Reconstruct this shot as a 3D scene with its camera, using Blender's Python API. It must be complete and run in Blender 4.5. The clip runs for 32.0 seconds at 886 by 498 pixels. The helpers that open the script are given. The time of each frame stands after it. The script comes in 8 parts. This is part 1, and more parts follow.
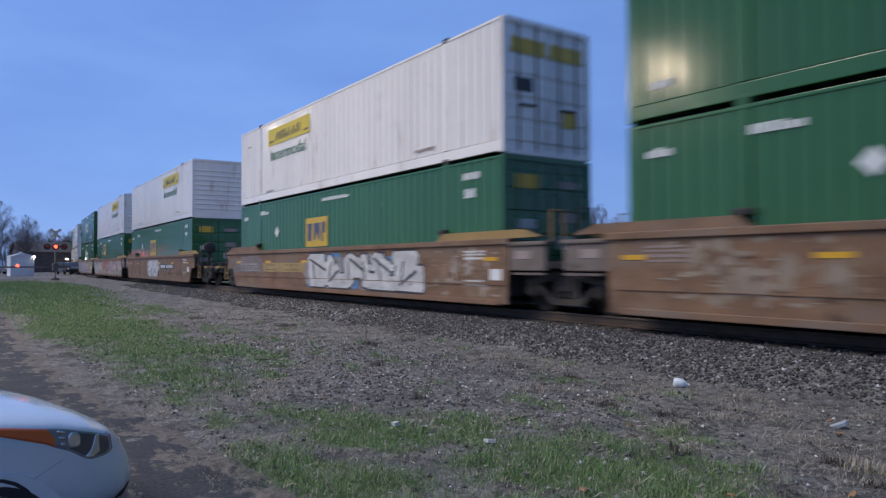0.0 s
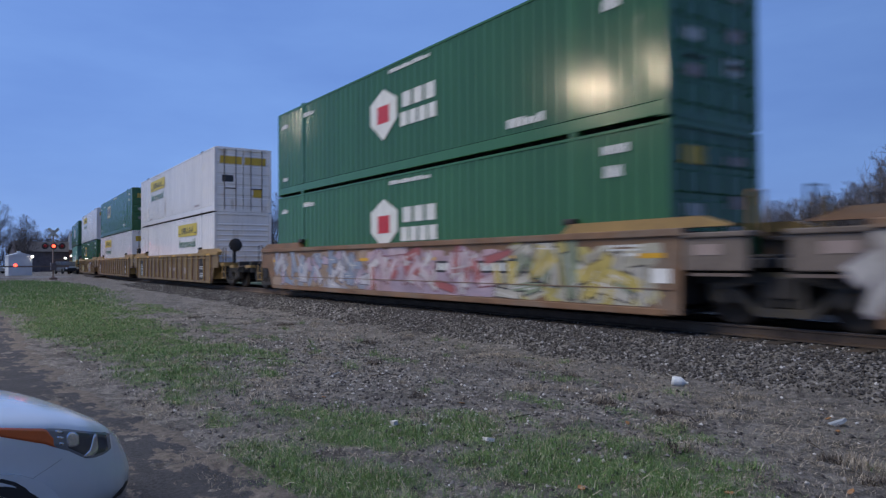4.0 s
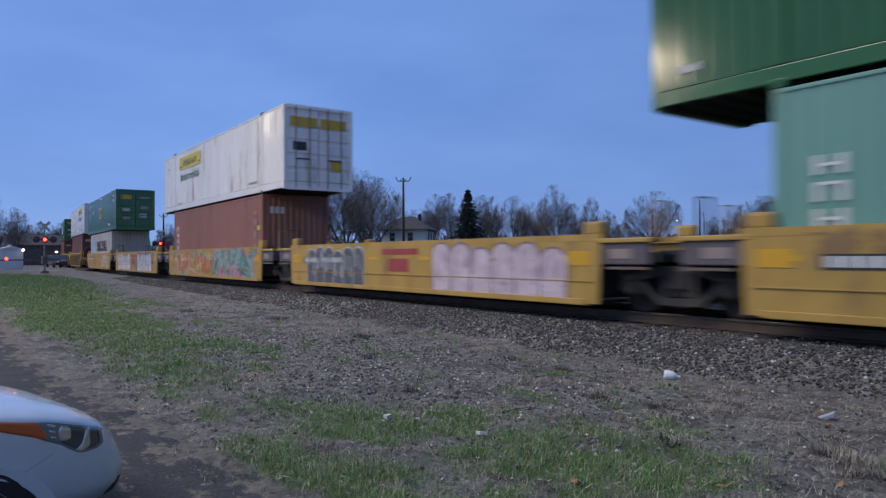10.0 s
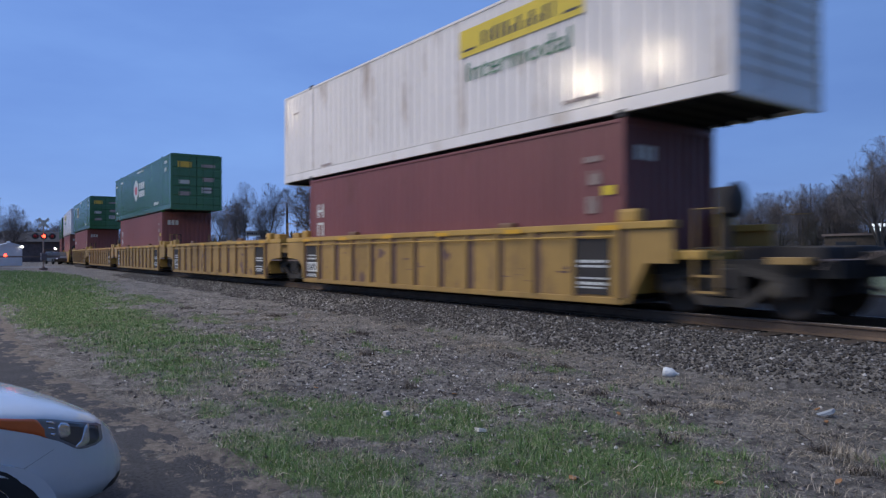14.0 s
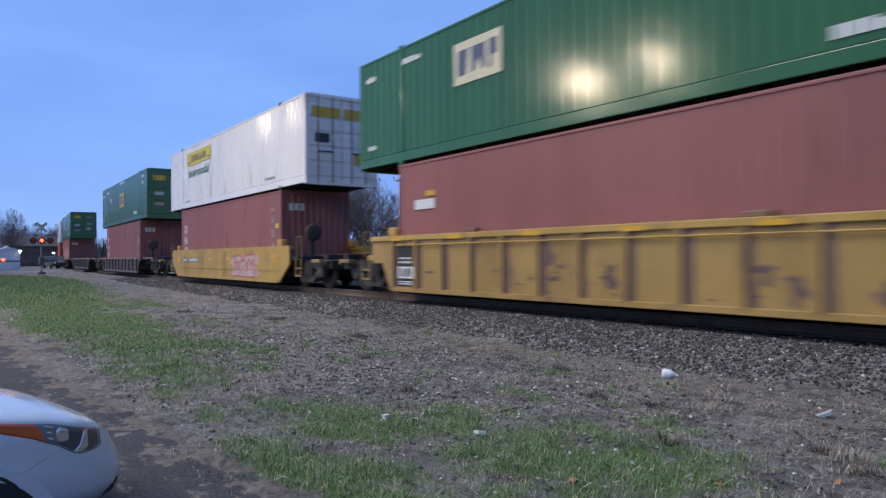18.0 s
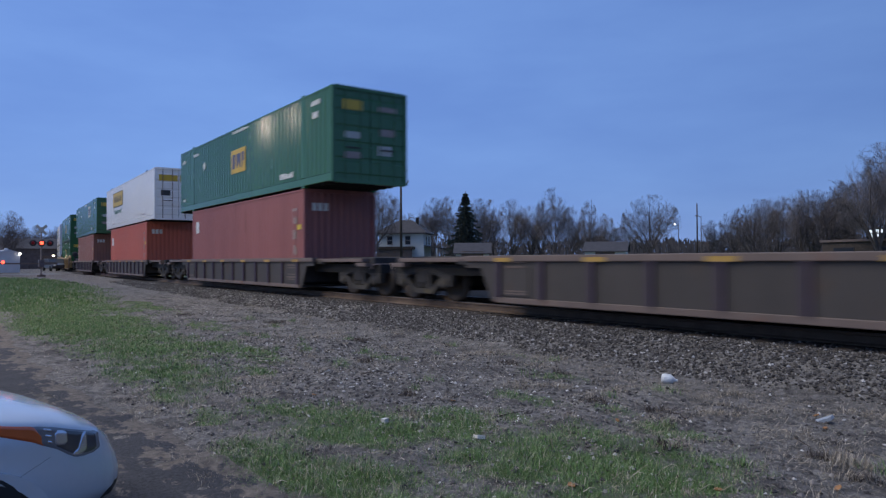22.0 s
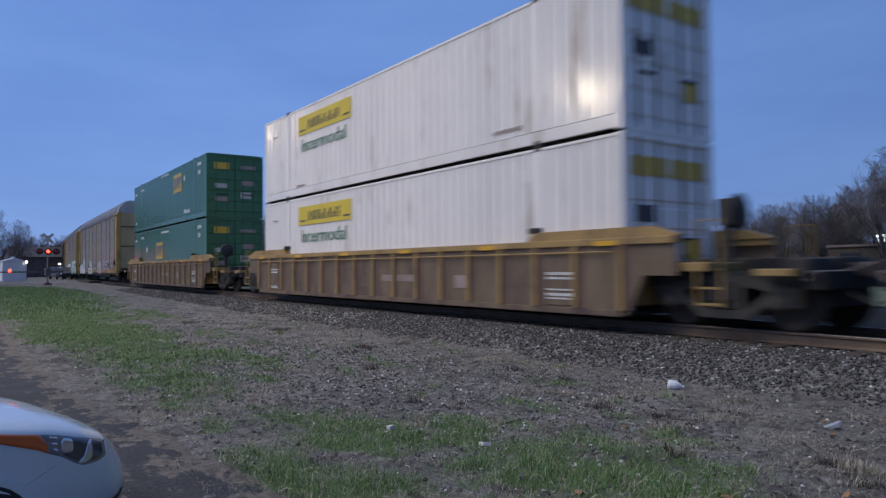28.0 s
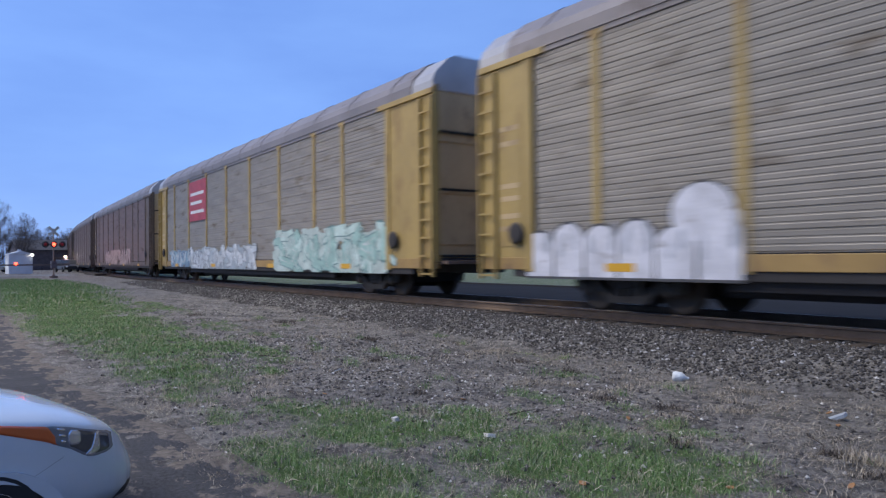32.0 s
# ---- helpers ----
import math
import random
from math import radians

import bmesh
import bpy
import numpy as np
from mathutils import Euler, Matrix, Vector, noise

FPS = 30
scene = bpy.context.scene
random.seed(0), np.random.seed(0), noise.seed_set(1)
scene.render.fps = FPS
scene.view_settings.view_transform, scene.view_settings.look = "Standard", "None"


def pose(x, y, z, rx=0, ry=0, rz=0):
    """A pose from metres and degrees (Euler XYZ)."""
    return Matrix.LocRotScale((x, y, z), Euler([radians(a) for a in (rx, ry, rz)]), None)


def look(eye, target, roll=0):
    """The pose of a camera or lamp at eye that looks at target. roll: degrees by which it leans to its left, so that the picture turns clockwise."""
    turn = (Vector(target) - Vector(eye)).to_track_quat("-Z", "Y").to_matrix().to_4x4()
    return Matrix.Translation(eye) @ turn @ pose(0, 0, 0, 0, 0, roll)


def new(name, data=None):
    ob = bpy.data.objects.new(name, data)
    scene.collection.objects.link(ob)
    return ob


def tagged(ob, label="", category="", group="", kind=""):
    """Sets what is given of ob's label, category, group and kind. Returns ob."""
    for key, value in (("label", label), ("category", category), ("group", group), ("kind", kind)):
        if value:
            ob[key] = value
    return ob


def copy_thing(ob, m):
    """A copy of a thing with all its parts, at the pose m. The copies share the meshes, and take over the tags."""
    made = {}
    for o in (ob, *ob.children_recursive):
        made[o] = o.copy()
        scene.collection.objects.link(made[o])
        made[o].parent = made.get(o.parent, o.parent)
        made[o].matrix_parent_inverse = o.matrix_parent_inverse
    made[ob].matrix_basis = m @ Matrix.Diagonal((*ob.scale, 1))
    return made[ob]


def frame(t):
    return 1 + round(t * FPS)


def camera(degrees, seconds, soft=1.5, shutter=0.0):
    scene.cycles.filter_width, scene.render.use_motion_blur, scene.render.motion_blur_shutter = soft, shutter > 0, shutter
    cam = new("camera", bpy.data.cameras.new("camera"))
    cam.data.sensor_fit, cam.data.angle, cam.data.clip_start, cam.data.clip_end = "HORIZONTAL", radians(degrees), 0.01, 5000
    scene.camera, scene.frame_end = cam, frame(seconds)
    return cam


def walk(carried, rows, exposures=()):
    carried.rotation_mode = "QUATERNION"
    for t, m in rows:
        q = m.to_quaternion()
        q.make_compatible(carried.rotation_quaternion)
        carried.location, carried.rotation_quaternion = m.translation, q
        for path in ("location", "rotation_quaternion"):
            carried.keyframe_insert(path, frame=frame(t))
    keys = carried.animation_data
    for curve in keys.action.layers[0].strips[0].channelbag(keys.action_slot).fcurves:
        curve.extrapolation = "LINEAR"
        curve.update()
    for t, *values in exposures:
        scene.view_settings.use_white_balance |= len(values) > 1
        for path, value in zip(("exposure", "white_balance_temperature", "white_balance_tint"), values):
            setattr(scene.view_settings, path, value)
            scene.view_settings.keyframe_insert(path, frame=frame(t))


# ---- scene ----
# World: z = 0 is the rail head, the track runs along x, the train travels towards +x.
# ---- camera ----
EYE = (0.0, -10.46, 0.968)
# seconds, heading from -x towards +y, tilt, lean (degrees)
HEADINGS = [
    (0, 35.124, 1.208, 0.240), (0.5, 35.128, 1.191, 0.245), (1, 35.132, 1.155, 0.259), (1.5, 35.138, 1.128, 0.276), (2, 35.145, 1.115, 0.296),
    (2.5, 35.151, 1.103, 0.321), (3, 35.172, 1.096, 0.344), (3.5, 35.197, 1.096, 0.357), (5.5, 35.451, 1.123, 0.232), (6, 35.493, 1.084, 0.247),
    (6.5, 35.559, 0.994, 0.284), (7, 35.628, 0.872, 0.304), (7.5, 35.698, 0.749, 0.308), (8, 35.755, 0.637, 0.303), (8.5, 35.797, 0.560, 0.279),
    (9, 35.829, 0.540, 0.272), (9.5, 35.831, 0.567, 0.276), (10, 35.796, 0.617, 0.244), (10.5, 35.741, 0.645, 0.199), (11, 35.696, 0.622, 0.177),
    (11.5, 35.700, 0.592, 0.157), (12, 35.736, 0.574, 0.136), (12.5, 35.766, 0.524, 0.122), (13, 35.807, 0.445, 0.124), (13.5, 35.845, 0.388, 0.162),
    (14, 35.858, 0.367, 0.197), (14.5, 35.858, 0.366, 0.199), (16.5, 35.901, 0.438, 0.373), (17, 35.933, 0.463, 0.398), (17.5, 35.969, 0.517, 0.425),
    (18, 35.988, 0.583, 0.451), (18.5, 36.002, 0.643, 0.466), (19, 36.032, 0.672, 0.469), (19.5, 36.079, 0.677, 0.474), (20, 36.113, 0.684, 0.457),
    (20.5, 36.116, 0.709, 0.407), (21, 36.092, 0.765, 0.347), (21.5, 36.050, 0.833, 0.298), (22, 35.999, 0.907, 0.258), (22.5, 35.940, 0.990, 0.239),
    (23, 35.869, 1.083, 0.269), (23.5, 35.820, 1.204, 0.310), (24, 35.806, 1.325, 0.320), (24.5, 35.798, 1.425, 0.338), (25, 35.789, 1.531, 0.364),
    (25.5, 35.787, 1.605, 0.360), (27.5, 35.678, 1.511, 0.494), (28, 35.603, 1.466, 0.493), (28.5, 35.503, 1.392, 0.488), (29, 35.422, 1.301, 0.484),
    (29.5, 35.351, 1.197, 0.507), (30, 35.286, 1.097, 0.557), (30.5, 35.233, 1.001, 0.613), (31, 35.205, 0.909, 0.643), (31.5, 35.210, 0.839, 0.633),
    (32, 35.229, 0.807, 0.617),
]
cam = camera(65.5, 32.0, soft=1.3, shutter=0.42)


def facing(heading, tilt, lean):
    a, b = radians(heading), radians(tilt)
    way = Vector((-math.cos(a) * math.cos(b), math.sin(a) * math.cos(b), math.sin(b)))
    return look(EYE, Vector(EYE) + way, -lean)


walk(cam, [(t, facing(h, u, r)) for t, h, u, r in HEADINGS],
     exposures=[(0, 0.13), (1, -0.1), (2, 0.2), (3, 0.05), (6, -0.05), (7, 0.03), (8, 0.27), (9, 0.25), (10, 0), (11, 0.02), (12, -0.03), (13, 0.3), (14, 0.02), (17, 0.15), (18, 0.36), (19, 0.12), (20, 0.28), (21, 0), (22, -0.02), (23, 0.38), (24, -0.15), (25, -0.1), (28, -0.12), (29, -0.18), (30, 0.36), (31, 0.38), (32, 0.38)])

# ---- world, sun ----
world = bpy.data.worlds.new("dusk")
scene.world = world
world.use_nodes = True
wn, wl = world.node_tree.nodes, world.node_tree.links
wn.clear()
SUN_UP, SUN_ROUND = 55.0, 200.0      # the bright side of the overcast, behind the viewer
sky = wn.new("ShaderNodeTexSky")
sky.sky_type = "NISHITA"
sky.sun_disc = False
sky.sun_elevation = radians(SUN_UP)
sky.sun_rotation = radians(SUN_ROUND)
sky.air_density, sky.dust_density, sky.ozone_density = 1.0, 0.6, 4.0
geo = wn.new("ShaderNodeTexCoord")
stretch = wn.new("ShaderNodeMapping")
stretch.inputs["Scale"].default_value = (1.0, 1.0, 4.0)
clouds = wn.new("ShaderNodeTexNoise")
clouds.inputs["Scale"].default_value = 2.2
clouds.inputs["Detail"].default_value = 5.0
clouds.inputs["Roughness"].default_value = 0.55
cloud_ramp = wn.new("ShaderNodeValToRGB")
cloud_ramp.color_ramp.elements[0].position, cloud_ramp.color_ramp.elements[0].color = 0.35, (0.138, 0.270, 0.690, 1)
cloud_ramp.color_ramp.elements[1].position, cloud_ramp.color_ramp.elements[1].color = 0.70, (0.182, 0.342, 0.785, 1)
blend = wn.new("ShaderNodeMix")
blend.data_type = "RGBA"
blend.inputs["Factor"].default_value = 0.75
gain = wn.new("ShaderNodeVectorMath")
gain.operation = "SCALE"
gain.inputs["Scale"].default_value = 0.06
back = wn.new("ShaderNodeBackground")
wout = wn.new("ShaderNodeOutputWorld")
wl.new(geo.outputs["Generated"], stretch.inputs["Vector"])
wl.new(stretch.outputs["Vector"], clouds.inputs["Vector"])
wl.new(clouds.outputs["Fac"], cloud_ramp.inputs["Fac"])
wl.new(sky.outputs["Color"], gain.inputs[0])
wl.new(gain.outputs["Vector"], blend.inputs["A"])
wl.new(cloud_ramp.outputs["Color"], blend.inputs["B"])
wl.new(blend.outputs["Result"], back.inputs["Color"])
wl.new(back.outputs["Background"], wout.inputs["Surface"])
# the sky dims towards +x, where the night comes from
across, dim = wn.new("ShaderNodeSeparateXYZ"), wn.new("ShaderNodeMapRange")
dim.inputs["From Min"].default_value, dim.inputs["From Max"].default_value = -0.95, -0.25
dim.inputs["To Min"].default_value, dim.inputs["To Max"].default_value = 1.22, 0.94
wl.new(geo.outputs["Generated"], across.inputs["Vector"])
wl.new(across.outputs["X"], dim.inputs["Value"])
wl.new(dim.outputs["Result"], back.inputs["Strength"])

sun_data = bpy.data.lights.new("sun", "SUN")
sun_data.energy, sun_data.angle, sun_data.color = 2.2, radians(35), (0.94, 0.88, 0.80)
sun = new("sun", sun_data)
sun.matrix_world = look((-13, -29, 46), (0, 0, 0))


# ---- materials ----
def mat(name, color, rough=0.6, metal=0.0, vary=0.25, scale=3.0, bump=0.0, bump_scale=60.0, dirt=None, dirt_amount=0.0,
        dirt_scale=1.2, coat=0.0, emit=0.0, streak=1.0, rand=0.0, spec=0.5):
    """A surface: colour, its drift at two scales, stains of a second colour, fine relief."""
    m = bpy.data.materials.new(name)
    m.use_nodes = True
    n, l = m.node_tree.nodes, m.node_tree.links
    b = n["Principled BSDF"]
    b.inputs["Roughness"].default_value, b.inputs["Metallic"].default_value = rough, metal
    b.inputs["Coat Weight"].default_value, b.inputs["Coat Roughness"].default_value = coat, 0.12
    b.inputs["Specular IOR Level"].default_value = spec
    co = n.new("ShaderNodeTexCoord")
    mp = n.new("ShaderNodeMapping")
    mp.inputs["Scale"].default_value = (1, 1, 1 / streak)
    l.new(co.outputs["Object"], mp.inputs["Vector"])
    big, fine = n.new("ShaderNodeTexNoise"), n.new("ShaderNodeTexNoise")
    big.inputs["Scale"].default_value, big.inputs["Detail"].default_value = scale, 6
    fine.inputs["Scale"].default_value, fine.inputs["Detail"].default_value = scale * 14, 4
    info = n.new("ShaderNodeObjectInfo")
    for tex in (big, fine):
        l.new(mp.outputs["Vector"], tex.inputs["Vector"])
    add = n.new("ShaderNodeMath")
    add.operation = "MULTIPLY_ADD"
    add.inputs[1].default_value = 0.4
    l.new(fine.outputs["Fac"], add.inputs[0])
    l.new(big.outputs["Fac"], add.inputs[2])
    mr = n.new("ShaderNodeMapRange")
    mr.inputs["From Min"].default_value, mr.inputs["From Max"].default_value = 0.4, 1.0
    mr.inputs["To Min"].default_value, mr.inputs["To Max"].default_value = 1 - vary, 1 + vary
    l.new(add.outputs[0], mr.inputs["Value"])
    val = mr.outputs[0]
    if rand:
        r2 = n.new("ShaderNodeMapRange")
        r2.inputs["To Min"].default_value, r2.inputs["To Max"].default_value = 1 - rand, 1 + rand
        l.new(info.outputs["Random"], r2.inputs["Value"])
        mu = n.new("ShaderNodeMath")
        mu.operation = "MULTIPLY"
        l.new(val, mu.inputs[0])
        l.new(r2.outputs[0], mu.inputs[1])
        val = mu.outputs[0]
    tint = n.new("ShaderNodeVectorMath")
    tint.operation = "SCALE"
    tint.inputs[0].default_value = color
    l.new(val, tint.inputs["Scale"])
    out = tint.outputs["Vector"]
    if dirt:
        d = n.new("ShaderNodeTexNoise")
        d.inputs["Scale"].default_value, d.inputs["Detail"].default_value, d.inputs["Roughness"].default_value = dirt_scale, 8, 0.65
        off = n.new("ShaderNodeVectorMath")
        off.operation = "MULTIPLY_ADD"
        off.inputs[1].default_value = (37, 37, 37)
        l.new(info.outputs["Random"], off.inputs[0])
        l.new(mp.outputs["Vector"], off.inputs[2])
        l.new(off.outputs[0], d.inputs["Vector"])
        r = n.new("ShaderNodeMapRange")
        r.inputs["From Min"].default_value, r.inputs["From Max"].default_value = 0.66 - 0.3 * dirt_amount, 0.80 - 0.2 * dirt_amount
        l.new(d.outputs["Fac"], r.inputs["Value"])
        mx = n.new("ShaderNodeMix")
        mx.data_type = "RGBA"
        mx.inputs["B"].default_value = (*dirt, 1)
        l.new(r.outputs[0], mx.inputs["Factor"])
        l.new(out, mx.inputs["A"])
        out = mx.outputs["Result"]
        rr = n.new("ShaderNodeMapRange")
        rr.inputs["To Min"].default_value, rr.inputs["To Max"].default_value = rough, min(1, rough + 0.35)
        l.new(r.outputs[0], rr.inputs["Value"])
        l.new(rr.outputs[0], b.inputs["Roughness"])
    l.new(out, b.inputs["Base Color"])
    if bump:
        t = n.new("ShaderNodeTexNoise")
        t.inputs["Scale"].default_value, t.inputs["Detail"].default_value = bump_scale, 5
        l.new(co.outputs["Object"], t.inputs["Vector"])
        bp = n.new("ShaderNodeBump")
        bp.inputs["Strength"].default_value, bp.inputs["Distance"].default_value = bump, 0.02
        l.new(t.outputs["Fac"], bp.inputs["Height"])
        l.new(bp.outputs["Normal"], b.inputs["Normal"])
    if emit:
        b.inputs["Emission Color"].default_value, b.inputs["Emission Strength"].default_value = (*color, 1), emit
    return m


M = dict(
    white=mat("white_paint", (0.79, 0.745, 0.705), 0.17, vary=0.10, scale=0.8, bump=0.2, bump_scale=4.0, dirt=(0.34, 0.26, 0.19), dirt_amount=0.30, dirt_scale=1.6, streak=4, rand=0.06),
    white_new=mat("new_white_paint", (0.82, 0.79, 0.76), 0.16, vary=0.05, bump=0.12, bump_scale=4.0, scale=0.8, dirt=(0.5, 0.46, 0.42), dirt_amount=0.02, streak=4),
    green=mat("green_paint", (0.037, 0.125, 0.047), 0.17, vary=0.16, bump=0.2, bump_scale=4.0, scale=0.7, dirt=(0.06, 0.15, 0.09), dirt_amount=0.15, streak=5, rand=0.10),
    mint=mat("mint_paint", (0.135, 0.30, 0.25), 0.45, vary=0.14, scale=0.8, dirt=(0.2, 0.17, 0.12), dirt_amount=0.15, streak=4),
    maroon=mat("maroon_paint", (0.185, 0.062, 0.062), 0.5, vary=0.16, scale=0.8, dirt=(0.10, 0.05, 0.04), dirt_amount=0.2, streak=4, rand=0.12),
    brick=mat("brick_red_paint", (0.29, 0.125, 0.088), 0.5, vary=0.16, scale=0.8, dirt=(0.16, 0.08, 0.06), dirt_amount=0.2, streak=4, rand=0.10),
    fadedred=mat("faded_red_paint", (0.262, 0.100, 0.092), 0.5, vary=0.18, scale=0.8, dirt=(0.15, 0.075, 0.06), dirt_amount=0.22, streak=4, rand=0.10, spec=0.35),
    orange=mat("orange_red_paint", (0.47, 0.112, 0.065), 0.45, vary=0.14, scale=0.8, dirt=(0.2, 0.07, 0.05), dirt_amount=0.15, streak=4),
    greybox=mat("light_grey_paint", (0.46, 0.45, 0.41), 0.45, vary=0.12, scale=0.8, dirt=(0.26, 0.2, 0.15), dirt_amount=0.2, streak=4),
    dark=mat("dark_steel", (0.026, 0.023, 0.023), 0.7, vary=0.4, scale=4, dirt=(0.05, 0.038, 0.025), dirt_amount=0.3, dirt_scale=3),
    cast=mat("dusty_cast_steel", (0.047, 0.041, 0.035), 0.7, vary=0.35, scale=5, dirt=(0.11, 0.085, 0.035), dirt_amount=0.3, dirt_scale=3.5),
    wheel=mat("rusty_wheel_steel", (0.062, 0.046, 0.034), 0.65, vary=0.3, scale=6, dirt=(0.12, 0.08, 0.03), dirt_amount=0.3, dirt_scale=5),
    endgrey=mat("grey_purple_primer", (0.105, 0.090, 0.100), 0.6, vary=0.25, scale=2.2, dirt=(0.06, 0.05, 0.045), dirt_amount=0.4, dirt_scale=2),
    endbrown=mat("grey_brown_end_paint", (0.155, 0.125, 0.105), 0.6, vary=0.25, scale=2.2, dirt=(0.085, 0.06, 0.045), dirt_amount=0.4, dirt_scale=2),
    under=mat("underframe_steel", (0.020, 0.019, 0.018), 0.9, vary=0.3, scale=4),
    brown=mat("weathered_brown_paint", (0.188, 0.104, 0.054), 0.55, vary=0.42, scale=1.3, dirt=(0.195, 0.152, 0.120), dirt_amount=0.6, dirt_scale=0.7, streak=0.5),
    ochre=mat("rusty_yellow_paint", (0.32, 0.205, 0.070), 0.55, vary=0.22, scale=1.3, dirt=(0.14, 0.085, 0.060), dirt_amount=0.42, dirt_scale=1.8, streak=1.5),
    rustrib=mat("rust_streaked_panel", (0.205, 0.140, 0.064), 0.6, vary=0.36, scale=1.9, dirt=(0.115, 0.070, 0.066), dirt_amount=0.6, dirt_scale=1.5, streak=2),
    rustbrown=mat("brown_stained_panel", (0.150, 0.105, 0.066), 0.6, vary=0.36, scale=1.9, dirt=(0.085, 0.058, 0.056), dirt_amount=0.6, dirt_scale=1.5, streak=2),
    # a rib's shaded side and purple stains, put into one colour
    ribshade=mat("purple_stain_and_shade", (0.115, 0.070, 0.060), 0.6, vary=0.35, scale=2.5, dirt=(0.16, 0.10, 0.05), dirt_amount=0.3, dirt_scale=2.5, streak=3),
    yellow=mat("yellow_paint", (0.425, 0.265, 0.062), 0.5, vary=0.24, scale=1.2, dirt=(0.20, 0.125, 0.065), dirt_amount=0.34, dirt_scale=1.4, streak=2.5),
    ribdark=mat("stained_rib_paint", (0.17, 0.095, 0.055), 0.55, vary=0.3, scale=2.5, dirt=(0.10, 0.05, 0.055), dirt_amount=0.4, dirt_scale=2.0, streak=3),
    ribyellow=mat("dull_yellow_paint", (0.345, 0.215, 0.062), 0.5, vary=0.28, scale=1.2, dirt=(0.15, 0.09, 0.06), dirt_amount=0.38, dirt_scale=1.4, streak=2.5),
    greycar=mat("grey_brown_steel_paint", (0.056, 0.048, 0.043), 0.6, vary=0.22, scale=1.4, dirt=(0.09, 0.06, 0.045), dirt_amount=0.3, dirt_scale=1.3, streak=2),
    greychord=mat("scuffed_chord_paint", (0.150, 0.112, 0.095), 0.55, vary=0.22, scale=1.4, dirt=(0.17, 0.08, 0.05), dirt_amount=0.3, dirt_scale=1.5, streak=1),
    purple=mat("purple_tinted_primer", (0.052, 0.034, 0.055), 0.6, vary=0.25, scale=2),
    reflect_y=mat("yellow_reflector", (0.62, 0.34, 0.02), 0.4, vary=0.08, scale=4),
    reflect_w=mat("white_reflector", (0.75, 0.75, 0.72), 0.35, vary=0.1, scale=4),
    mark_w=mat("white_lettering", (0.62, 0.64, 0.62), 0.5, vary=0.12, scale=5),
    mark_dim=mat("faded_lettering", (0.30, 0.235, 0.21), 0.5, vary=0.2, scale=5),
    mark_k=mat("black_lettering", (0.03, 0.03, 0.035), 0.5, vary=0.2, scale=5),
    mark_y=mat("yellow_sign_face", (0.62, 0.47, 0.03), 0.42, vary=0.10, scale=3),
    mark_o=mat("gold_sign_face", (0.55, 0.36, 0.035), 0.42, vary=0.10, scale=3),
    mark_g=mat("green_lettering", (0.035, 0.16, 0.075), 0.45, vary=0.12, scale=4),
    cream=mat("cream_sign_face", (0.58, 0.54, 0.36), 0.42, vary=0.10, scale=3),
    mark_b=mat("blue_lettering", (0.060, 0.072, 0.135), 0.45, vary=0.12, scale=4),
    mark_r=mat("red_lettering", (0.45, 0.03, 0.04), 0.45, vary=0.12, scale=4),
    pale_blue=mat("pale_blue_sign", (0.18, 0.46, 0.68), 0.45, vary=0.08, scale=3),
    rackgrey=mat("galvanised_screen", (0.250, 0.226, 0.192), 0.5, metal=0.15, vary=0.22, scale=0.9, dirt=(0.13, 0.10, 0.07), dirt_amount=0.3, dirt_scale=0.8, streak=0.25),
    rackroof=mat("galvanised_roof", (0.215, 0.195, 0.195), 0.5, metal=0.2, vary=0.2, scale=1.0, dirt=(0.13, 0.09, 0.06), dirt_amount=0.25),
    rackbrown=mat("rusty_brown_screen", (0.150, 0.098, 0.082), 0.55, vary=0.25, scale=0.9, dirt=(0.10, 0.06, 0.05), dirt_amount=0.3, dirt_scale=0.8, streak=0.25),
    racktrim=mat("dark_brown_rack_trim", (0.12, 0.085, 0.062), 0.55, vary=0.25, scale=1.2, dirt=(0.08, 0.05, 0.04), dirt_amount=0.35, dirt_scale=1.4, streak=2),
    rackyellow=mat("rack_yellow_paint", (0.37, 0.26, 0.085), 0.5, vary=0.2, scale=1.2, dirt=(0.20, 0.125, 0.065), dirt_amount=0.4, dirt_scale=1.4, streak=2),
    rackend=mat("rack_end_tan", (0.47, 0.345, 0.19), 0.6, vary=0.2, scale=1.2, dirt=(0.12, 0.075, 0.045), dirt_amount=0.35, streak=2),
    racksilver=mat("silver_end_cap", (0.42, 0.41, 0.41), 0.4, metal=0.3, vary=0.15, scale=1.5),
    rail=mat("rusty_rail", (0.135, 0.094, 0.066), 0.75, metal=0.0, vary=0.3, scale=3),
    railhead=mat("worn_rail_head", (0.17, 0.15, 0.14), 0.45, metal=0.6, vary=0.1, scale=8),
    tie=mat("creosoted_timber", (0.055, 0.042, 0.033), 0.9, vary=0.35, scale=3, bump=0.4, bump_scale=25, rand=0.25),
    tyre=mat("tyre_rubber", (0.02, 0.02, 0.02), 0.85, vary=0.2, scale=6),
)

# ---- mesh helpers ----
CUBE = ((0, 1, 3, 2), (4, 6, 7, 5), (0, 4, 5, 1), (2, 3, 7, 6), (0, 2, 6, 4), (1, 5, 7, 3))


def mesh(name, verts, faces, smooth=False):
    me = bpy.data.meshes.new(name)
    me.from_pydata([tuple(v) for v in verts], [], faces)
    bm = bmesh.new()
    bm.from_mesh(me)
    bmesh.ops.recalc_face_normals(bm, faces=bm.faces)
    bm.to_mesh(me)
    bm.free()
    if smooth:
        me.shade_smooth()
    return me


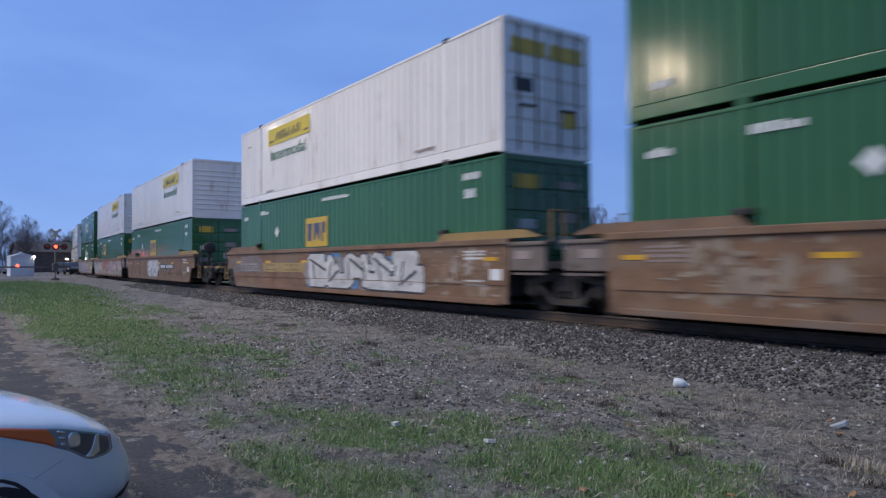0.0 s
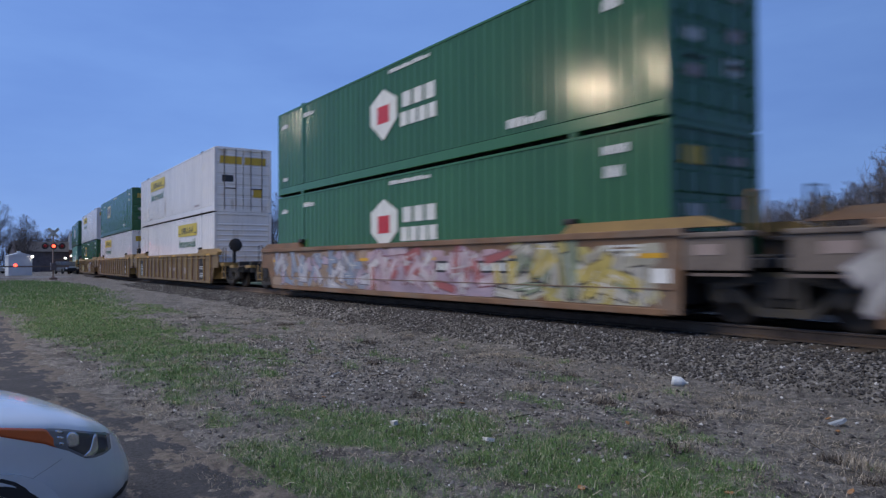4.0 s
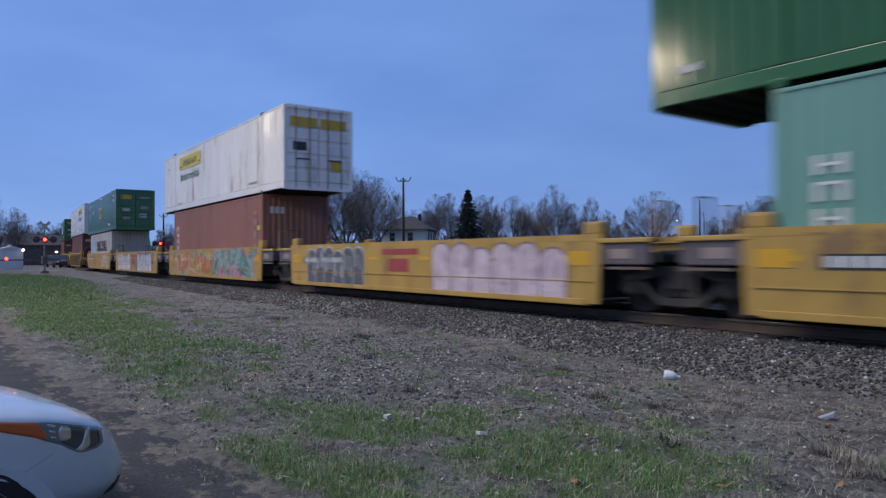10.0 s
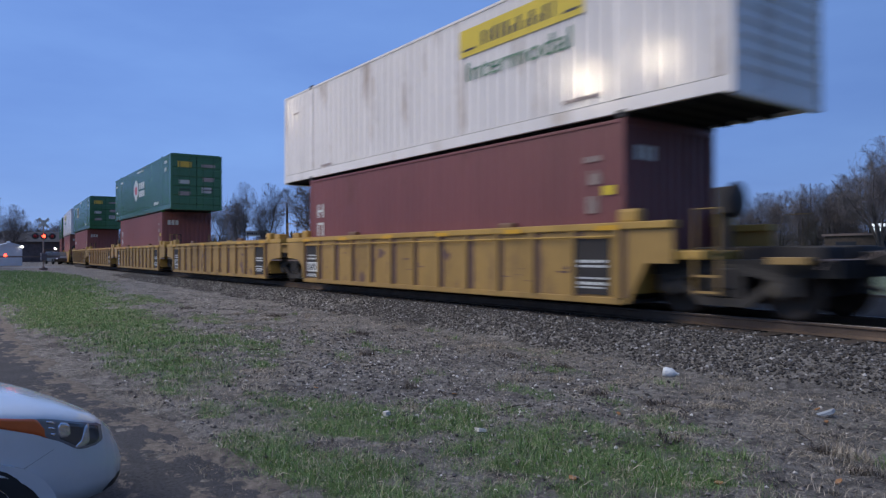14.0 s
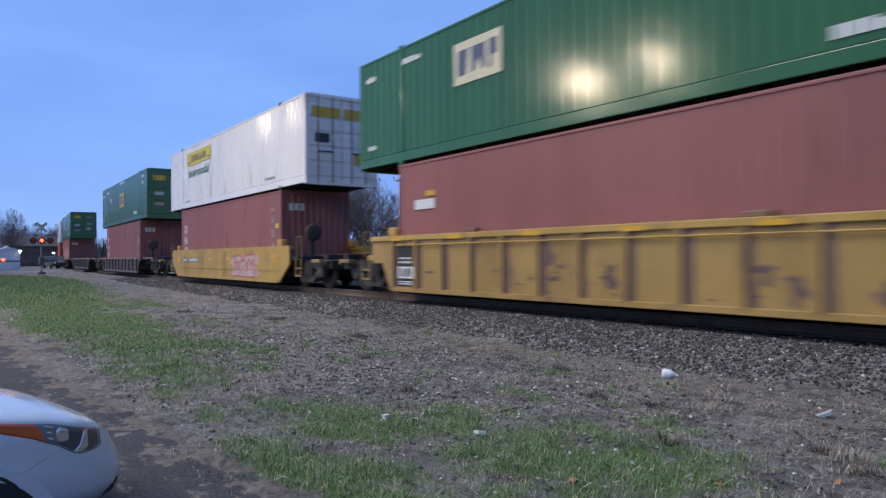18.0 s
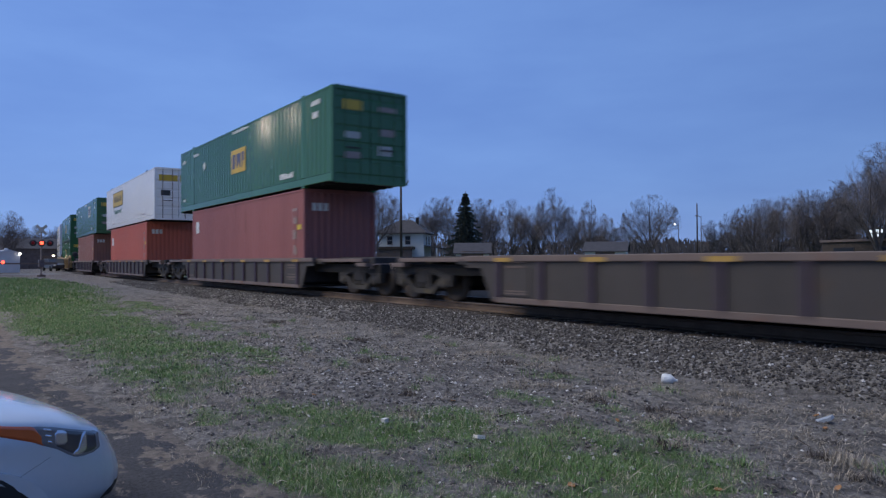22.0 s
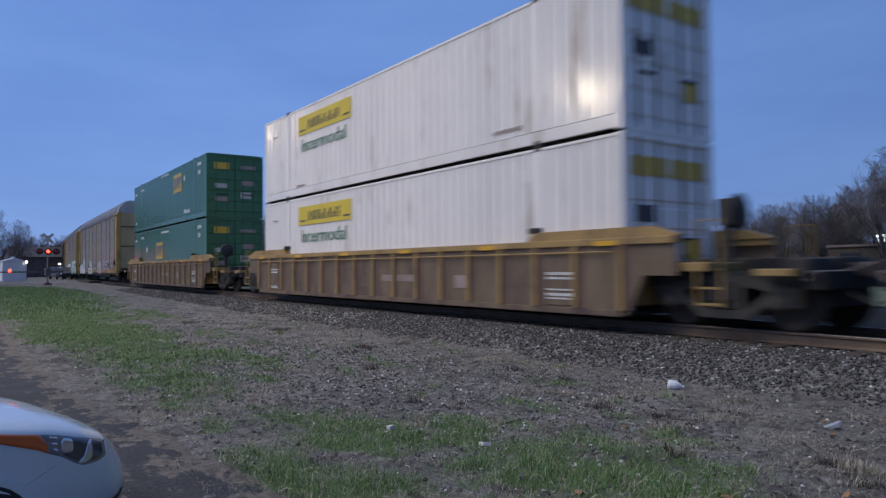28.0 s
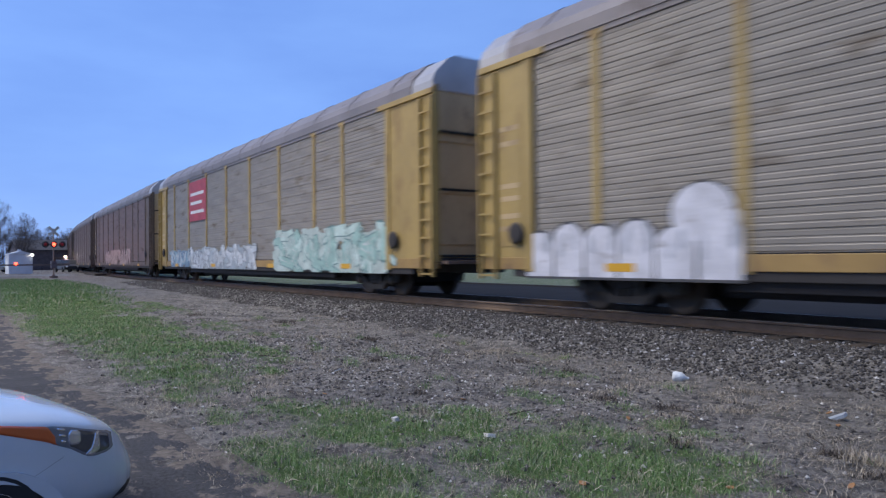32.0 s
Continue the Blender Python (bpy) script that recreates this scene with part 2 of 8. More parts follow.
def boxes(*spans, bevel=0.0):
    """One mesh of boxes (x0, x1, y0, y1, z0, z1)."""
    vs, fs = [], []
    for x0, x1, y0, y1, z0, z1 in spans:
        k = len(vs)
        vs += [(x, y, z) for x in (x0, x1) for y in (y0, y1) for z in (z0, z1)]
        fs += [tuple(k + i for i in f) for f in CUBE]
    if not bevel:
        return mesh("boxes", vs, fs)
    me = bpy.data.meshes.new("boxes")
    me.from_pydata(vs, [], fs)
    bm = bmesh.new()
    bm.from_mesh(me)
    bmesh.ops.recalc_face_normals(bm, faces=bm.faces)
    bmesh.ops.bevel(bm, geom=bm.edges[:], offset=bevel, segments=2, affect="EDGES", profile=0.6)
    bm.to_mesh(me)
    bm.free()
    return me


def prism(outline, y0, y1, axis="y"):
    """A closed outline of (x, z) drawn out from y0 to y1 (axis y), or of (y, z) drawn out along x."""
    k = len(outline)
    if axis == "y":
        vs = [(a, y0, b) for a, b in outline] + [(a, y1, b) for a, b in outline]
    elif axis == "x":
        vs = [(y0, a, b) for a, b in outline] + [(y1, a, b) for a, b in outline]
    else:
        vs = [(a, b, y0) for a, b in outline] + [(a, b, y1) for a, b in outline]
    fs = [tuple(range(k)), tuple(range(2 * k - 1, k - 1, -1))] + [(i, (i + 1) % k, (i + 1) % k + k, i + k) for i in range(k)]
    return mesh("prism", vs, fs)


def lathe(profile, axis="y", steps=20, smooth=True):
    """A turned body: profile of (radius, along) about the axis."""
    vs, fs = [], []
    for r, h in profile:
        for i in range(steps):
            a = 2 * math.pi * i / steps
            c, s = r * math.cos(a), r * math.sin(a)
            vs.append({"x": (h, c, s), "y": (c, h, s), "z": (c, s, h)}[axis])
    n = len(profile)
    for j in range(n - 1):
        for i in range(steps):
            k = (i + 1) % steps
            fs.append((j * steps + i, j * steps + k, (j + 1) * steps + k, (j + 1) * steps + i))
    fs += [tuple(range(steps)), tuple((n - 1) * steps + i for i in range(steps))]
    return mesh("turned", vs, fs, smooth)


def rod(points, r, steps=6):
    """A bent round bar through points."""
    vs, fs = [], []
    pts = [Vector(p) for p in points]
    for i, p in enumerate(pts):
        d = (pts[min(i + 1, len(pts) - 1)] - pts[max(i - 1, 0)]).normalized()
        u = d.orthogonal().normalized()
        w = d.cross(u)
        for k in range(steps):
            a = 2 * math.pi * k / steps
            vs.append(p + (u * math.cos(a) + w * math.sin(a)) * (r[i] if isinstance(r, (list, tuple)) else r))
    for j in range(len(pts) - 1):
        for i in range(steps):
            k = (i + 1) % steps
            fs.append((j * steps + i, j * steps + k, (j + 1) * steps + k, (j + 1) * steps + i))
    fs += [tuple(range(steps)), tuple((len(pts) - 1) * steps + i for i in range(steps))]
    return mesh("rod", vs, fs)


def part(name, me, material, parent, label="", at=None):
    """Links a mesh as one part under a thing or a part."""
    ob = new(name, me)
    if material and not me.materials:
        me.materials.append(material)
    ob.parent = parent
    if at is not None:
        ob.matrix_basis = at
    if label:
        tagged(ob, label)
    return ob


def thing(name, label, category, group="", kind="", at=None):
    ob = new(name)
    ob.empty_display_size = 0.3
    tagged(ob, label, category, group, kind)
    if at is not None:
        ob.matrix_basis = at
    return ob


CACHE = {}


def once(key, make):
    if key not in CACHE:
        CACHE[key] = make()
    return CACHE[key]


# ---- the track's line ----
CURVE_FROM, RADIUS, CURVE_TURN = 20.2, 985.0, 0.24


def line(s):
    """The place on the track's middle at s metres along it."""
    if s > -CURVE_FROM:
        return Vector((s, 0.0))
    a = min((-CURVE_FROM - s) / RADIUS, CURVE_TURN)
    rest = max(0.0, -CURVE_FROM - s - CURVE_TURN * RADIUS)
    return Vector((-CURVE_FROM - RADIUS * math.sin(a) - rest * math.cos(a), RADIUS * (1 - math.cos(a)) + rest * math.sin(a)))


def bank_y(x):
    """How far the track has swung towards +y at x."""
    return 0.0 if x > -CURVE_FROM else RADIUS - math.sqrt(max(1.0, RADIUS ** 2 - min(-x - CURVE_FROM, 230.0) ** 2)) + max(0.0, -x - CURVE_FROM - 230.0) * 0.24


def rides(s, half):
    """The pose of a car whose trucks stand half metres before and behind s."""
    a, b = line(s + half), line(s - half)
    c = (a + b) / 2
    return Matrix.Translation((c.x, c.y, 0)) @ Matrix.Rotation(math.atan2(a.y - b.y, a.x - b.x), 4, "Z")


def run(t):
    """How far the train has gone at t seconds."""
    return 16.741 * t + 0.0049 * ((t - 16) ** 2 - 256) / 2


# ---- ground ----
def smooth_noise(x, y, s):
    return noise.noise(Vector((x / s, y / s, 3.7)))


def ground_z(x, y):
    """The height of the earth: the track bed, its shoulder, and the verge that climbs towards the crossing."""
    rise = min(max(-x - 3.0, 0.0), 63.0) / 63.0
    base = -0.60 + 0.44 * rise
    base -= 0.05 * max(0.0, min(1.0, (-y - 6.0) / 4.0)) * (1 - rise)
    if -30 < x < 4 and -12 < y < -2:
        hump = smooth_noise(x + 7, y + 20, 0.33) + 0.6 * smooth_noise(x, y - 9, 0.17)
        base += 0.026 * hump + 0.05 * max(0.0, smooth_noise(x + 3, y, 0.8)) * min(1.0, (-2.6 - y) / 0.8 if y < -2.6 else 0.0)
    base += 0.035 * smooth_noise(x, y, 2.3) * (1 - 0.6 * rise) + 0.015 * smooth_noise(x + 40, y, 0.6)
    d = abs(y - bank_y(x))
    bed = -0.20
    if d < 1.55:
        return bed
    toe = 2.75 - 0.35 * rise + 0.18 * smooth_noise(x, 5.0, 1.7)
    k = min(1.0, (d - 1.55) / (toe - 1.55))
    k = k * k * (3 - 2 * k) * 0.5 + k * 0.5
    return bed + (base - bed) * k if d < toe else base


def axis_steps(a, b, fine0, fine1, fine, grow=1.25):
    out = [fine0]
    while out[-1] < fine1:
        out.append(out[-1] + fine)
    step = fine
    while out[-1] < b:
        step *= grow
        out.append(min(b, out[-1] + step))
    step = fine
    left = []
    x = fine0
    while x > a:
        step *= grow
        x = max(a, x - step)
        left.append(x)
    return left[::-1] + out


def build_ground():
    xs = axis_steps(-1800, 1800, -34, 3, 0.13, 1.12)
    ys = axis_steps(-1800, 1800, -11.5, 3.0, 0.10, 1.15)
    vs = [(x, y, ground_z(x, y)) for y in ys for x in xs]
    w = len(xs)
    fs = [(j * w + i, j * w + i + 1, (j + 1) * w + i + 1, (j + 1) * w + i) for j in range(len(ys) - 1) for i in range(w - 1)]
    me = bpy.data.meshes.new("ground")
    me.from_pydata(vs, [], fs)
    me.shade_smooth()
    ob = new("ground", me)
    tagged(ob, "brown bare earth verge with dead grass and gravel", "ground", kind="structure")
    me.materials.append(earth_material())
    grow = me.attributes.new("growth", "FLOAT", "POINT")
    grow.data.foreach_set("value", [max(0.0, min(1.0, greenness(x, y))) if -62 < x < 1 and -11 < y < -2.5 else (0.6 if y > 3 or y < -30 else 0.0) for x, y, z in vs])
    return ob


def earth_material():
    m = bpy.data.materials.new("earth")
    m.use_nodes = True
    n, l = m.node_tree.nodes, m.node_tree.links
    b = n["Principled BSDF"]
    b.inputs["Roughness"].default_value = 0.95
    b.inputs["Specular IOR Level"].default_value = 0.2
    co = n.new("ShaderNodeTexCoord")

    def tex(scale, detail=6, rough=0.6, off=0.0):
        t = n.new("ShaderNodeTexNoise")
        t.inputs["Scale"].default_value, t.inputs["Detail"].default_value, t.inputs["Roughness"].default_value = scale, detail, rough
        mp = n.new("ShaderNodeMapping")
        mp.inputs["Location"].default_value = (off, off * 0.7, 0)
        l.new(co.outputs["Object"], mp.inputs["Vector"])
        l.new(mp.outputs["Vector"], t.inputs["Vector"])
        return t.outputs["Fac"]

    def mix(fac, a, c, lo, hi):
        r = n.new("ShaderNodeMapRange")
        r.inputs["From Min"].default_value, r.inputs["From Max"].default_value = lo, hi
        l.new(fac, r.inputs["Value"])
        x = n.new("ShaderNodeMix")
        x.data_type = "RGBA"
        l.new(r.outputs[0], x.inputs["Factor"])
        for key, v in (("A", a), ("B", c)):
            if isinstance(v, tuple):
                x.inputs[key].default_value = (*v, 1)
            else:
                l.new(v, x.inputs[key])
        return x.outputs["Result"]

    at = n.new("ShaderNodeAttribute")
    at.attribute_name = "growth"
    soil = mix(tex(7.0, 9, 0.78), (0.050, 0.047, 0.047), (0.290, 0.275, 0.255), 0.37, 0.65)
    straw = mix(tex(34.0, 7, 0.8, 5.0), soil, (0.45, 0.415, 0.35), 0.50, 0.64)
    dry = mix(tex(0.9, 5, 0.65, 2.0), soil, straw, 0.40, 0.56)
    damp = mix(tex(14.0, 7, 0.8, 11.0), (0.034, 0.031, 0.030), (0.165, 0.152, 0.140), 0.36, 0.66)
    dry = mix(tex(1.7, 6, 0.7, 13.0), dry, damp, 0.50, 0.62)
    sprout = n.new("ShaderNodeMath")
    sprout.operation = "MULTIPLY_ADD"
    sprout.inputs[1].default_value = 1.0
    l.new(at.outputs["Fac"], sprout.inputs[0])
    l.new(tex(16.0, 6, 0.7, 7.0), sprout.inputs[2])
    turf = mix(tex(60.0, 4, 0.7, 3.0), (0.055, 0.092, 0.032), (0.160, 0.220, 0.090), 0.35, 0.65)
    mossy = mix(sprout.outputs[0], dry, turf, 0.80, 1.3)
    pebbles = mix(tex(48.0, 3, 0.5, 9.0), mossy, (0.36, 0.32, 0.29), 0.65, 0.70)
    l.new(pebbles, b.inputs["Base Color"])
    bp = n.new("ShaderNodeBump")
    bp.inputs["Strength"].default_value, bp.inputs["Distance"].default_value = 1.0, 0.05
    l.new(tex(20.0, 9, 0.75), bp.inputs["Height"])
    l.new(bp.outputs["Normal"], b.inputs["Normal"])
    return m



# ---- containers ----
def corrugated(length, z0, z1, y, period, depth, back, wide=0.36):
    """A folded steel wall along x: outer face at y, folds of the given depth, a flat inner face."""
    out = -1 if y < 0 else 1
    xs, n = [], max(4, round(length / period))
    for i in range(n):
        a = -length / 2 + length * i / n
        p = length / n
        xs += [(a, 0), (a + wide * p, 0), (a + (wide + 0.11) * p, depth), (a + 0.89 * p, depth)]
    xs.append((length / 2, 0))
    k = len(xs)
    vs = [(x, y - out * d, z) for z in (z0, z1) for x, d in xs] + [(x, y - out * back, z) for z in (z0, z1) for x, d in xs]
    fs = []
    for i in range(k - 1):
        fs += [(i, i + 1, k + i + 1, k + i), (2 * k + i, 2 * k + i + 1, 3 * k + i + 1, 3 * k + i),
               (i, i + 1, 2 * k + i + 1, 2 * k + i), (k + i, k + i + 1, 3 * k + i + 1, 3 * k + i)]
    fs += [(0, k, 3 * k, 2 * k), (k - 1, 2 * k - 1, 4 * k - 1, 3 * k - 1)]
    return mesh("corrugated", vs, fs)


def plate(x0, x1, z0, z1, y, d=0.004):
    """A thin flat marking on a side that faces -y."""
    return boxes((x0, x1, y - d, y, z0, z1))


def bars(x0, x1, z0, z1, y, count, seed, d=0.003, gap=0.22):
    """A row of plain upright blocks in place of lettering."""
    rnd = random.Random(seed)
    w = (x1 - x0) / count
    out = []
    for i in range(count):
        a = x0 + w * i
        out.append((a, a + w * (1 - gap), y - d, y, z0, z1 - (z1 - z0) * rnd.choice((0, 0, 0.0, 0.25))))
    return boxes(*out)


def strokes(x0, x1, z0, z1, y, count, seed, d=0.003, gap=0.2):
    """Pairs of plain bars of unlike width in place of a brand's lettering."""
    rnd = random.Random(seed)
    w = (x1 - x0) / count
    out = []
    for i in range(count):
        a, b = x0 + w * i, x0 + w * (i + 1 - gap)
        k, t = rnd.uniform(0.24, 0.36) * w, rnd.uniform(0.16, 0.30) * w
        drop = (z1 - z0) * rnd.choice((0.0, 0.0, 0.12, 0.45))
        out += [(a, a + k, y - d, y, z0, z1), (b - t, b, y - d, y, z0, z1 - drop)]
    return boxes(*out)


def end_plate(y0, y1, z0, z1, x, d=0.004):
    return boxes((x, x + d, y0, y1, z0, z1))


WIDE = 2.591


def container(paint, label, group, long=True, tall=2.896, doors=True, marks=()):
    """A container with its base at z = 0; doors: its doors face +x, else its plain front wall."""
    length = 16.154 if long else 12.192
    ob = thing("intermodal_container" if long else "shipping_container", label, "container", group)
    p = M[paint]
    key = (long, tall, paint)
    hx, hy = length / 2, WIDE / 2
    z0, z1 = (0.30 if long else 0.17), tall - 0.09
    period, depth, wide = (0.305, 0.030, 0.62) if long else (0.278, 0.016, 0.40)
    for s in (-1, 1):
        part("side_wall", once(("side", s, *key), lambda: corrugated(length - 0.2, z0, z1, s * (hy - 0.012), period, depth, 0.07, wide)), p, ob)
        part("top_rail", once(("top", s, *key), lambda: boxes((-hx + 0.12, hx - 0.12, s * hy - 0.06 if s > 0 else s * hy, s * hy if s > 0 else s * hy + 0.06, z1, tall - 0.03), bevel=0.012)), p, ob)
        part("bottom_rail", once(("bot", s, *key), lambda: boxes((-hx + 0.12, hx - 0.12, s * hy - 0.08 if s > 0 else s * hy, s * hy if s > 0 else s * hy + 0.08, 0.055, z0 - 0.012), bevel=0.015)), p, ob)
        for e in (-1, 1):
            part("corner_post", once(("post", s, e, *key), lambda: boxes((min(e * hx, e * (hx - 0.14)), max(e * hx, e * (hx - 0.14)), min(s * hy, s * (hy - 0.12)), max(s * hy, s * (hy - 0.12)), 0.02, tall - 0.02), bevel=0.015)), p, ob)
            if long:
                part("stacking_post", once(("stack", s, e, *key), lambda: boxes((e * 6.02 - 0.11, e * 6.02 + 0.11, min(s * (hy + 0.003), s * (hy - 0.06)), max(s * (hy + 0.003), s * (hy - 0.06)), z0, z1), bevel=0.01)), p, ob)
                for za, zb in ((tall - 0.10, tall + 0.022), (-0.022, 0.11)):
                    part("lifting_casting", once(("cast", s, e, za, *key), lambda: boxes((e * 6.02 - 0.09, e * 6.02 + 0.09, min(s * (hy + 0.006), s * (hy - 0.16)), max(s * (hy + 0.006), s * (hy - 0.16)), za, zb), bevel=0.012)), M["dark"] if paint.startswith("white") else p, ob)
    part("roof", once(("roof", *key), lambda: boxes(*[(-hx + 0.1 + i * (length - 0.2) / 12, -hx + 0.1 + (i + 1) * (length - 0.2) / 12 - 0.05, -hy + 0.06, hy - 0.06, tall - 0.07, tall - 0.02) for i in range(12)],
                                                   (-hx + 0.1, hx - 0.1, -hy + 0.06, hy - 0.06, tall - 0.09, tall - 0.05))), p, ob)
    part("floor_frame", once(("floor", long), lambda: boxes((-hx + 0.1, hx - 0.1, -hy + 0.08, hy - 0.08, 0.12, 0.16), *[(-hx + 0.2 + i * 0.42, -hx + 0.26 + i * 0.42, -hy + 0.08, hy - 0.08, 0.01, 0.12) for i in range(int((length - 0.4) / 0.42))])), M["under"], ob)
    # the two ends
    for e, is_door in ((1, doors), (-1, not doors)):
        xo = e * (hx - 0.05)
        if is_door:
            for s in (-1, 1):
                ya, yb = (0.015, hy - 0.12) if s > 0 else (-hy + 0.12, -0.015)
                def leaf(ya=ya, yb=yb, xo=xo, e=e):
                    h = (tall - 0.5) / 5
                    edge = [(xo - e * 0.05, 0.14), (xo, 0.14)]
                    for i in range(5):
                        zz = 0.28 + i * h
                        edge += [(xo, zz), (xo + e * 0.022, zz + 0.03), (xo + e * 0.022, zz + h - 0.13), (xo, zz + h - 0.10)]
                    return prism(edge + [(xo, tall - 0.12), (xo - e * 0.05, tall - 0.12)], ya, yb)
                d = part("door", once(("leaf", s, e, *key), leaf), p, ob)
                for f in (0.28, 0.72):
                    yy = ya + (yb - ya) * f
                    part("lock_rod", once(("rod", s, e, f, *key), lambda: rod([(xo + e * 0.045, yy, 0.08), (xo + e * 0.045, yy, tall - 0.06)], 0.019)), M["greychord"] if paint.startswith("white") else p, d)
                part("door_handle", once(("handle", s, e, *key), lambda: boxes((min(xo + e * 0.03, xo + e * 0.06), max(xo + e * 0.03, xo + e * 0.06), ya + (yb - ya) * 0.28, ya + (yb - ya) * 0.72, 1.05, 1.09))), M["dark"], d)
        elif long:
            def ribbed(xo=xo, e=e):
                edge = [(xo - e * 0.06, 0.12), (xo, 0.12)]
                for i in range(9):
                    zz = 0.42 + i * 0.235
                    edge += [(xo, zz), (xo + e * 0.035, zz + 0.02), (xo + e * 0.035, zz + 0.07), (xo, zz + 0.09)]
                return prism(edge + [(xo, tall - 0.1), (xo - e * 0.06, tall - 0.1)], -hy + 0.1, hy - 0.1)
            part("front_wall", once(("front", e, *key), ribbed), p, ob)
        else:
            def fold(xo=xo, e=e):
                edge = [(xo - e * 0.06, -hy + 0.1), (xo, -hy + 0.1)]
                for i in range(10):
                    yy = -hy + 0.16 + i * 0.23
                    edge += [(xo, yy), (xo + e * 0.03, yy + 0.03), (xo + e * 0.03, yy + 0.13), (xo, yy + 0.16)]
                return prism(edge + [(xo, hy - 0.1), (xo - e * 0.06, hy - 0.1)], 0.12, tall - 0.1, "z")
            part("front_wall", once(("front", e, *key), fold), p, ob)
        for piece, za, zb in (("end_sill", 0.0, 0.14), ("end_header", tall - 0.12, tall)):
            part(piece, once((piece, e, *key), lambda: boxes((min(e * hx, e * (hx - 0.1)), max(e * hx, e * (hx - 0.1)), -hy + 0.12, hy - 0.12, za, zb), bevel=0.01)), p, ob)
    y = -hy - 0.002
    for name, m, make, lab in marks:
        mark = part(name, make(y), M[m], ob, lab)
        if name.endswith(("stencil", "stripe")):
            tagged(mark, kind="stuff")
    if paint in ("green",):
        for k, (a, b, c, d) in enumerate(((-7.7, -7.2, 2.3, 2.45), (-5.9, -5.1, 2.42, 2.56), (6.7, 7.3, 2.45, 2.6), (6.75, 7.15, 2.05, 2.25), (4.2, 5.3, 0.42, 0.6), (-7.6, -7.2, 0.5, 0.62))):
            part("number_marking", once(("gm", k), lambda: bars(a, b, c, d, y, 6, k)), M["mark_w"], ob, "small plain white marking bars")
        if doors:
            for k, (a, b, c, d) in enumerate(((-0.95, -0.25, 2.2, 2.5), (0.25, 0.95, 2.25, 2.4), (-0.9, -0.35, 1.35, 1.55), (0.3, 0.9, 1.5, 1.72), (0.25, 0.75, 0.9, 1.2), (-0.9, -0.3, 0.75, 0.95))):
                part("door_marking", once(("gdm", k), lambda: end_plate(a, b, c, d, hx - 0.05 + 0.024)), M[("mark_o", "mark_dim", "greybox", "mark_dim", "greybox", "mark_dim")[k]], ob, "small marking plate on the door")
    if paint in ("maroon", "fadedred", "brick", "orange"):
        for k, (a, b, c, d) in enumerate(((5.2, 5.6, 2.2, 2.3), (5.3, 5.6, 1.8, 2.05), (5.25, 5.55, 1.3, 1.6), (5.3, 5.55, 0.8, 1.1))):
            part("number_marking", once(("rm", k), lambda: bars(a, b, c, d, y, 5, k + 20)), M["mark_dim"], ob, "small faded marking bars")
        part("height_label", once("hl", lambda: plate(5.62, 5.9, 1.6, 1.76, y)), M["mark_y"], ob, "yellow height warning label")
        part("end_marking", once("em", lambda: bars(-1.0, -0.4, 2.2, 2.45, 0, 3, 4)), M["mark_w"], ob, "small white marking bars", at=Matrix.Translation((hx - 0.014, 0, 0)) @ Matrix.Rotation(radians(90), 4, "Z"))
    return ob


def word(text, x0, x1, z0, z1):
    """Flat raised lettering on a side that faces -y."""
    def make(y):
        cu = bpy.data.curves.new("word", "FONT")
        cu.body, cu.extrude, cu.size = text, 0.002, 1.0
        ob = bpy.data.objects.new("word", cu)
        me = bpy.data.meshes.new_from_object(ob)
        bpy.data.objects.remove(ob)
        co = np.empty(len(me.vertices) * 3)
        me.vertices.foreach_get("co", co)
        co = co.reshape(-1, 3)
        lo, hi = co.min(0), co.max(0)
        out = np.empty_like(co)
        out[:, 0] = x0 + (co[:, 0] - lo[0]) / (hi[0] - lo[0]) * (x1 - x0)
        out[:, 2] = z0 + (co[:, 1] - lo[1]) / (hi[1] - lo[1]) * (z1 - z0)
        out[:, 1] = y - 0.002 - co[:, 2]
        me.vertices.foreach_set("co", out.ravel())
        me.update()
        return me
    return make


def sign_marks(x0, big=False):
    """A yellow haulier's sign with plain dark shapes and a green word below it."""
    a, b = x0, x0 + 3.62
    if big:
        return [("sign_plate", "mark_k", lambda y: plate(a - 0.04, b + 0.04, 1.46, 2.46, y), "black edge of the yellow sign"),
                ("sign_face", "mark_o", lambda y: plate(a, b, 1.50, 2.42, y - 0.004), "yellow sign with plain dark shapes"),
                ("sign_lettering", "mark_k", lambda y: strokes(a + 0.5, b - 0.45, 1.78, 2.18, y - 0.008, 6, 3), "plain dark sign shapes"),
                ("side_lettering", "mark_g", word("Intermodal", a + 0.5, b - 0.45, 0.98, 1.34), "green lettering on the white side")]
    return [("sign_face", "mark_y", lambda y: plate(a, b, 1.97, 2.56, y), "yellow sign with plain dark shapes"),
            ("sign_lettering", "mark_k", lambda y: strokes(a + 0.75, b - 0.65, 2.10, 2.40, y - 0.004, 6, 3), "plain dark sign shapes"),
            ("sign_stripe", "mark_k", lambda y: boxes((a + 0.12, a + 0.55, y - 0.007, y - 0.004, 2.08, 2.13), (b - 0.5, b - 0.1, y - 0.007, y - 0.004, 2.08, 2.13)), "thin dark sign stripes"),
            ("side_lettering", "mark_g", word("Intermodal", a + 0.25, b - 0.3, 1.42, 1.82), "green lettering on the white side")]


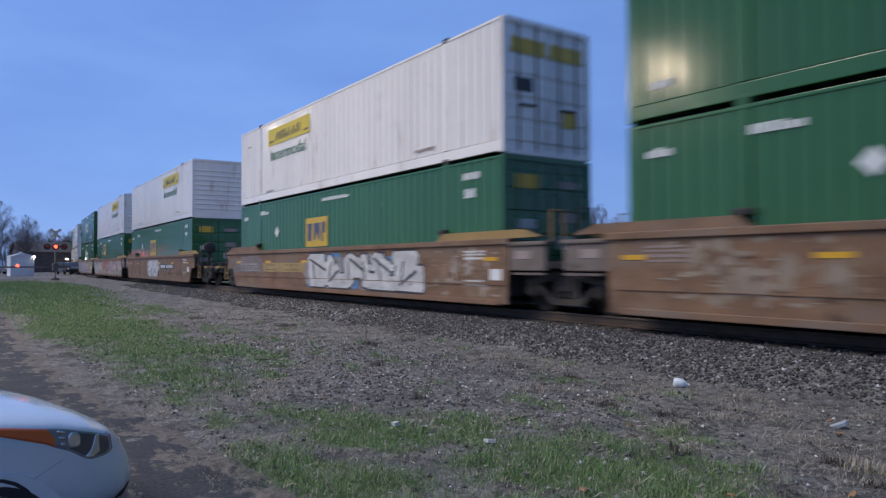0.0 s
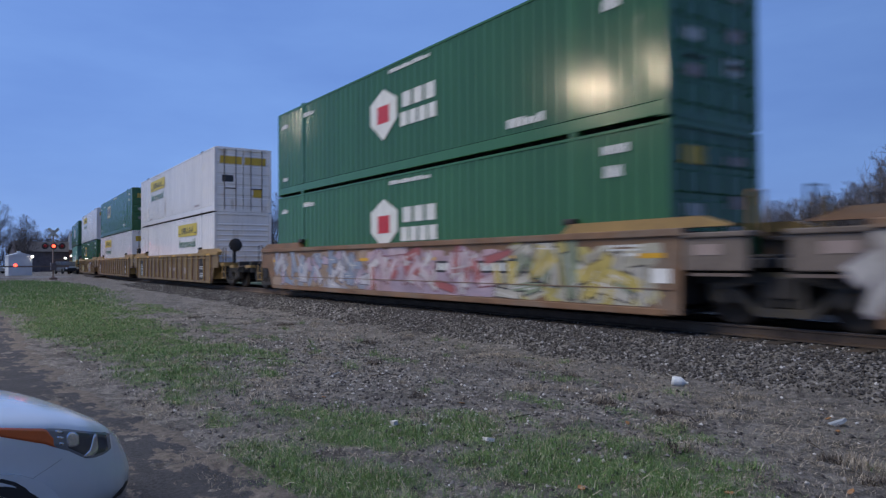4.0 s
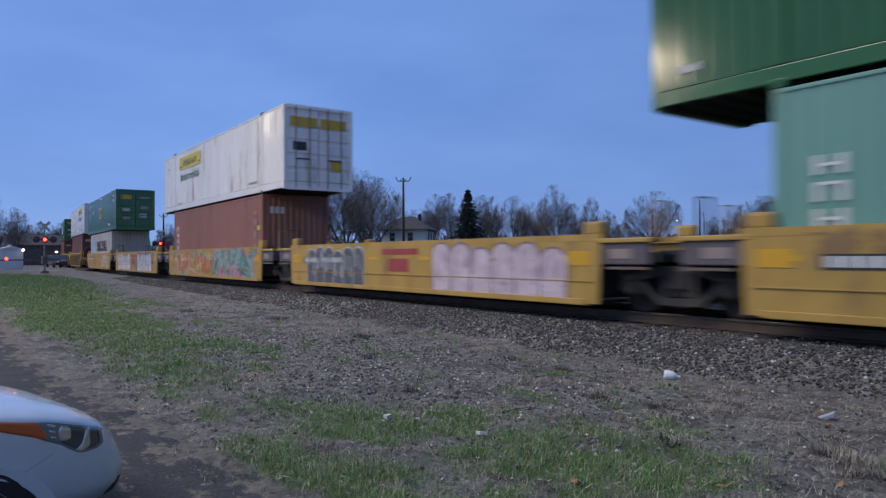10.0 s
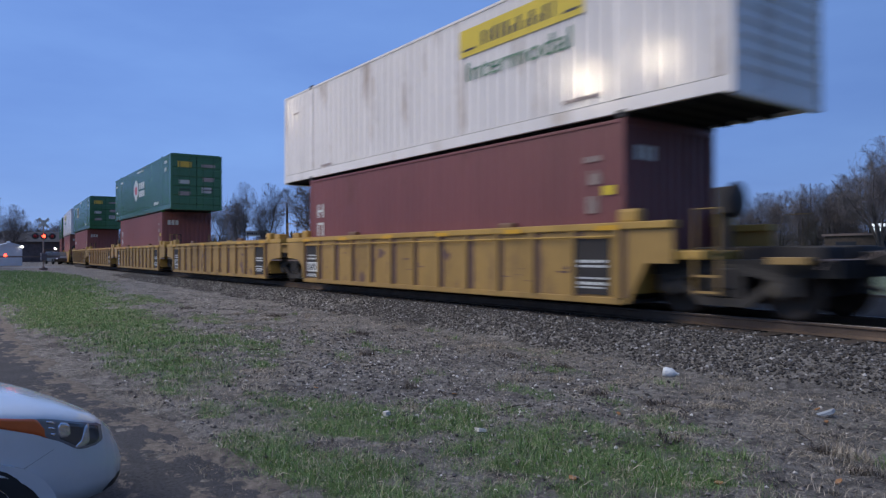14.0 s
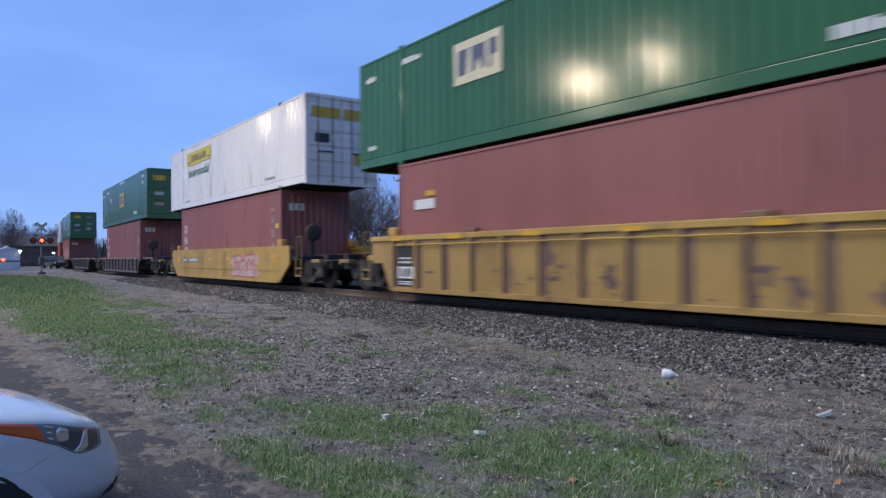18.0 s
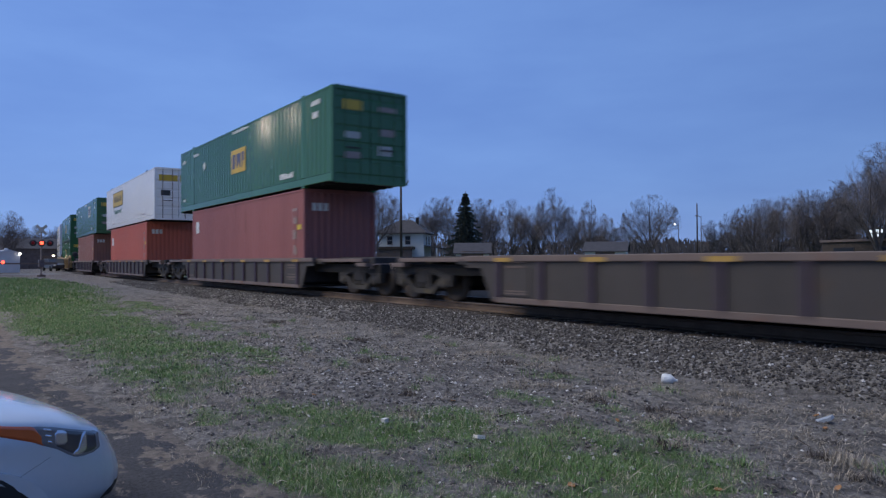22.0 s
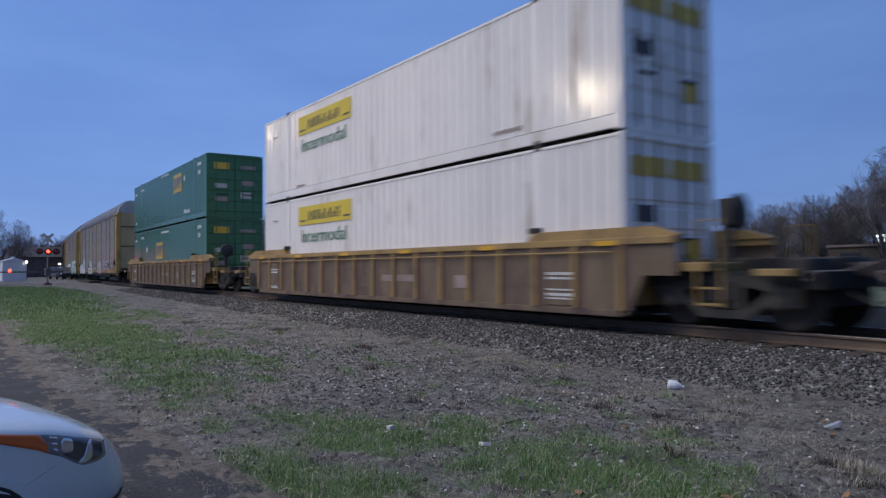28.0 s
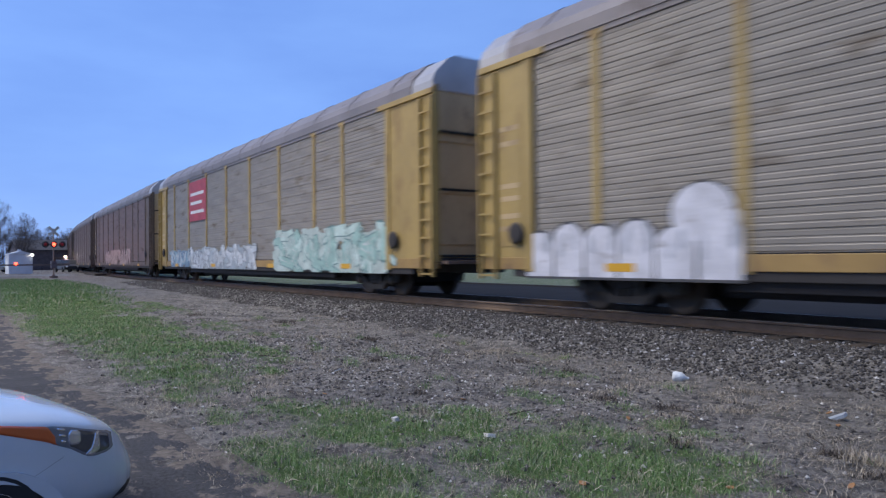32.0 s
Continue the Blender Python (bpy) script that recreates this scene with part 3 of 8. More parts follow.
def side_specks(seed):
    return [("side_stencil", "mark_dim", lambda y: bars(-7.3, -6.9, 2.2, 2.26, y, 5, seed), "small grey stencil"),
            ("side_stencil", "mark_dim", lambda y: bars(4.7, 5.6, 0.42, 0.49, y, 8, seed + 1), "small grey stencil"),
            ("side_stencil", "mark_dim", lambda y: bars(-5.3, -4.6, 0.32, 0.39, y, 7, seed + 2), "small grey stencil")]


def square_logo(x0, z0, plate_m, mark_m):
    """A square plate with three plain letter-like shapes."""
    a, b, c, d = x0, x0 + 1.6, z0, z0 + 0.92
    e = 0.008
    return [("logo_plate", plate_m, lambda y: plate(a, b, c, d, y), "square sign plate with plain shapes"),
            ("logo_block", mark_m, lambda y: prism([(a + 0.14, c + 0.18), (a + 0.42, c + 0.18), (a + 0.5, d - 0.18), (a + 0.14, d - 0.18)], y - e, y - 0.004), "plain blue sign block"),
            ("logo_block", mark_m, lambda y: prism([(a + 0.62, c + 0.2), (a + 0.72, c + 0.2), (a + 0.85, d - 0.44), (a + 0.98, c + 0.2), (a + 1.08, c + 0.2), (a + 1.08, d - 0.18), (a + 0.62, d - 0.18)], y - e, y - 0.004), "plain blue sign block"),
            ("logo_block", mark_m, lambda y: prism([(a + 1.2, c + 0.16), (a + 1.29, c + 0.16), (a + 1.29, c + 0.42), (a + 1.46, c + 0.42), (a + 1.46, d - 0.16), (a + 1.2, d - 0.16)], y - e, y - 0.004), "plain blue sign block")]


def diamond(x, z, r):
    return ("hazard_diamond", "mark_w", lambda y: prism([(x - r, z), (x, z - r), (x + r, z), (x, z + r)], y - 0.004, y), "white diamond marking")


def long_label(x, z):
    return ("long_stencil", "mark_w", lambda y: bars(x, x + 1.8, z, z + 0.10, y, 14, 8), "white marking bars")


def hexagon(x):
    e = 0.008
    pts = [(x - 0.68, 1.1 + 0.32), (x, 0.92), (x + 0.68, 1.1 + 0.32), (x + 0.68, 1.95), (x, 2.28), (x - 0.68, 1.95)]
    return [("logo_hexagon", "mark_w", lambda y: prism(pts, y - 0.004, y), "white hexagon sign"),
            ("logo_block", "mark_r", lambda y: boxes((x - 0.3, x + 0.3, y - e, y - 0.004, 1.38, 1.84)), "plain red sign block"),
            ("logo_lettering", "mark_w", lambda y: boxes(*[(x + 0.95 + i * 0.52, x + 1.35 + i * 0.52, y - 0.004, y, 1.62, 2.0) for i in range(3)], *[(x + 0.85 + i * 0.42, x + 1.18 + i * 0.42, y - 0.004, y, 1.15, 1.5) for i in range(4)]), "plain white sign shapes"),
            ("long_stencil", "mark_w", lambda y: bars(x + 0.3, x + 2.2, 2.62, 2.72, y, 12, 3), "white marking bars")]


def block_word(x0, x1, z0, z1, count, m, seed):
    """Large plain shapes, one for each place, in a brand's colour."""
    def make(y):
        rnd = random.Random(seed)
        w, loops = (x1 - x0) / count, []
        for i in range(count):
            a, b = x0 + w * (i + 0.06), x0 + w * (i + 0.90)
            k, mid = rnd.uniform(0.22, 0.32) * w, (z0 + z1) / 2
            kind = (i + seed) % 3
            if kind == 0:
                loops += [[(a, z0), (a + k, z0), (a + k, z1), (a, z1)], [(a + k * 1.3, z0), (b, z0), (b - k * 0.5, z1), (a + k * 1.3, z1)]]
            elif kind == 1:
                loops += [[(a, z0), (b, z0), (b - k, mid - 0.03), (a + k * 0.4, mid - 0.03)], [(a + k * 0.4, mid + 0.06), (b - k, mid + 0.06), ((a + b) / 2 + k * 0.4, z1), ((a + b) / 2 - k * 0.4, z1)]]
            else:
                loops += [[(a, z0), (b, z0), (b, z0 + 0.3 * (z1 - z0)), (a, z0 + 0.3 * (z1 - z0))], [(a, z0 + 0.42 * (z1 - z0)), (b, z0 + 0.42 * (z1 - z0)), (b - k, z1), (a, z1)]]
        return outlines_mesh(loops, y, 0.004)
    return ("side_lettering", m, make, "large plain lettering blocks")


def column_marks(m, count=3, z=(0.9, 2.2)):
    h = (z[1] - z[0]) / count
    return ("upright_marking", m, lambda y: boxes(*[q for i in range(count) for q in ((-5.55, -5.45, y - 0.004, y, z[0] + i * h, z[0] + i * h + h * 0.72), (-5.25, -5.15, y - 0.004, y, z[0] + i * h, z[0] + i * h + h * 0.72), (-5.45, -5.25, y - 0.0038, y, z[0] + i * h + h * (0.3 if i % 2 else 0.6), z[0] + i * h + h * (0.42 if i % 2 else 0.72)))]), "plain white marking blocks, one above another")


def star_panel():
    def star(y):
        pts = []
        for i in range(14):
            r = 0.44 if i % 2 == 0 else 0.17
            a = math.pi * 2 * i / 14 + math.pi / 2
            pts.append((-3.68 + r * math.cos(a), 1.42 + r * math.sin(a)))
        return prism(pts, y - 0.008, y - 0.004)
    return [("logo_plate", "pale_blue", lambda y: plate(-4.42, -2.94, 0.7, 2.02, y), "pale blue square panel"), ("logo_star", "mark_w", star, "white star shape")]


PROTO = {}


def box_kind(kind):
    """Builds each kind of container once; later ones are copies."""
    if kind in PROTO:
        return None
    e = square_logo
    table = {
        "Wd": ("white", "white domestic container, yellow sign, ribbed doors", "stacked containers on the train", True, 2.896, True, sign_marks(-5.15) + side_specks(1)),
        "Wf": ("white", "white domestic container, yellow sign, slatted front wall", "stacked containers on the train", True, 2.896, False, sign_marks(1.6) + side_specks(5)),
        "Wb": ("white_new", "clean white container, large yellow sign, door end", "stacked containers on the train", True, 2.896, True, sign_marks(-5.15, True) + side_specks(9)),
        "G": ("green", "dark green domestic container with a gold square sign", "stacked containers on the train", True, 2.896, True, e(-0.75, 1.12, "mark_o", "mark_b") + [diamond(-4.3, 1.85, 0.2), long_label(-0.6, 2.68)]),
        "Gw": ("green", "dark green domestic container with a pale square sign", "stacked containers on the train", True, 2.896, True, e(2.25, 1.55, "mark_w", "mark_b") + [diamond(-3.4, 1.95, 0.16), long_label(-0.6, 2.68)]),
        "Gy": ("green", "dark green container, gold sign near the door end", "stacked containers on the train", True, 2.896, True, e(2.15, 1.58, "mark_o", "mark_b") + [diamond(4.3, 2.15, 0.17), long_label(-0.6, 2.68)]),
        "Gp": ("green", "dark green container with a cream square sign", "stacked containers on the train", True, 2.896, True, e(-3.8, 1.45, "cream", "mark_b") + [long_label(-0.6, 2.68)]),
        "Gl": ("green", "green container, its gold sign half hidden in the well", "stacked containers on the train", True, 2.896, True, e(-1.82, 1.16, "mark_o", "mark_b") + [diamond(-4.3, 1.75, 0.2), long_label(-0.6, 2.55)]),
        "Ga": ("green", "green container, gold sign beside a white diamond", "stacked containers on the train", True, 2.896, True, e(-3.52, 1.45, "mark_o", "mark_b") + [diamond(-4.25, 1.68, 0.19), long_label(-0.6, 2.55)]),
        "H": ("green", "dark green container with a white hexagon sign", "stacked containers on the train", True, 2.896, True, hexagon(-0.8)),
        "mint": ("mint", "pale mint green shipping container with white block lettering", "shipping containers in the wells", False, 2.896, False, [block_word(-2.95, -0.5, 1.0, 1.74, 5, "mark_w", 1), block_word(0.0, 3.6, 1.0, 1.74, 8, "mark_w", 2)] + [("number_marking", "mark_w", lambda y: bars(4.3, 5.6, 1.95, 2.25, y, 6, 3), "white marking bars"), column_marks("mark_w", 4, (0.6, 2.0))]),
        "brick": ("brick", "brick red shipping container with white marks", "shipping containers in the wells", False, 2.896, False, [column_marks("mark_w", 5, (0.7, 2.2))]),
        "plain": ("fadedred", "plain brick red shipping container with a small sign", "shipping containers in the wells", False, 2.896, False, [("corner_sign", "mark_w", lambda y: plate(-5.5, -5.05, 1.85, 2.35, y), "small white sign")]),
        "maroon": ("maroon", "dark maroon shipping container with large white marks", "shipping containers in the wells", False, 2.896, False, [column_marks("mark_w", 2, (1.15, 2.25))]),
        "three": ("fadedred", "dark maroon shipping container, three white marks", "shipping containers in the wells", False, 2.896, False, [column_marks("mark_w", 3, (0.75, 2.25))]),
        "leaf": ("fadedred", "faded red shipping container, white and green sign", "shipping containers in the wells", False, 2.896, False, [("corner_sign", "mark_w", lambda y: plate(-5.4, -4.6, 1.72, 1.95, y), "white sign bar"), ("corner_sign", "reflect_y", lambda y: plate(-4.95, -4.6, 2.02, 2.14, y), "small green-yellow dash")]),
        "orange": ("orange", "bright orange-red shipping container, white corner sign", "shipping containers in the wells", False, 2.896, False, [("corner_sign", "mark_w", lambda y: plate(-5.55, -4.85, 1.7, 2.25, y), "white corner sign")]),
        "grey": ("greybox", "light grey shipping container, blue star, dark block lettering", "shipping containers in the wells", False, 2.591, False, star_panel() + [block_word(-2.03, 3.72, 1.16, 1.95, 6, "mark_k", 5)]),
    }
    paint, label, group, long, tall, doors, marks = table[kind]
    PROTO[kind] = container(paint, label, group, long, tall, doors, marks)
    if kind in ("Wd", "Wb"):
        ob, x = PROTO[kind], 8.077 - 0.05 + 0.024
        part("door_sign", boxes((x, x + 0.004, -1.05, -0.06, 2.16, 2.5), (x, x + 0.004, 0.06, 1.05, 2.16, 2.5)), M["mark_o"], ob, "yellow band across the doors")
        part("door_marking", boxes((x, x + 0.004, -0.95, -0.45, 1.35, 1.65)), M["mark_k"], ob, "dark door plate")
        part("door_marking", boxes((x, x + 0.004, 0.45, 0.85, 0.7, 1.05)), M["mark_o"], ob, "yellow door plate")
    return PROTO[kind]


KEYED = []      # thing, metres along the train, half truck spacing, its pose on the car


def load(kind, s, half, z):
    ob = box_kind(kind) or copy_thing(PROTO[kind], Matrix.Identity(4))
    KEYED.append((ob, s, half, Matrix.Translation((0, 0, z))))
    return ob

# ---- railway cars ----
J53, C53, J40, C40 = 9.73, 11.78, 7.73, 9.75     # from a unit's middle to a joint or a coupler


def side_frame_mesh(s):
    """A cast side frame: an arched top member, a sagging bottom member, two columns, a jaw over each axle box."""
    y0, y1 = (0.94, 1.10) if s > 0 else (-1.10, -0.94)
    pieces = [[(-1.16, 0.50), (-1.16, 0.62), (-0.78, 0.68), (-0.34, 0.80), (0.34, 0.80), (0.78, 0.68), (1.16, 0.62), (1.16, 0.50), (0.76, 0.55), (0.30, 0.68), (-0.30, 0.68), (-0.76, 0.55)],
              [(-0.80, 0.53), (-0.40, 0.17), (0.40, 0.17), (0.80, 0.53), (0.66, 0.53), (0.34, 0.29), (-0.34, 0.29), (-0.66, 0.53)]]
    pieces += [[(e * 0.22, 0.27), (e * 0.32, 0.27), (e * 0.32, 0.70), (e * 0.22, 0.70)] for e in (-1, 1)]
    pieces += [[(e * 0.68, 0.34), (e * 0.78, 0.34), (e * 0.82, 0.56), (e * 0.66, 0.56)] for e in (-1, 1)] + [[(e * 1.02, 0.36), (e * 1.14, 0.36), (e * 1.16, 0.56), (e * 1.0, 0.56)] for e in (-1, 1)]
    vs, fs = [], []
    for i, p in enumerate(pieces):
        k, n, d = len(vs), len(p), 0.004 * (i % 3)
        vs += [(a, y0 + d, b) for a, b in p] + [(a, y1 - d, b) for a, b in p]
        fs += [tuple(k + j for j in range(n)), tuple(k + n + j for j in range(n - 1, -1, -1))] + [(k + j, k + (j + 1) % n, k + n + (j + 1) % n, k + n + j) for j in range(n)]
    return mesh("side_frame", vs, fs)


def truck(car, x, lab="heavy dark freight truck"):
    """Two wheelsets under a bolster, at x on its car."""
    at = Matrix.Translation((x, 0, 0))
    b = part("truck", once("bolster", lambda: boxes((-0.2, 0.2, -1.12, 1.12, 0.42, 0.74), (-0.34, 0.34, -0.36, 0.36, 0.70, 0.84), bevel=0.03)), M["dark"], car, lab, at)
    part("brake_rigging", once("rigging", lambda: prism([(-1.34, 0.36), (-1.34, 0.62), (1.34, 0.62), (1.34, 0.36), (0.55, 0.32), (0.42, 0.21), (-0.42, 0.21), (-0.55, 0.32)], -0.64, 0.64)), M["under"], b)
    for s in (-1, 1):
        f = part("side_frame", once(("frame", s), lambda: side_frame_mesh(s)), M["cast"], b)
        for k in (-0.14, 0.0, 0.14):
            part("spring", once("spring", lambda: lathe([(0.04, 0.29)] + [(0.062 if i % 2 else 0.048, 0.30 + i * 0.0225) for i in range(10)] + [(0.04, 0.52)], "z", 10)), M["cast"], b, at=Matrix.Translation((k, s * 1.04, 0)))
    for a in (-0.89, 0.89):
        w = part("wheelset", once("axle", lambda: lathe([(0.085, -1.06), (0.085, -0.6), (0.08, 0.6), (0.085, 1.06)], "y", 10)), M["dark"], b, at=Matrix.Translation((a, 0, 0.42)))
        for s in (-1, 1):
            part("wheel", once(("wheel", s), lambda: lathe([(0.09, s * 0.80), (0.28, s * 0.77), (0.36, s * 0.795), (0.42, s * 0.80), (0.425, s * 0.725), (0.45, s * 0.70), (0.44, s * 0.675), (0.35, s * 0.68), (0.28, s * 0.72), (0.09, s * 0.66)], "y", 28)), M["wheel"], w)
            part("bearing_cap", once(("cap", s), lambda: lathe([(0.10, s * 1.02), (0.13, s * 1.06), (0.13, s * 1.13), (0.06, s * 1.15)], "y", 14)), M["cast"], w)


GRAFFITI_COLOURS = {}


def spray(rgb):
    if rgb not in GRAFFITI_COLOURS:
        GRAFFITI_COLOURS[rgb] = mat("spray_paint", rgb, 0.5, vary=0.28, scale=2.2, streak=0.7, dirt=(0.13, 0.09, 0.06), dirt_amount=0.2, dirt_scale=2.5)
    return GRAFFITI_COLOURS[rgb]


def blob_letter(rnd, x, w, z0, z1, fat):
    """Strokes of one swollen letter-like shape, as outlines; and the thin lines inside it."""
    h = z1 - z0
    out, lines = [], []

    def stroke(ax, az, bx, bz, r, to):
        d = Vector((bx - ax, bz - az))
        if d.length < 1e-4:
            return
        u = Vector((-d.y, d.x)).normalized() * r
        e = d.normalized() * r * 0.5
        pts = [Vector((ax, az)) + u - e * 0.2, Vector((ax, az)) - e, Vector((ax, az)) - u - e * 0.2, Vector((bx, bz)) - u * 1.1 + e * 0.2, Vector((bx, bz)) + e, Vector((bx, bz)) + u * 1.1 + e * 0.2]
        to.append([(p.x, min(z1, max(z0, p.y))) for p in pts])

    r = fat * w
    l, g, b, t = x + 0.02 * w, x + 0.98 * w, z0 + 0.16 * h, z0 + 0.84 * h
    posts = rnd.choice(((0.1,), (0.1, 0.9), (0.5,), (0.1, 0.85), (0.3,)))
    for p in posts:
        px = l + p * (g - l)
        lean = rnd.uniform(-0.12, 0.12) * w
        stroke(px - lean, b, px + lean, t, r * rnd.uniform(0.85, 1.2), out)
        lines.append((px, b + 0.1 * h, px + lean, t - 0.1 * h))
    for z in rnd.sample((b, (b + t) / 2, t), rnd.randrange(1, 4)):
        stroke(l + rnd.uniform(-0.05, 0.15) * w, z + rnd.uniform(-0.08, 0.08) * h, g + rnd.uniform(-0.15, 0.1) * w, z + rnd.uniform(-0.12, 0.12) * h, r * rnd.uniform(0.7, 1.05), out)
    ax, az, bx, bz = l + rnd.uniform(0, 0.4) * w, rnd.choice((b, t)), g - rnd.uniform(0, 0.4) * w, (b + t) / 2
    stroke(ax, az, bx, bz, r * 0.9, out)
    lines.append((ax, az, bx, bz))
    thin = []
    for ax, az, bx, bz in lines:
        stroke(ax + 0.02, az, bx + 0.02, bz, min(0.035, 0.12 * r + 0.012), thin)
    return out, thin


def outlines_mesh(loops, y, d):
    vs, fs = [], []
    for loop in loops:
        k, n = len(vs), len(loop)
        vs += [(a, y, b) for a, b in loop] + [(a, y - d, b) for a, b in loop]
        fs += [tuple(k + n + i for i in range(n))] + [(k + i, k + (i + 1) % n, k + n + (i + 1) % n, k + n + i) for i in range(n)]
    return mesh("graffiti", vs, fs)


def mural(car, x0, x1, z0, z1, y, colours, seed, cell=0.55, full=False):
    """Layer upon layer of sprayed colour, in ragged patches that cover the whole stretch."""
    rnd = random.Random(seed)
    piles = [[] for _ in colours]
    for layer in range(2):
        n = int((x1 - x0) / cell)
        for i in range(n):
            crest = z0 + (z1 - z0) * (1.0 if full else rnd.uniform(0.72, 1.0))
            for k in range(3):
                cx, cz = x0 + (x1 - x0) * (i + rnd.uniform(0.1, 0.9)) / n, z0 + (crest - z0) * (k + rnd.uniform(0.2, 0.8)) / 3
                a, b, lean = cell * rnd.uniform(0.45, 1.1), 0.26 * rnd.uniform(0.6, 1.5), rnd.uniform(-0.5, 0.5)
                loop = []
                for j in range(9):
                    t = 2 * math.pi * j / 9
                    dx, dz = a * rnd.uniform(0.6, 1.15) * math.cos(t), b * rnd.uniform(0.6, 1.15) * math.sin(t)
                    loop.append((cx + dx + lean * dz if not full else min(x1, max(x0, cx + dx + lean * dz)), min(crest, max(z0, cz + dz))))
                piles[rnd.randrange(len(colours))].append(loop)
    for i, (rgb, loops) in enumerate(zip(colours, piles)):
        tagged(part("graffiti_splash", outlines_mesh(loops, y, 0.002 + 0.0006 * i), spray(rgb), car, "ragged sprayed colour patches"), kind="stuff")


def graffiti(car, x0, x1, z0, z1, y, fill, edge, seed, letters=5, splash=None, fat=0.145):
    """A sprayed tag: a splash behind, swollen letters with a darker edge and thin inner lines."""
    rnd = random.Random(seed)
    if splash:
        mural(car, x0, x1, z0 + 0.02, z1 - 0.02, y, splash, seed + 100, 0.6)
    w = (x1 - x0) / letters
    lower, upper, lines = [], [], []
    for i in range(letters):
        state = rnd.getstate()
        lower += blob_letter(rnd, x0 + i * w, w, z0, z1, fat + 0.055)[0]
        rnd.setstate(state)
        a, b = blob_letter(rnd, x0 + i * w, w, z0 + 0.04, z1 - 0.04, fat)
        upper += a
        lines += b
    for name, loops, d, rgb, lab in (("graffiti_outline", lower, 0.007, edge, "sprayed letter edges"), ("graffiti_fill", upper, 0.010, fill, "swollen sprayed letter shapes"), ("graffiti_line", lines, 0.012, edge, "thin sprayed lines inside the letters")):
        tagged(part(name, outlines_mesh(loops, y, d), spray(rgb), car, lab), kind="stuff")


def wild_piece(car, x0, x1, z0, z1, y, cloud, fills, edge, seed, shapes=5):
    """A dense sprayed piece: a cloud of colour, interlocking tapered shards with dark edges, thin pale strokes and drips."""
    rnd = random.Random(seed)
    mural(car, x0, x1, z0, z1, y, cloud, seed + 300, 0.42)
    under, over, light = [], [[] for _ in fills], []
    w, h = (x1 - x0) / shapes, z1 - z0

    def shard(ax, az, bx, bz, ra, rb, grow):
        d = Vector((bx - ax, bz - az))
        n, e = Vector((-d.y, d.x)).normalized(), d.normalized() * grow
        pts = [(ax - e.x + n.x * (ra + grow), az - e.y + n.y * (ra + grow)), (ax - e.x - n.x * (ra + grow), az - e.y - n.y * (ra + grow)), (bx - n.x * (rb + grow), bz - n.y * (rb + grow)), (bx + e.x * 2.5, bz + e.y * 2.5), (bx + n.x * (rb + grow), bz + n.y * (rb + grow))]
        return [(px, min(z1, max(z0, pz))) for px, pz in pts]

    for i in range(shapes):
        cx = x0 + w * (i + 0.5)
        for k in range(7):
            ax, az = cx + rnd.uniform(-0.55, 0.55) * w, z0 + h * rnd.uniform(0.1, 0.9)
            t = rnd.choice((1.35, 1.75, 1.57, 0.2, -0.25, 0.8, 2.3)) + rnd.uniform(-0.2, 0.2)
            l = h * rnd.uniform(0.35, 0.8)
            bx, bz = ax + math.cos(t) * l, az + math.sin(t) * l * (1 if az < z0 + 0.5 * h else -1)
            ra, rb = h * rnd.uniform(0.05, 0.13), h * rnd.uniform(0.03, 0.15)
            under.append(shard(ax, az, bx, bz, ra, rb, 0.028))
            over[(k + i) % len(fills)].append(shard(ax, az, bx, bz, ra, rb, 0.0))
            if rnd.random() < 0.5:
                light.append(shard(ax + 0.03, az, ax + (bx - ax) * 0.7 + 0.03, az + (bz - az) * 0.7, 0.012, 0.006, 0.0))
    tagged(part("graffiti_outline", outlines_mesh(under, y, 0.0065), spray(edge), car, "dark sprayed edges"), kind="stuff")
    for k, (rgb, loops) in enumerate(zip(fills, over)):
        tagged(part("graffiti_fill", outlines_mesh(loops, y, 0.008 + 0.0007 * k), spray(rgb), car, "interlocking sprayed letter shapes"), kind="stuff")
    tagged(part("graffiti_line", outlines_mesh(light, y, 0.0115), spray((0.58, 0.57, 0.56)), car, "thin pale sprayed strokes"), kind="stuff")


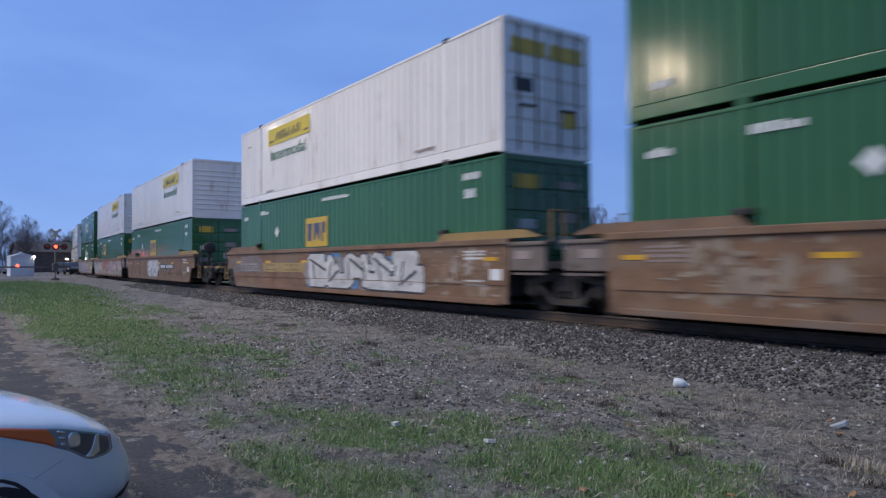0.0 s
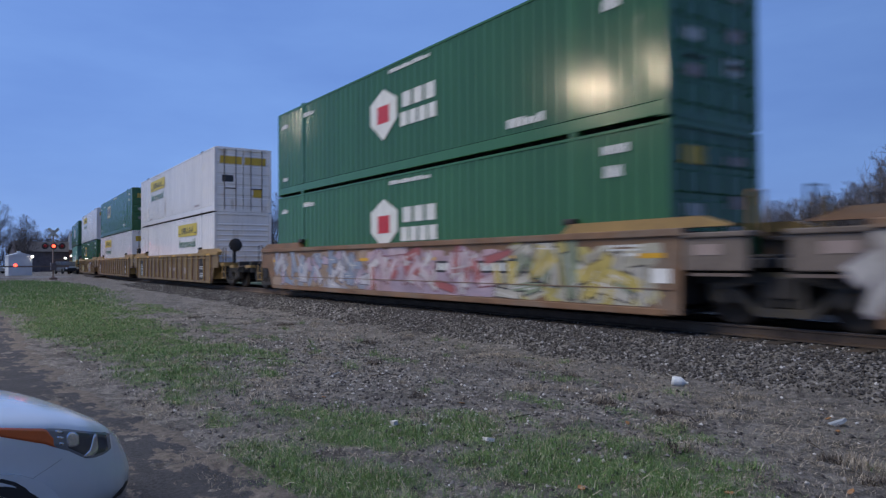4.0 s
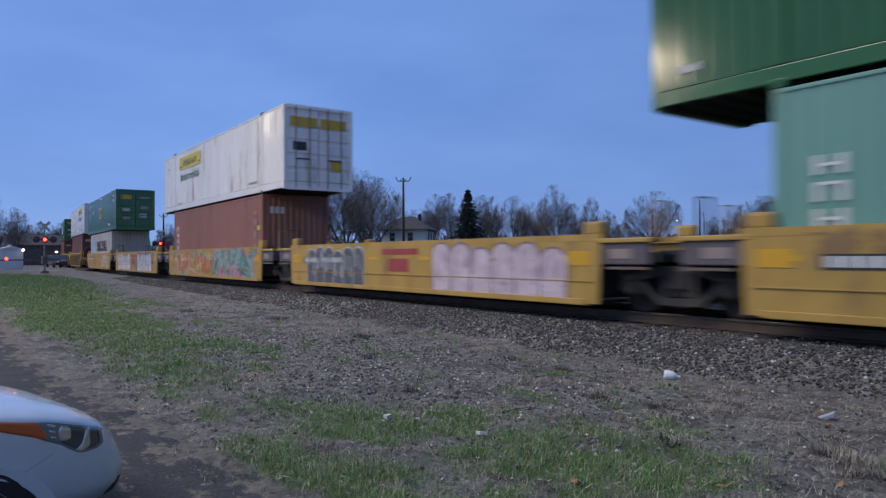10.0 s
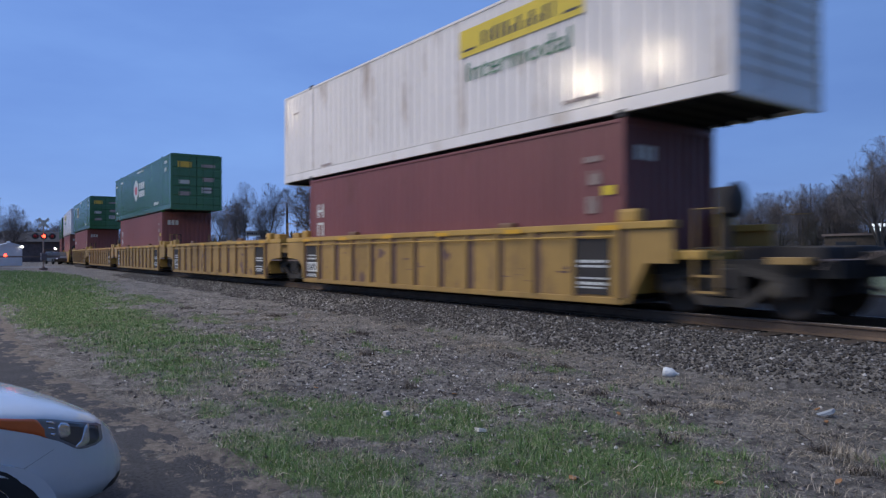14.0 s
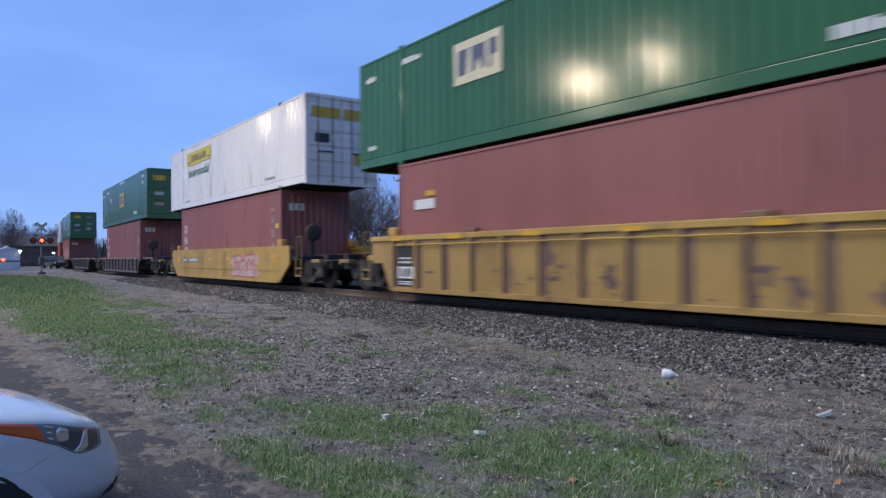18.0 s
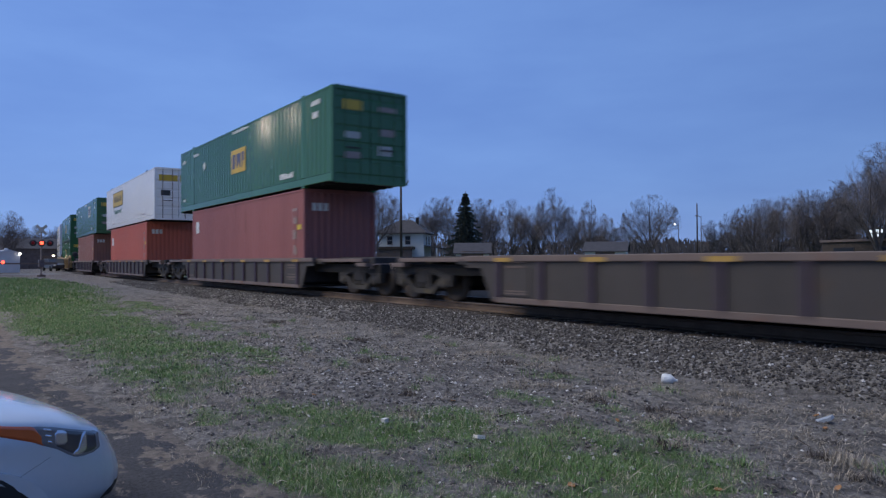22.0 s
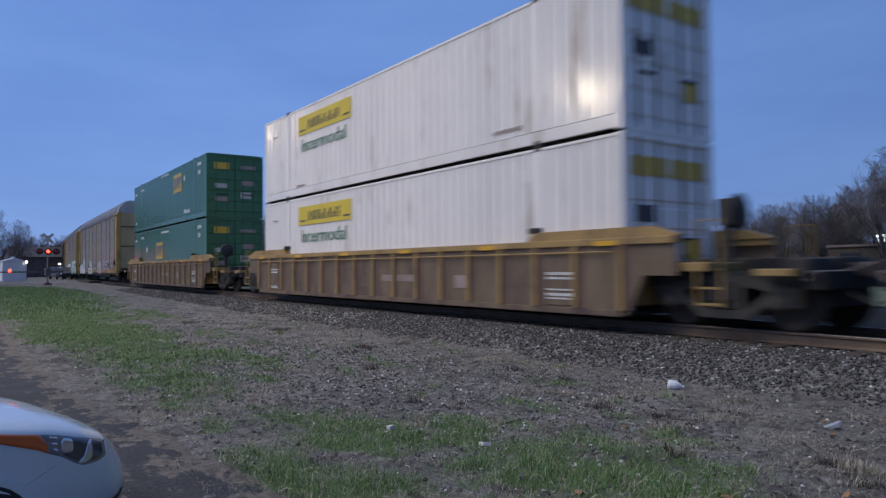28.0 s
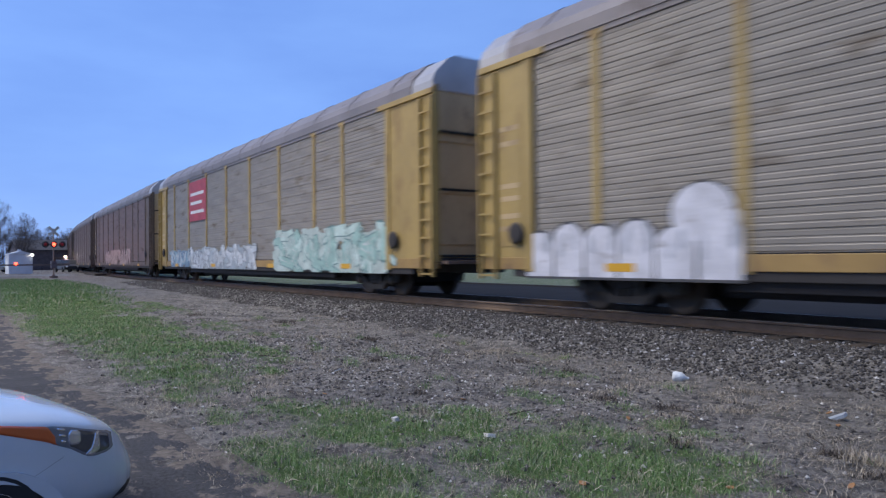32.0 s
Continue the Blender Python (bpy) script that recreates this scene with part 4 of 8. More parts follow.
def bubble_piece(car, x0, x1, z0, z1, y, fill, edge, lines, seed, humps=5, bulge=None):
    """A sprayed throw-up: one pale body with round humps, a dark edge round it, upright inner strokes."""
    rnd = random.Random(seed)

    def body(grow):
        w = (x1 - x0) / humps
        loops = []
        for i in range(humps):
            cx = x0 + w * (i + 0.5)
            hump = random.Random(seed + i).uniform(0.78, 0.95) * (z1 - z0)
            r = w * 0.48
            loop = [(cx - w * 0.45 - grow, z0 - grow), (cx + w * 0.45 + grow, z0 - grow)]
            zc = max(z0 + 0.3 * hump, z0 + hump - r * 0.75)
            loop += [(cx + (r + grow) * math.cos(t), zc + (z0 + hump - zc + grow) * math.sin(t)) for t in [math.pi * k / 12 for k in range(13)]]
            loops.append(loop)
        if bulge:
            bx, bz, br = bulge
            loops.append([(bx + (br + grow) * math.cos(t), bz + (br + grow) * 0.8 * math.sin(t)) for t in [2 * math.pi * k / 20 for k in range(20)]])
        return loops

    tagged(part("graffiti_outline", outlines_mesh(body(0.045), y, 0.005), spray(edge), car, "dark sprayed edge"), kind="stuff")
    tagged(part("graffiti_fill", outlines_mesh(body(0.0), y, 0.008), spray(fill), car, "pale round-topped sprayed shapes"), kind="stuff")
    inner = []
    for i in range(humps * 2):
        cx, cz = x0 + (x1 - x0) * (i + rnd.uniform(0.2, 0.8)) / (humps * 2), z0 + (z1 - z0) * rnd.uniform(0.2, 0.5)
        h, r, lean = (z1 - z0) * rnd.uniform(0.2, 0.5), rnd.uniform(0.03, 0.075), rnd.uniform(-0.08, 0.08)
        inner.append([(cx - r, cz), (cx, cz - r), (cx + r, cz), (cx + r * 0.6 + lean, cz + h), (cx + lean, cz + h + r), (cx - r * 0.7 + lean, cz + h)])
    tagged(part("graffiti_line", outlines_mesh(inner, y, 0.010), spray(lines), car, "upright inner strokes"), kind="stuff")


def sill_outline(style, well, end, top, low, lift, joints):
    """The side's outline; joints: for front and rear the distance to a joint, or None where the end is a coupler's."""
    def half(e, joint):
        if joint is None:
            return [(e * well, low), (e * (well + lift), 0.80), (e * end, 0.80), (e * end, top)]
        if style in ("ochre", "ribyellow"):
            tip = joint - 0.28
            return [(e * (well - 0.12), low), (e * (well - 0.02), 0.46), (e * (well + 0.14), 0.68), (e * (well + 0.36), 0.80), (e * tip, 0.84), (e * tip, top)]
        return [(e * (well + 0.12), low), (e * (well + 0.18), top)]
    return half(1, joints[0]) + half(-1, joints[1])[::-1]


def span(a, b):
    return (min(a, b), max(a, b))


def end_gear(ob, style, key, e, s, well, joint, top, wy, chord_mat):
    """What stands over the shared truck at a joint: end box, cap, hand rail, step."""
    dull = {"brown": "endbrown", "yellow": "endgrey", "ochre": "ochre", "ribyellow": "ribyellow"}[style]
    tip = joint - 0.27
    if style in ("brown", "yellow"):
        box = part("end_box", once(("ebox", e, s, key), lambda: boxes((*span(e * (well + 0.17), e * tip), *span(s * (wy - 0.10), s * (wy - 0.02)), 0.82, top - 0.16), bevel=0.02)), M[dull], ob)
        part("end_plate", once(("eplate", e, s, key), lambda: boxes((*span(e * (well + 0.35), e * (well + 0.80)), *span(s * (wy - 0.02), s * (wy - 0.012)), top - 0.42, top - 0.26))), M["mark_dim"], box, "pale stencilled plate")
    part("end_cap", once(("ecap", e, s, key), lambda: boxes((*span(e * (well + 0.1), e * (tip + 0.04)), *span(s * (wy - 0.30), s * (wy + 0.02)), top - (0.13 if style in ("ochre", "ribyellow") else 0.16), top - (0.0 if style in ("ochre", "ribyellow") else 0.08)), bevel=0.02)), M[chord_mat if style != "brown" else "endbrown"], ob)
    if style in ("ochre", "ribyellow"):
        part("corner_block", once(("cblock", e, s, key), lambda: boxes((*span(e * (tip - 0.72), e * (tip - 0.28)), *span(s * (wy - 0.34), s * (wy - 0.06)), top, top + 0.17), bevel=0.03)), M[chord_mat], ob)
    x = e * (tip - 0.12)
    part("grab_post", once(("gpost", e, s, key), lambda: rod([(x, s * 1.16, top - 0.14), (x, s * 1.16, top + 0.52), (x, s * 0.82, top + 0.52), (x, s * 0.82, top - 0.14)], 0.028)), M["ochre"] if e > 0 else M["dark"], ob)
    part("step_bar", once(("sbar", e, s, key), lambda: boxes((*span(e * (well + 0.30), e * (tip - 0.02)), *span(s * (wy - 0.05), s * (wy - 0.0)), 0.74, 0.785))), M["greychord"], ob)


def writing(ob, x, rows, y, half, m):
    """Rows of short bars in place of stencilled writing."""
    rnd = random.Random(int(x * 10) + len(rows))
    out = []
    for z, h in rows:
        a = x - half
        while a < x + half - 0.05:
            w = rnd.uniform(0.05, 0.14)
            out.append((a, min(x + half, a + w), y - 0.004, y, z, z + h))
            a += w + 0.025
    tagged(part("data_stencil", boxes(*out), M[m], ob, "plain pale bars"), kind="stuff")


def well_car(style, long, front_truck, rear_truck, front_end, rear_end, truck_at, label, brake=False):
    """A container well car. front_end and rear_end: where its couplers or joints lie, from its middle."""
    ob = thing("well_car", label, "railway car", "cars of the freight train")
    wy, t = 1.46, 0.05
    well = 8.25 if long else 6.30
    end = well + (0.95 if long else 0.85)
    top = {"brown": 1.47, "ochre": 1.45, "ribyellow": 1.47, "yellow": 1.34, "greycar": 1.05, "ochre_single": 1.42}[style]
    low = 0.14
    side_mat = {"brown": "brown", "ochre": "rustrib", "ribyellow": "ribyellow", "yellow": "yellow", "greycar": "greycar", "ochre_single": "rustbrown"}[style]
    rib_mat = {"brown": "brown", "ochre": "ochre", "ribyellow": "ribyellow", "yellow": "yellow", "greycar": "purple", "ochre_single": "ochre"}[style]
    chord_mat = {"brown": "brown", "ochre": "ochre", "ribyellow": "yellow", "yellow": "yellow", "greycar": "greychord", "ochre_single": "ochre"}[style]
    fsq, rsq = front_end < 9.0 or front_end == J53, rear_end < 9.0 or rear_end == J53
    end_f, end_r = (well + 0.2 if fsq else end), (well + 0.2 if rsq else end)
    key = (style, long, fsq, rsq)
    ribbed = style in ("ochre", "ribyellow", "greycar", "ochre_single")
    for s in (-1, 1):
        ya, yb = (wy - t, wy) if s > 0 else (-wy, -wy + t)
        part("side_sill", once(("sill", s, key), lambda: prism(sill_outline(style, well, end, top, low, 0.35 if style != "yellow" else 0.9, (front_end if fsq else None, rear_end if rsq else None)), ya, yb)), M[side_mat], ob)
        part("top_chord", once(("chord", s, key), lambda: boxes((-end_r, end_f, *span(s * (wy - 0.16), s * (wy + (0.003 if style == "yellow" else 0.05))), top - 0.12, top), bevel=0.003 if style == "yellow" else 0.015)), M[chord_mat], ob)
        part("bottom_chord", once(("low", s, key), lambda: boxes((-well + 0.12, well - 0.12, min(s * (wy - 0.2), s * (wy + 0.03)), max(s * (wy - 0.2), s * (wy + 0.03)), low - 0.03, low + 0.08), bevel=0.012)), M[{"yellow": "yellow", "greycar": "greychord"}.get(style, side_mat)], ob)
        if ribbed:
            step = 1.02 if style != "greycar" else 1.21
            n = int(2 * well / step)
            if style != "greycar":
                part("hand_rod", once(("hrod", s, key), lambda: rod([(-well + 0.3, s * (wy + 0.055), top - 0.23), (well - 0.3, s * (wy + 0.055), top - 0.23)], 0.016)), M[chord_mat], ob)
            for i in range(n + 1):
                x = (i - n / 2) * step
                rib = part("side_rib", once(("rib", s, key), lambda: boxes((-0.05, 0.05, min(s * wy, s * (wy + 0.065)), max(s * wy, s * (wy + 0.065)), low + 0.08, top - 0.12), bevel=0.01)), M[rib_mat], ob, at=Matrix.Translation((x, 0, 0)))
                # flat strip at +x of each rib: its shaded side and stains as paint
                if style != "greycar":
                    part("rib_web", once(("shade_strip", s, key, i % 3), lambda: boxes((0.052, 0.15 + 0.04 * (i % 3), min(s * wy, s * (wy + 0.012)), max(s * wy, s * (wy + 0.012)), low + 0.09, top - 0.13))), M["ribshade"], rib)
        else:
            part("side_seam", once(("seam", s, key), lambda: boxes(*[(x - 0.012, x + 0.012, min(s * wy, s * (wy + 0.008)), max(s * wy, s * (wy + 0.008)), low + 0.08, top - 0.12) for x in np.arange(-well + 1.4, well, 2.7)], (-well, well, min(s * wy, s * (wy + 0.02)), max(s * wy, s * (wy + 0.02)), 0.52, 0.535))), M[side_mat], ob)
        if long and style in ("brown", "ochre", "ochre_single"):
            for e in (-1, 1):
                part("end_stiffener", once(("stiff", s, e, key), lambda: prism([(e * 5.85, top), (e * 6.05, top + 0.17), (e * (end - 0.5), top + 0.17), (e * end, top + 0.02), (e * end, top)], min(s * (wy - 0.2), s * (wy - 0.02)), max(s * (wy - 0.2), s * (wy - 0.02)))), M["ochre" if style == "brown" and e > 0 else "brown" if style == "brown" else chord_mat], ob)
                part("stop_block", once(("stop", s, e, key), lambda: boxes((e * 5.98 - 0.14, e * 5.98 + 0.14, min(s * (wy - 0.22), s * (wy - 0.04)), max(s * (wy - 0.22), s * (wy - 0.04)), top + 0.16, top + 0.27), bevel=0.03)), M["dark"], ob)
        elif style in ("yellow", "ribyellow"):
            for e in (-1, 1):
                part("stop_block", once(("stop", s, e, key), lambda: boxes((e * 6.25 - 0.2, e * 6.25 + 0.2, min(s * (wy - 0.25), s * (wy - 0.03)), max(s * (wy - 0.25), s * (wy - 0.03)), top - 0.02, top + 0.22), bevel=0.05)), M["yellow"], ob)
                if style == "ribyellow":
                    part("guide_block", once(("guide", s, e, key), lambda: boxes((e * 3.2 - 0.22, e * 3.2 + 0.22, *span(s * (wy - 0.2), s * (wy - 0.05)), top - 0.01, top + 0.10), bevel=0.03)), M["ribdark"], ob)
        # reflectors
        for i, x in enumerate(np.linspace(-well + 0.4, well - 0.4, 6)):
            if s < 0:
                z = top - 0.42 if style in ("brown", "yellow") else top - 0.09
                yy = -wy - (0.004 if style in ("brown", "yellow") else 0.054)
                part("reflector", once(("refl", style in ("brown", "yellow"), style == "greycar"), lambda: boxes((-0.24, 0.24, -0.006, 0, -0.035, 0.045))), M["reflect_y"] if style != "greycar" else M["yellow"], ob, "yellow reflector strip", Matrix.Translation((x, yy, z)))
        for e, joint in ((1, front_end if fsq else 0), (-1, rear_end if rsq else 0)):
            if joint:
                end_gear(ob, style, key, e, s, well, joint, top, wy, chord_mat)
    part("well_floor", once(("wf", key), lambda: boxes((-well, well, -1.42, 1.42, low, low + 0.06), *[(x - 0.15, x + 0.15, -1.4, 1.4, low + 0.06, low + 0.2) for x in (-well + 0.5, -2.6, 2.6, well - 0.5)])), M["under"], ob)
    for e in (-1, 1):
        reach = front_end if e > 0 else rear_end
        square = fsq if e > 0 else rsq
        part("bulkhead", once(("bulk", e, key), lambda: boxes((*span(e * (well - 0.02), e * (well + 0.08)), -1.4, 1.4, 0.3, 1.0), (*span(e * (well + 0.08), e * end), -1.38, 1.38, 0.92, 1.02))), M[chord_mat if style in ("ochre", "ochre_single", "ribyellow") else "dark"], ob)
        slabs = (("end_platform", end - 0.3, reach - 0.45, 0.42, 0.72, 1.06), ("end_deck", end - 0.1, end + 0.45, 1.36, 0.86, 1.0), ("end_beam", reach - 0.75, reach - 0.5, 1.2, 0.84, 1.04))
        for piece, xa, xb, half_w, za, zb in slabs:
            if square and piece == "end_beam":
                continue
            part(piece, once((piece, e, key, round(reach, 2)), lambda: boxes((min(e * xa, e * xb), max(e * xa, e * xb), -half_w, half_w, za, zb), bevel=0.02)), M[chord_mat if style in ("ochre", "ochre_single", "ribyellow") and piece == "end_deck" and not square else "dark"], ob)
        part("draft_frame", once(("draft", e, key, round(reach, 2)), lambda: boxes((min(e * (well + 0.2), e * (reach - 0.35)), max(e * (well + 0.2), e * (reach - 0.35)), -1.1, 1.1, 0.62, 0.86), (min(e * (well + 0.5), e * (reach - 0.5)), max(e * (well + 0.5), e * (reach - 0.5)), -0.3, 0.3, 0.42, 0.62))), M["under"], ob)
        part("coupler", once(("coup", e, round(reach, 2)), lambda: boxes((min(e * (reach - 0.6), e * reach), max(e * (reach - 0.6), e * reach), -0.14, 0.14, 0.78, 0.98), (min(e * (reach - 0.12), e * (reach + 0.0)), max(e * (reach - 0.12), e * reach), -0.2, 0.2, 0.74, 1.02), bevel=0.03)), M["dark"], ob)
        if square:
            continue
        if style == "greycar":
            part("end_deck_plate", once(("gdeck", e, key), lambda: boxes((*span(e * (end - 0.05), e * (reach - 0.9)), -1.36, 1.36, top - 0.13, top - 0.03), bevel=0.015)), M["greychord"], ob)
        part("cut_lever", once(("lever", e, round(reach, 2)), lambda: rod([(e * (reach - 0.5), -1.3, 0.74), (e * (reach - 0.42), -1.28, 0.86), (e * (reach - 0.42), -0.35, 0.86), (e * (reach - 0.15), -0.18, 0.98)], 0.016)), M["mark_dim"], ob)
        part("air_hose", once(("hose", e, round(reach, 2)), lambda: rod([(e * (reach - 0.55), -0.35, 0.76), (e * (reach - 0.3), -0.36, 0.52), (e * (reach - 0.05), -0.34, 0.42)], 0.028)), M["dark"], ob)
        for s in (-1, 1):
            part("end_sill_step", once(("estep", e, s, key, round(reach, 2)), lambda: boxes((*span(e * (reach - 1.15), e * (reach - 0.62)), *span(s * 1.18, s * 1.40), 0.80, 0.90), bevel=0.012)), M["ochre" if style != "greycar" else "greychord"], ob)
            if style == "greycar":
                continue
            rx = e * (end + 0.30)
            part("grab_rail", once(("grab", e, s, key), lambda: rod([(rx, s * 1.33, 0.95), (rx, s * 1.33, 1.62), (rx + e * 0.38, s * 1.33, 1.62), (rx + e * 0.38, s * 1.33, 0.95)], 0.02)), M["ochre"] if style != "brown" else M["greychord"], ob)
            part("step_ladder", once(("ladder", e, s, key), lambda: boxes(*[(min(rx, rx + e * 0.4), max(rx, rx + e * 0.4), s * 1.36 - 0.02, s * 1.36 + 0.02, z, z + 0.035) for z in (0.36, 0.6)], (rx - 0.015, rx + 0.015, s * 1.36 - 0.02, s * 1.36 + 0.02, 0.34, 0.92), (rx + e * 0.4 - 0.015, rx + e * 0.4 + 0.015, s * 1.36 - 0.02, s * 1.36 + 0.02, 0.34, 0.92))), M["ochre"], ob)
    if front_end > truck_at + 0.8 and (style != "greycar" or brake):
        part("brake_stand", once(("brake", key), lambda: boxes((end + 0.5, end + 0.62, -1.0, -0.88, 1.0, 1.9), (end + 0.44, end + 0.70, -1.08, -0.8, 1.55, 1.95), bevel=0.02)), M["dark"], ob)
        part("brake_wheel", once(("bwheel", key), lambda: lathe([(0.24, end + 0.72), (0.28, end + 0.74), (0.24, end + 0.77)], "x", 16)), M["dark"], ob, at=Matrix.Translation((0, -0.94, 1.75)))
    if front_truck:
        truck(ob, truck_at)
    if rear_truck:
        truck(ob, -truck_at)
    # plates with small writing
    y = -wy - 0.004
    if style in ("brown",):
        part("number_plate", once("np_k", lambda: boxes((1.85, 3.05, y - 0.004, y, 0.74, 1.0), (3.2, 4.9, y - 0.004, y, 0.74, 1.0))), M["mark_k"], ob, "dark lettering panels with a white edge")
        tagged(part("plate_stencil", once("np_b", lambda: boxes(*[(1.92 + i * 0.22, 2.08 + i * 0.22, y - 0.008, y - 0.004, 0.79, 0.95) for i in range(5)], *[(3.28 + i * 0.26, 3.46 + i * 0.26, y - 0.008, y - 0.004, 0.79, 0.95) for i in range(6)])), M["mark_w"], ob, "plain pale bars"), kind="stuff")
        writing(ob, -7.2, [(0.98, 0.03), (1.05, 0.05), (1.14, 0.03), (1.2, 0.04)], y, 0.42, "mark_dim")
        writing(ob, 7.3, [(0.5, 0.03), (0.58, 0.03), (1.05, 0.05), (1.14, 0.03), (1.2, 0.04)], y, 0.36, "mark_w")
        part("placard", once("np_bp", lambda: boxes((7.85, 8.2, y - 0.005, y, 0.62, 0.85))), M["reflect_w"], ob, "small pale placard")
    elif style == "yellow":
        part("number_plate", once("np_y", lambda: boxes((-5.4, -4.5, y - 0.004, y, 0.78, 0.98), (-4.3, -2.9, y - 0.004, y, 0.78, 0.98))), M["mark_k"], ob, "dark lettering panels")
        tagged(part("plate_stencil", once("np_yb", lambda: boxes(*[(-4.2 + i * 0.22, -4.05 + i * 0.22, y - 0.008, y - 0.004, 0.81, 0.95) for i in range(6)], *[(-5.32 + i * 0.2, -5.18 + i * 0.2, y - 0.008, y - 0.004, 0.81, 0.95) for i in range(4)])), M["mark_w"], ob, "plain pale bars"), kind="stuff")
        for e in (-1, 1):
            part("yellow_placard", once(("np_p", e), lambda: boxes((*span(e * 5.75, e * 6.25), y - 0.006, y, 0.80, 1.05))), M["reflect_y"], ob, "bright yellow square placard")
    else:
        xe = 6.75 if long else 5.55
        pale = "mark_w" if style != "greycar" else "greychord"
        for e in (-1, 1):
            part("data_panel", once(("dp", e, long, style), lambda: boxes((e * xe - 0.38, e * xe + 0.38, y - 0.018, y, low + 0.12, top - 0.26))), M["dark" if style in ("ribyellow", "ochre") else side_mat], ob, "dark panel with small writing")
        yp = y - 0.018
        writing(ob, xe, [(0.36, 0.03), (0.42, 0.05), (0.52, 0.03), (0.72, 0.04), (0.80, 0.05)], yp, 0.32, pale)
        if style in ("ribyellow", "ochre"):
            plate_ = part("number_plate", once(("nplate", long), lambda: boxes((-xe - 0.34, -xe + 0.34, yp - 0.005, yp, 0.44, 0.72))), M["mark_w"], ob, "pale number plate with dark bars")
            part("plate_stencil", once(("nbars", long), lambda: strokes(-xe - 0.26, -xe + 0.28, 0.48, 0.68, yp - 0.005, 4, 9)), M["mark_k"], plate_)
        writing(ob, -xe, [(0.80, 0.05), (0.90, 0.04), (0.29, 0.03), (0.34, 0.03)], yp, 0.30, pale)
        if style in ("ochre", "ochre_single"):
            writing(ob, 1.3, [(0.62, 0.16)], y, 0.9, "mark_dim")
            part("chalk_box", once(("chalk", style), lambda: boxes((3.55, 3.95, y - 0.006, y, 0.5, 0.78))), M["mark_dim"], ob, "pale stencil box")
    return ob


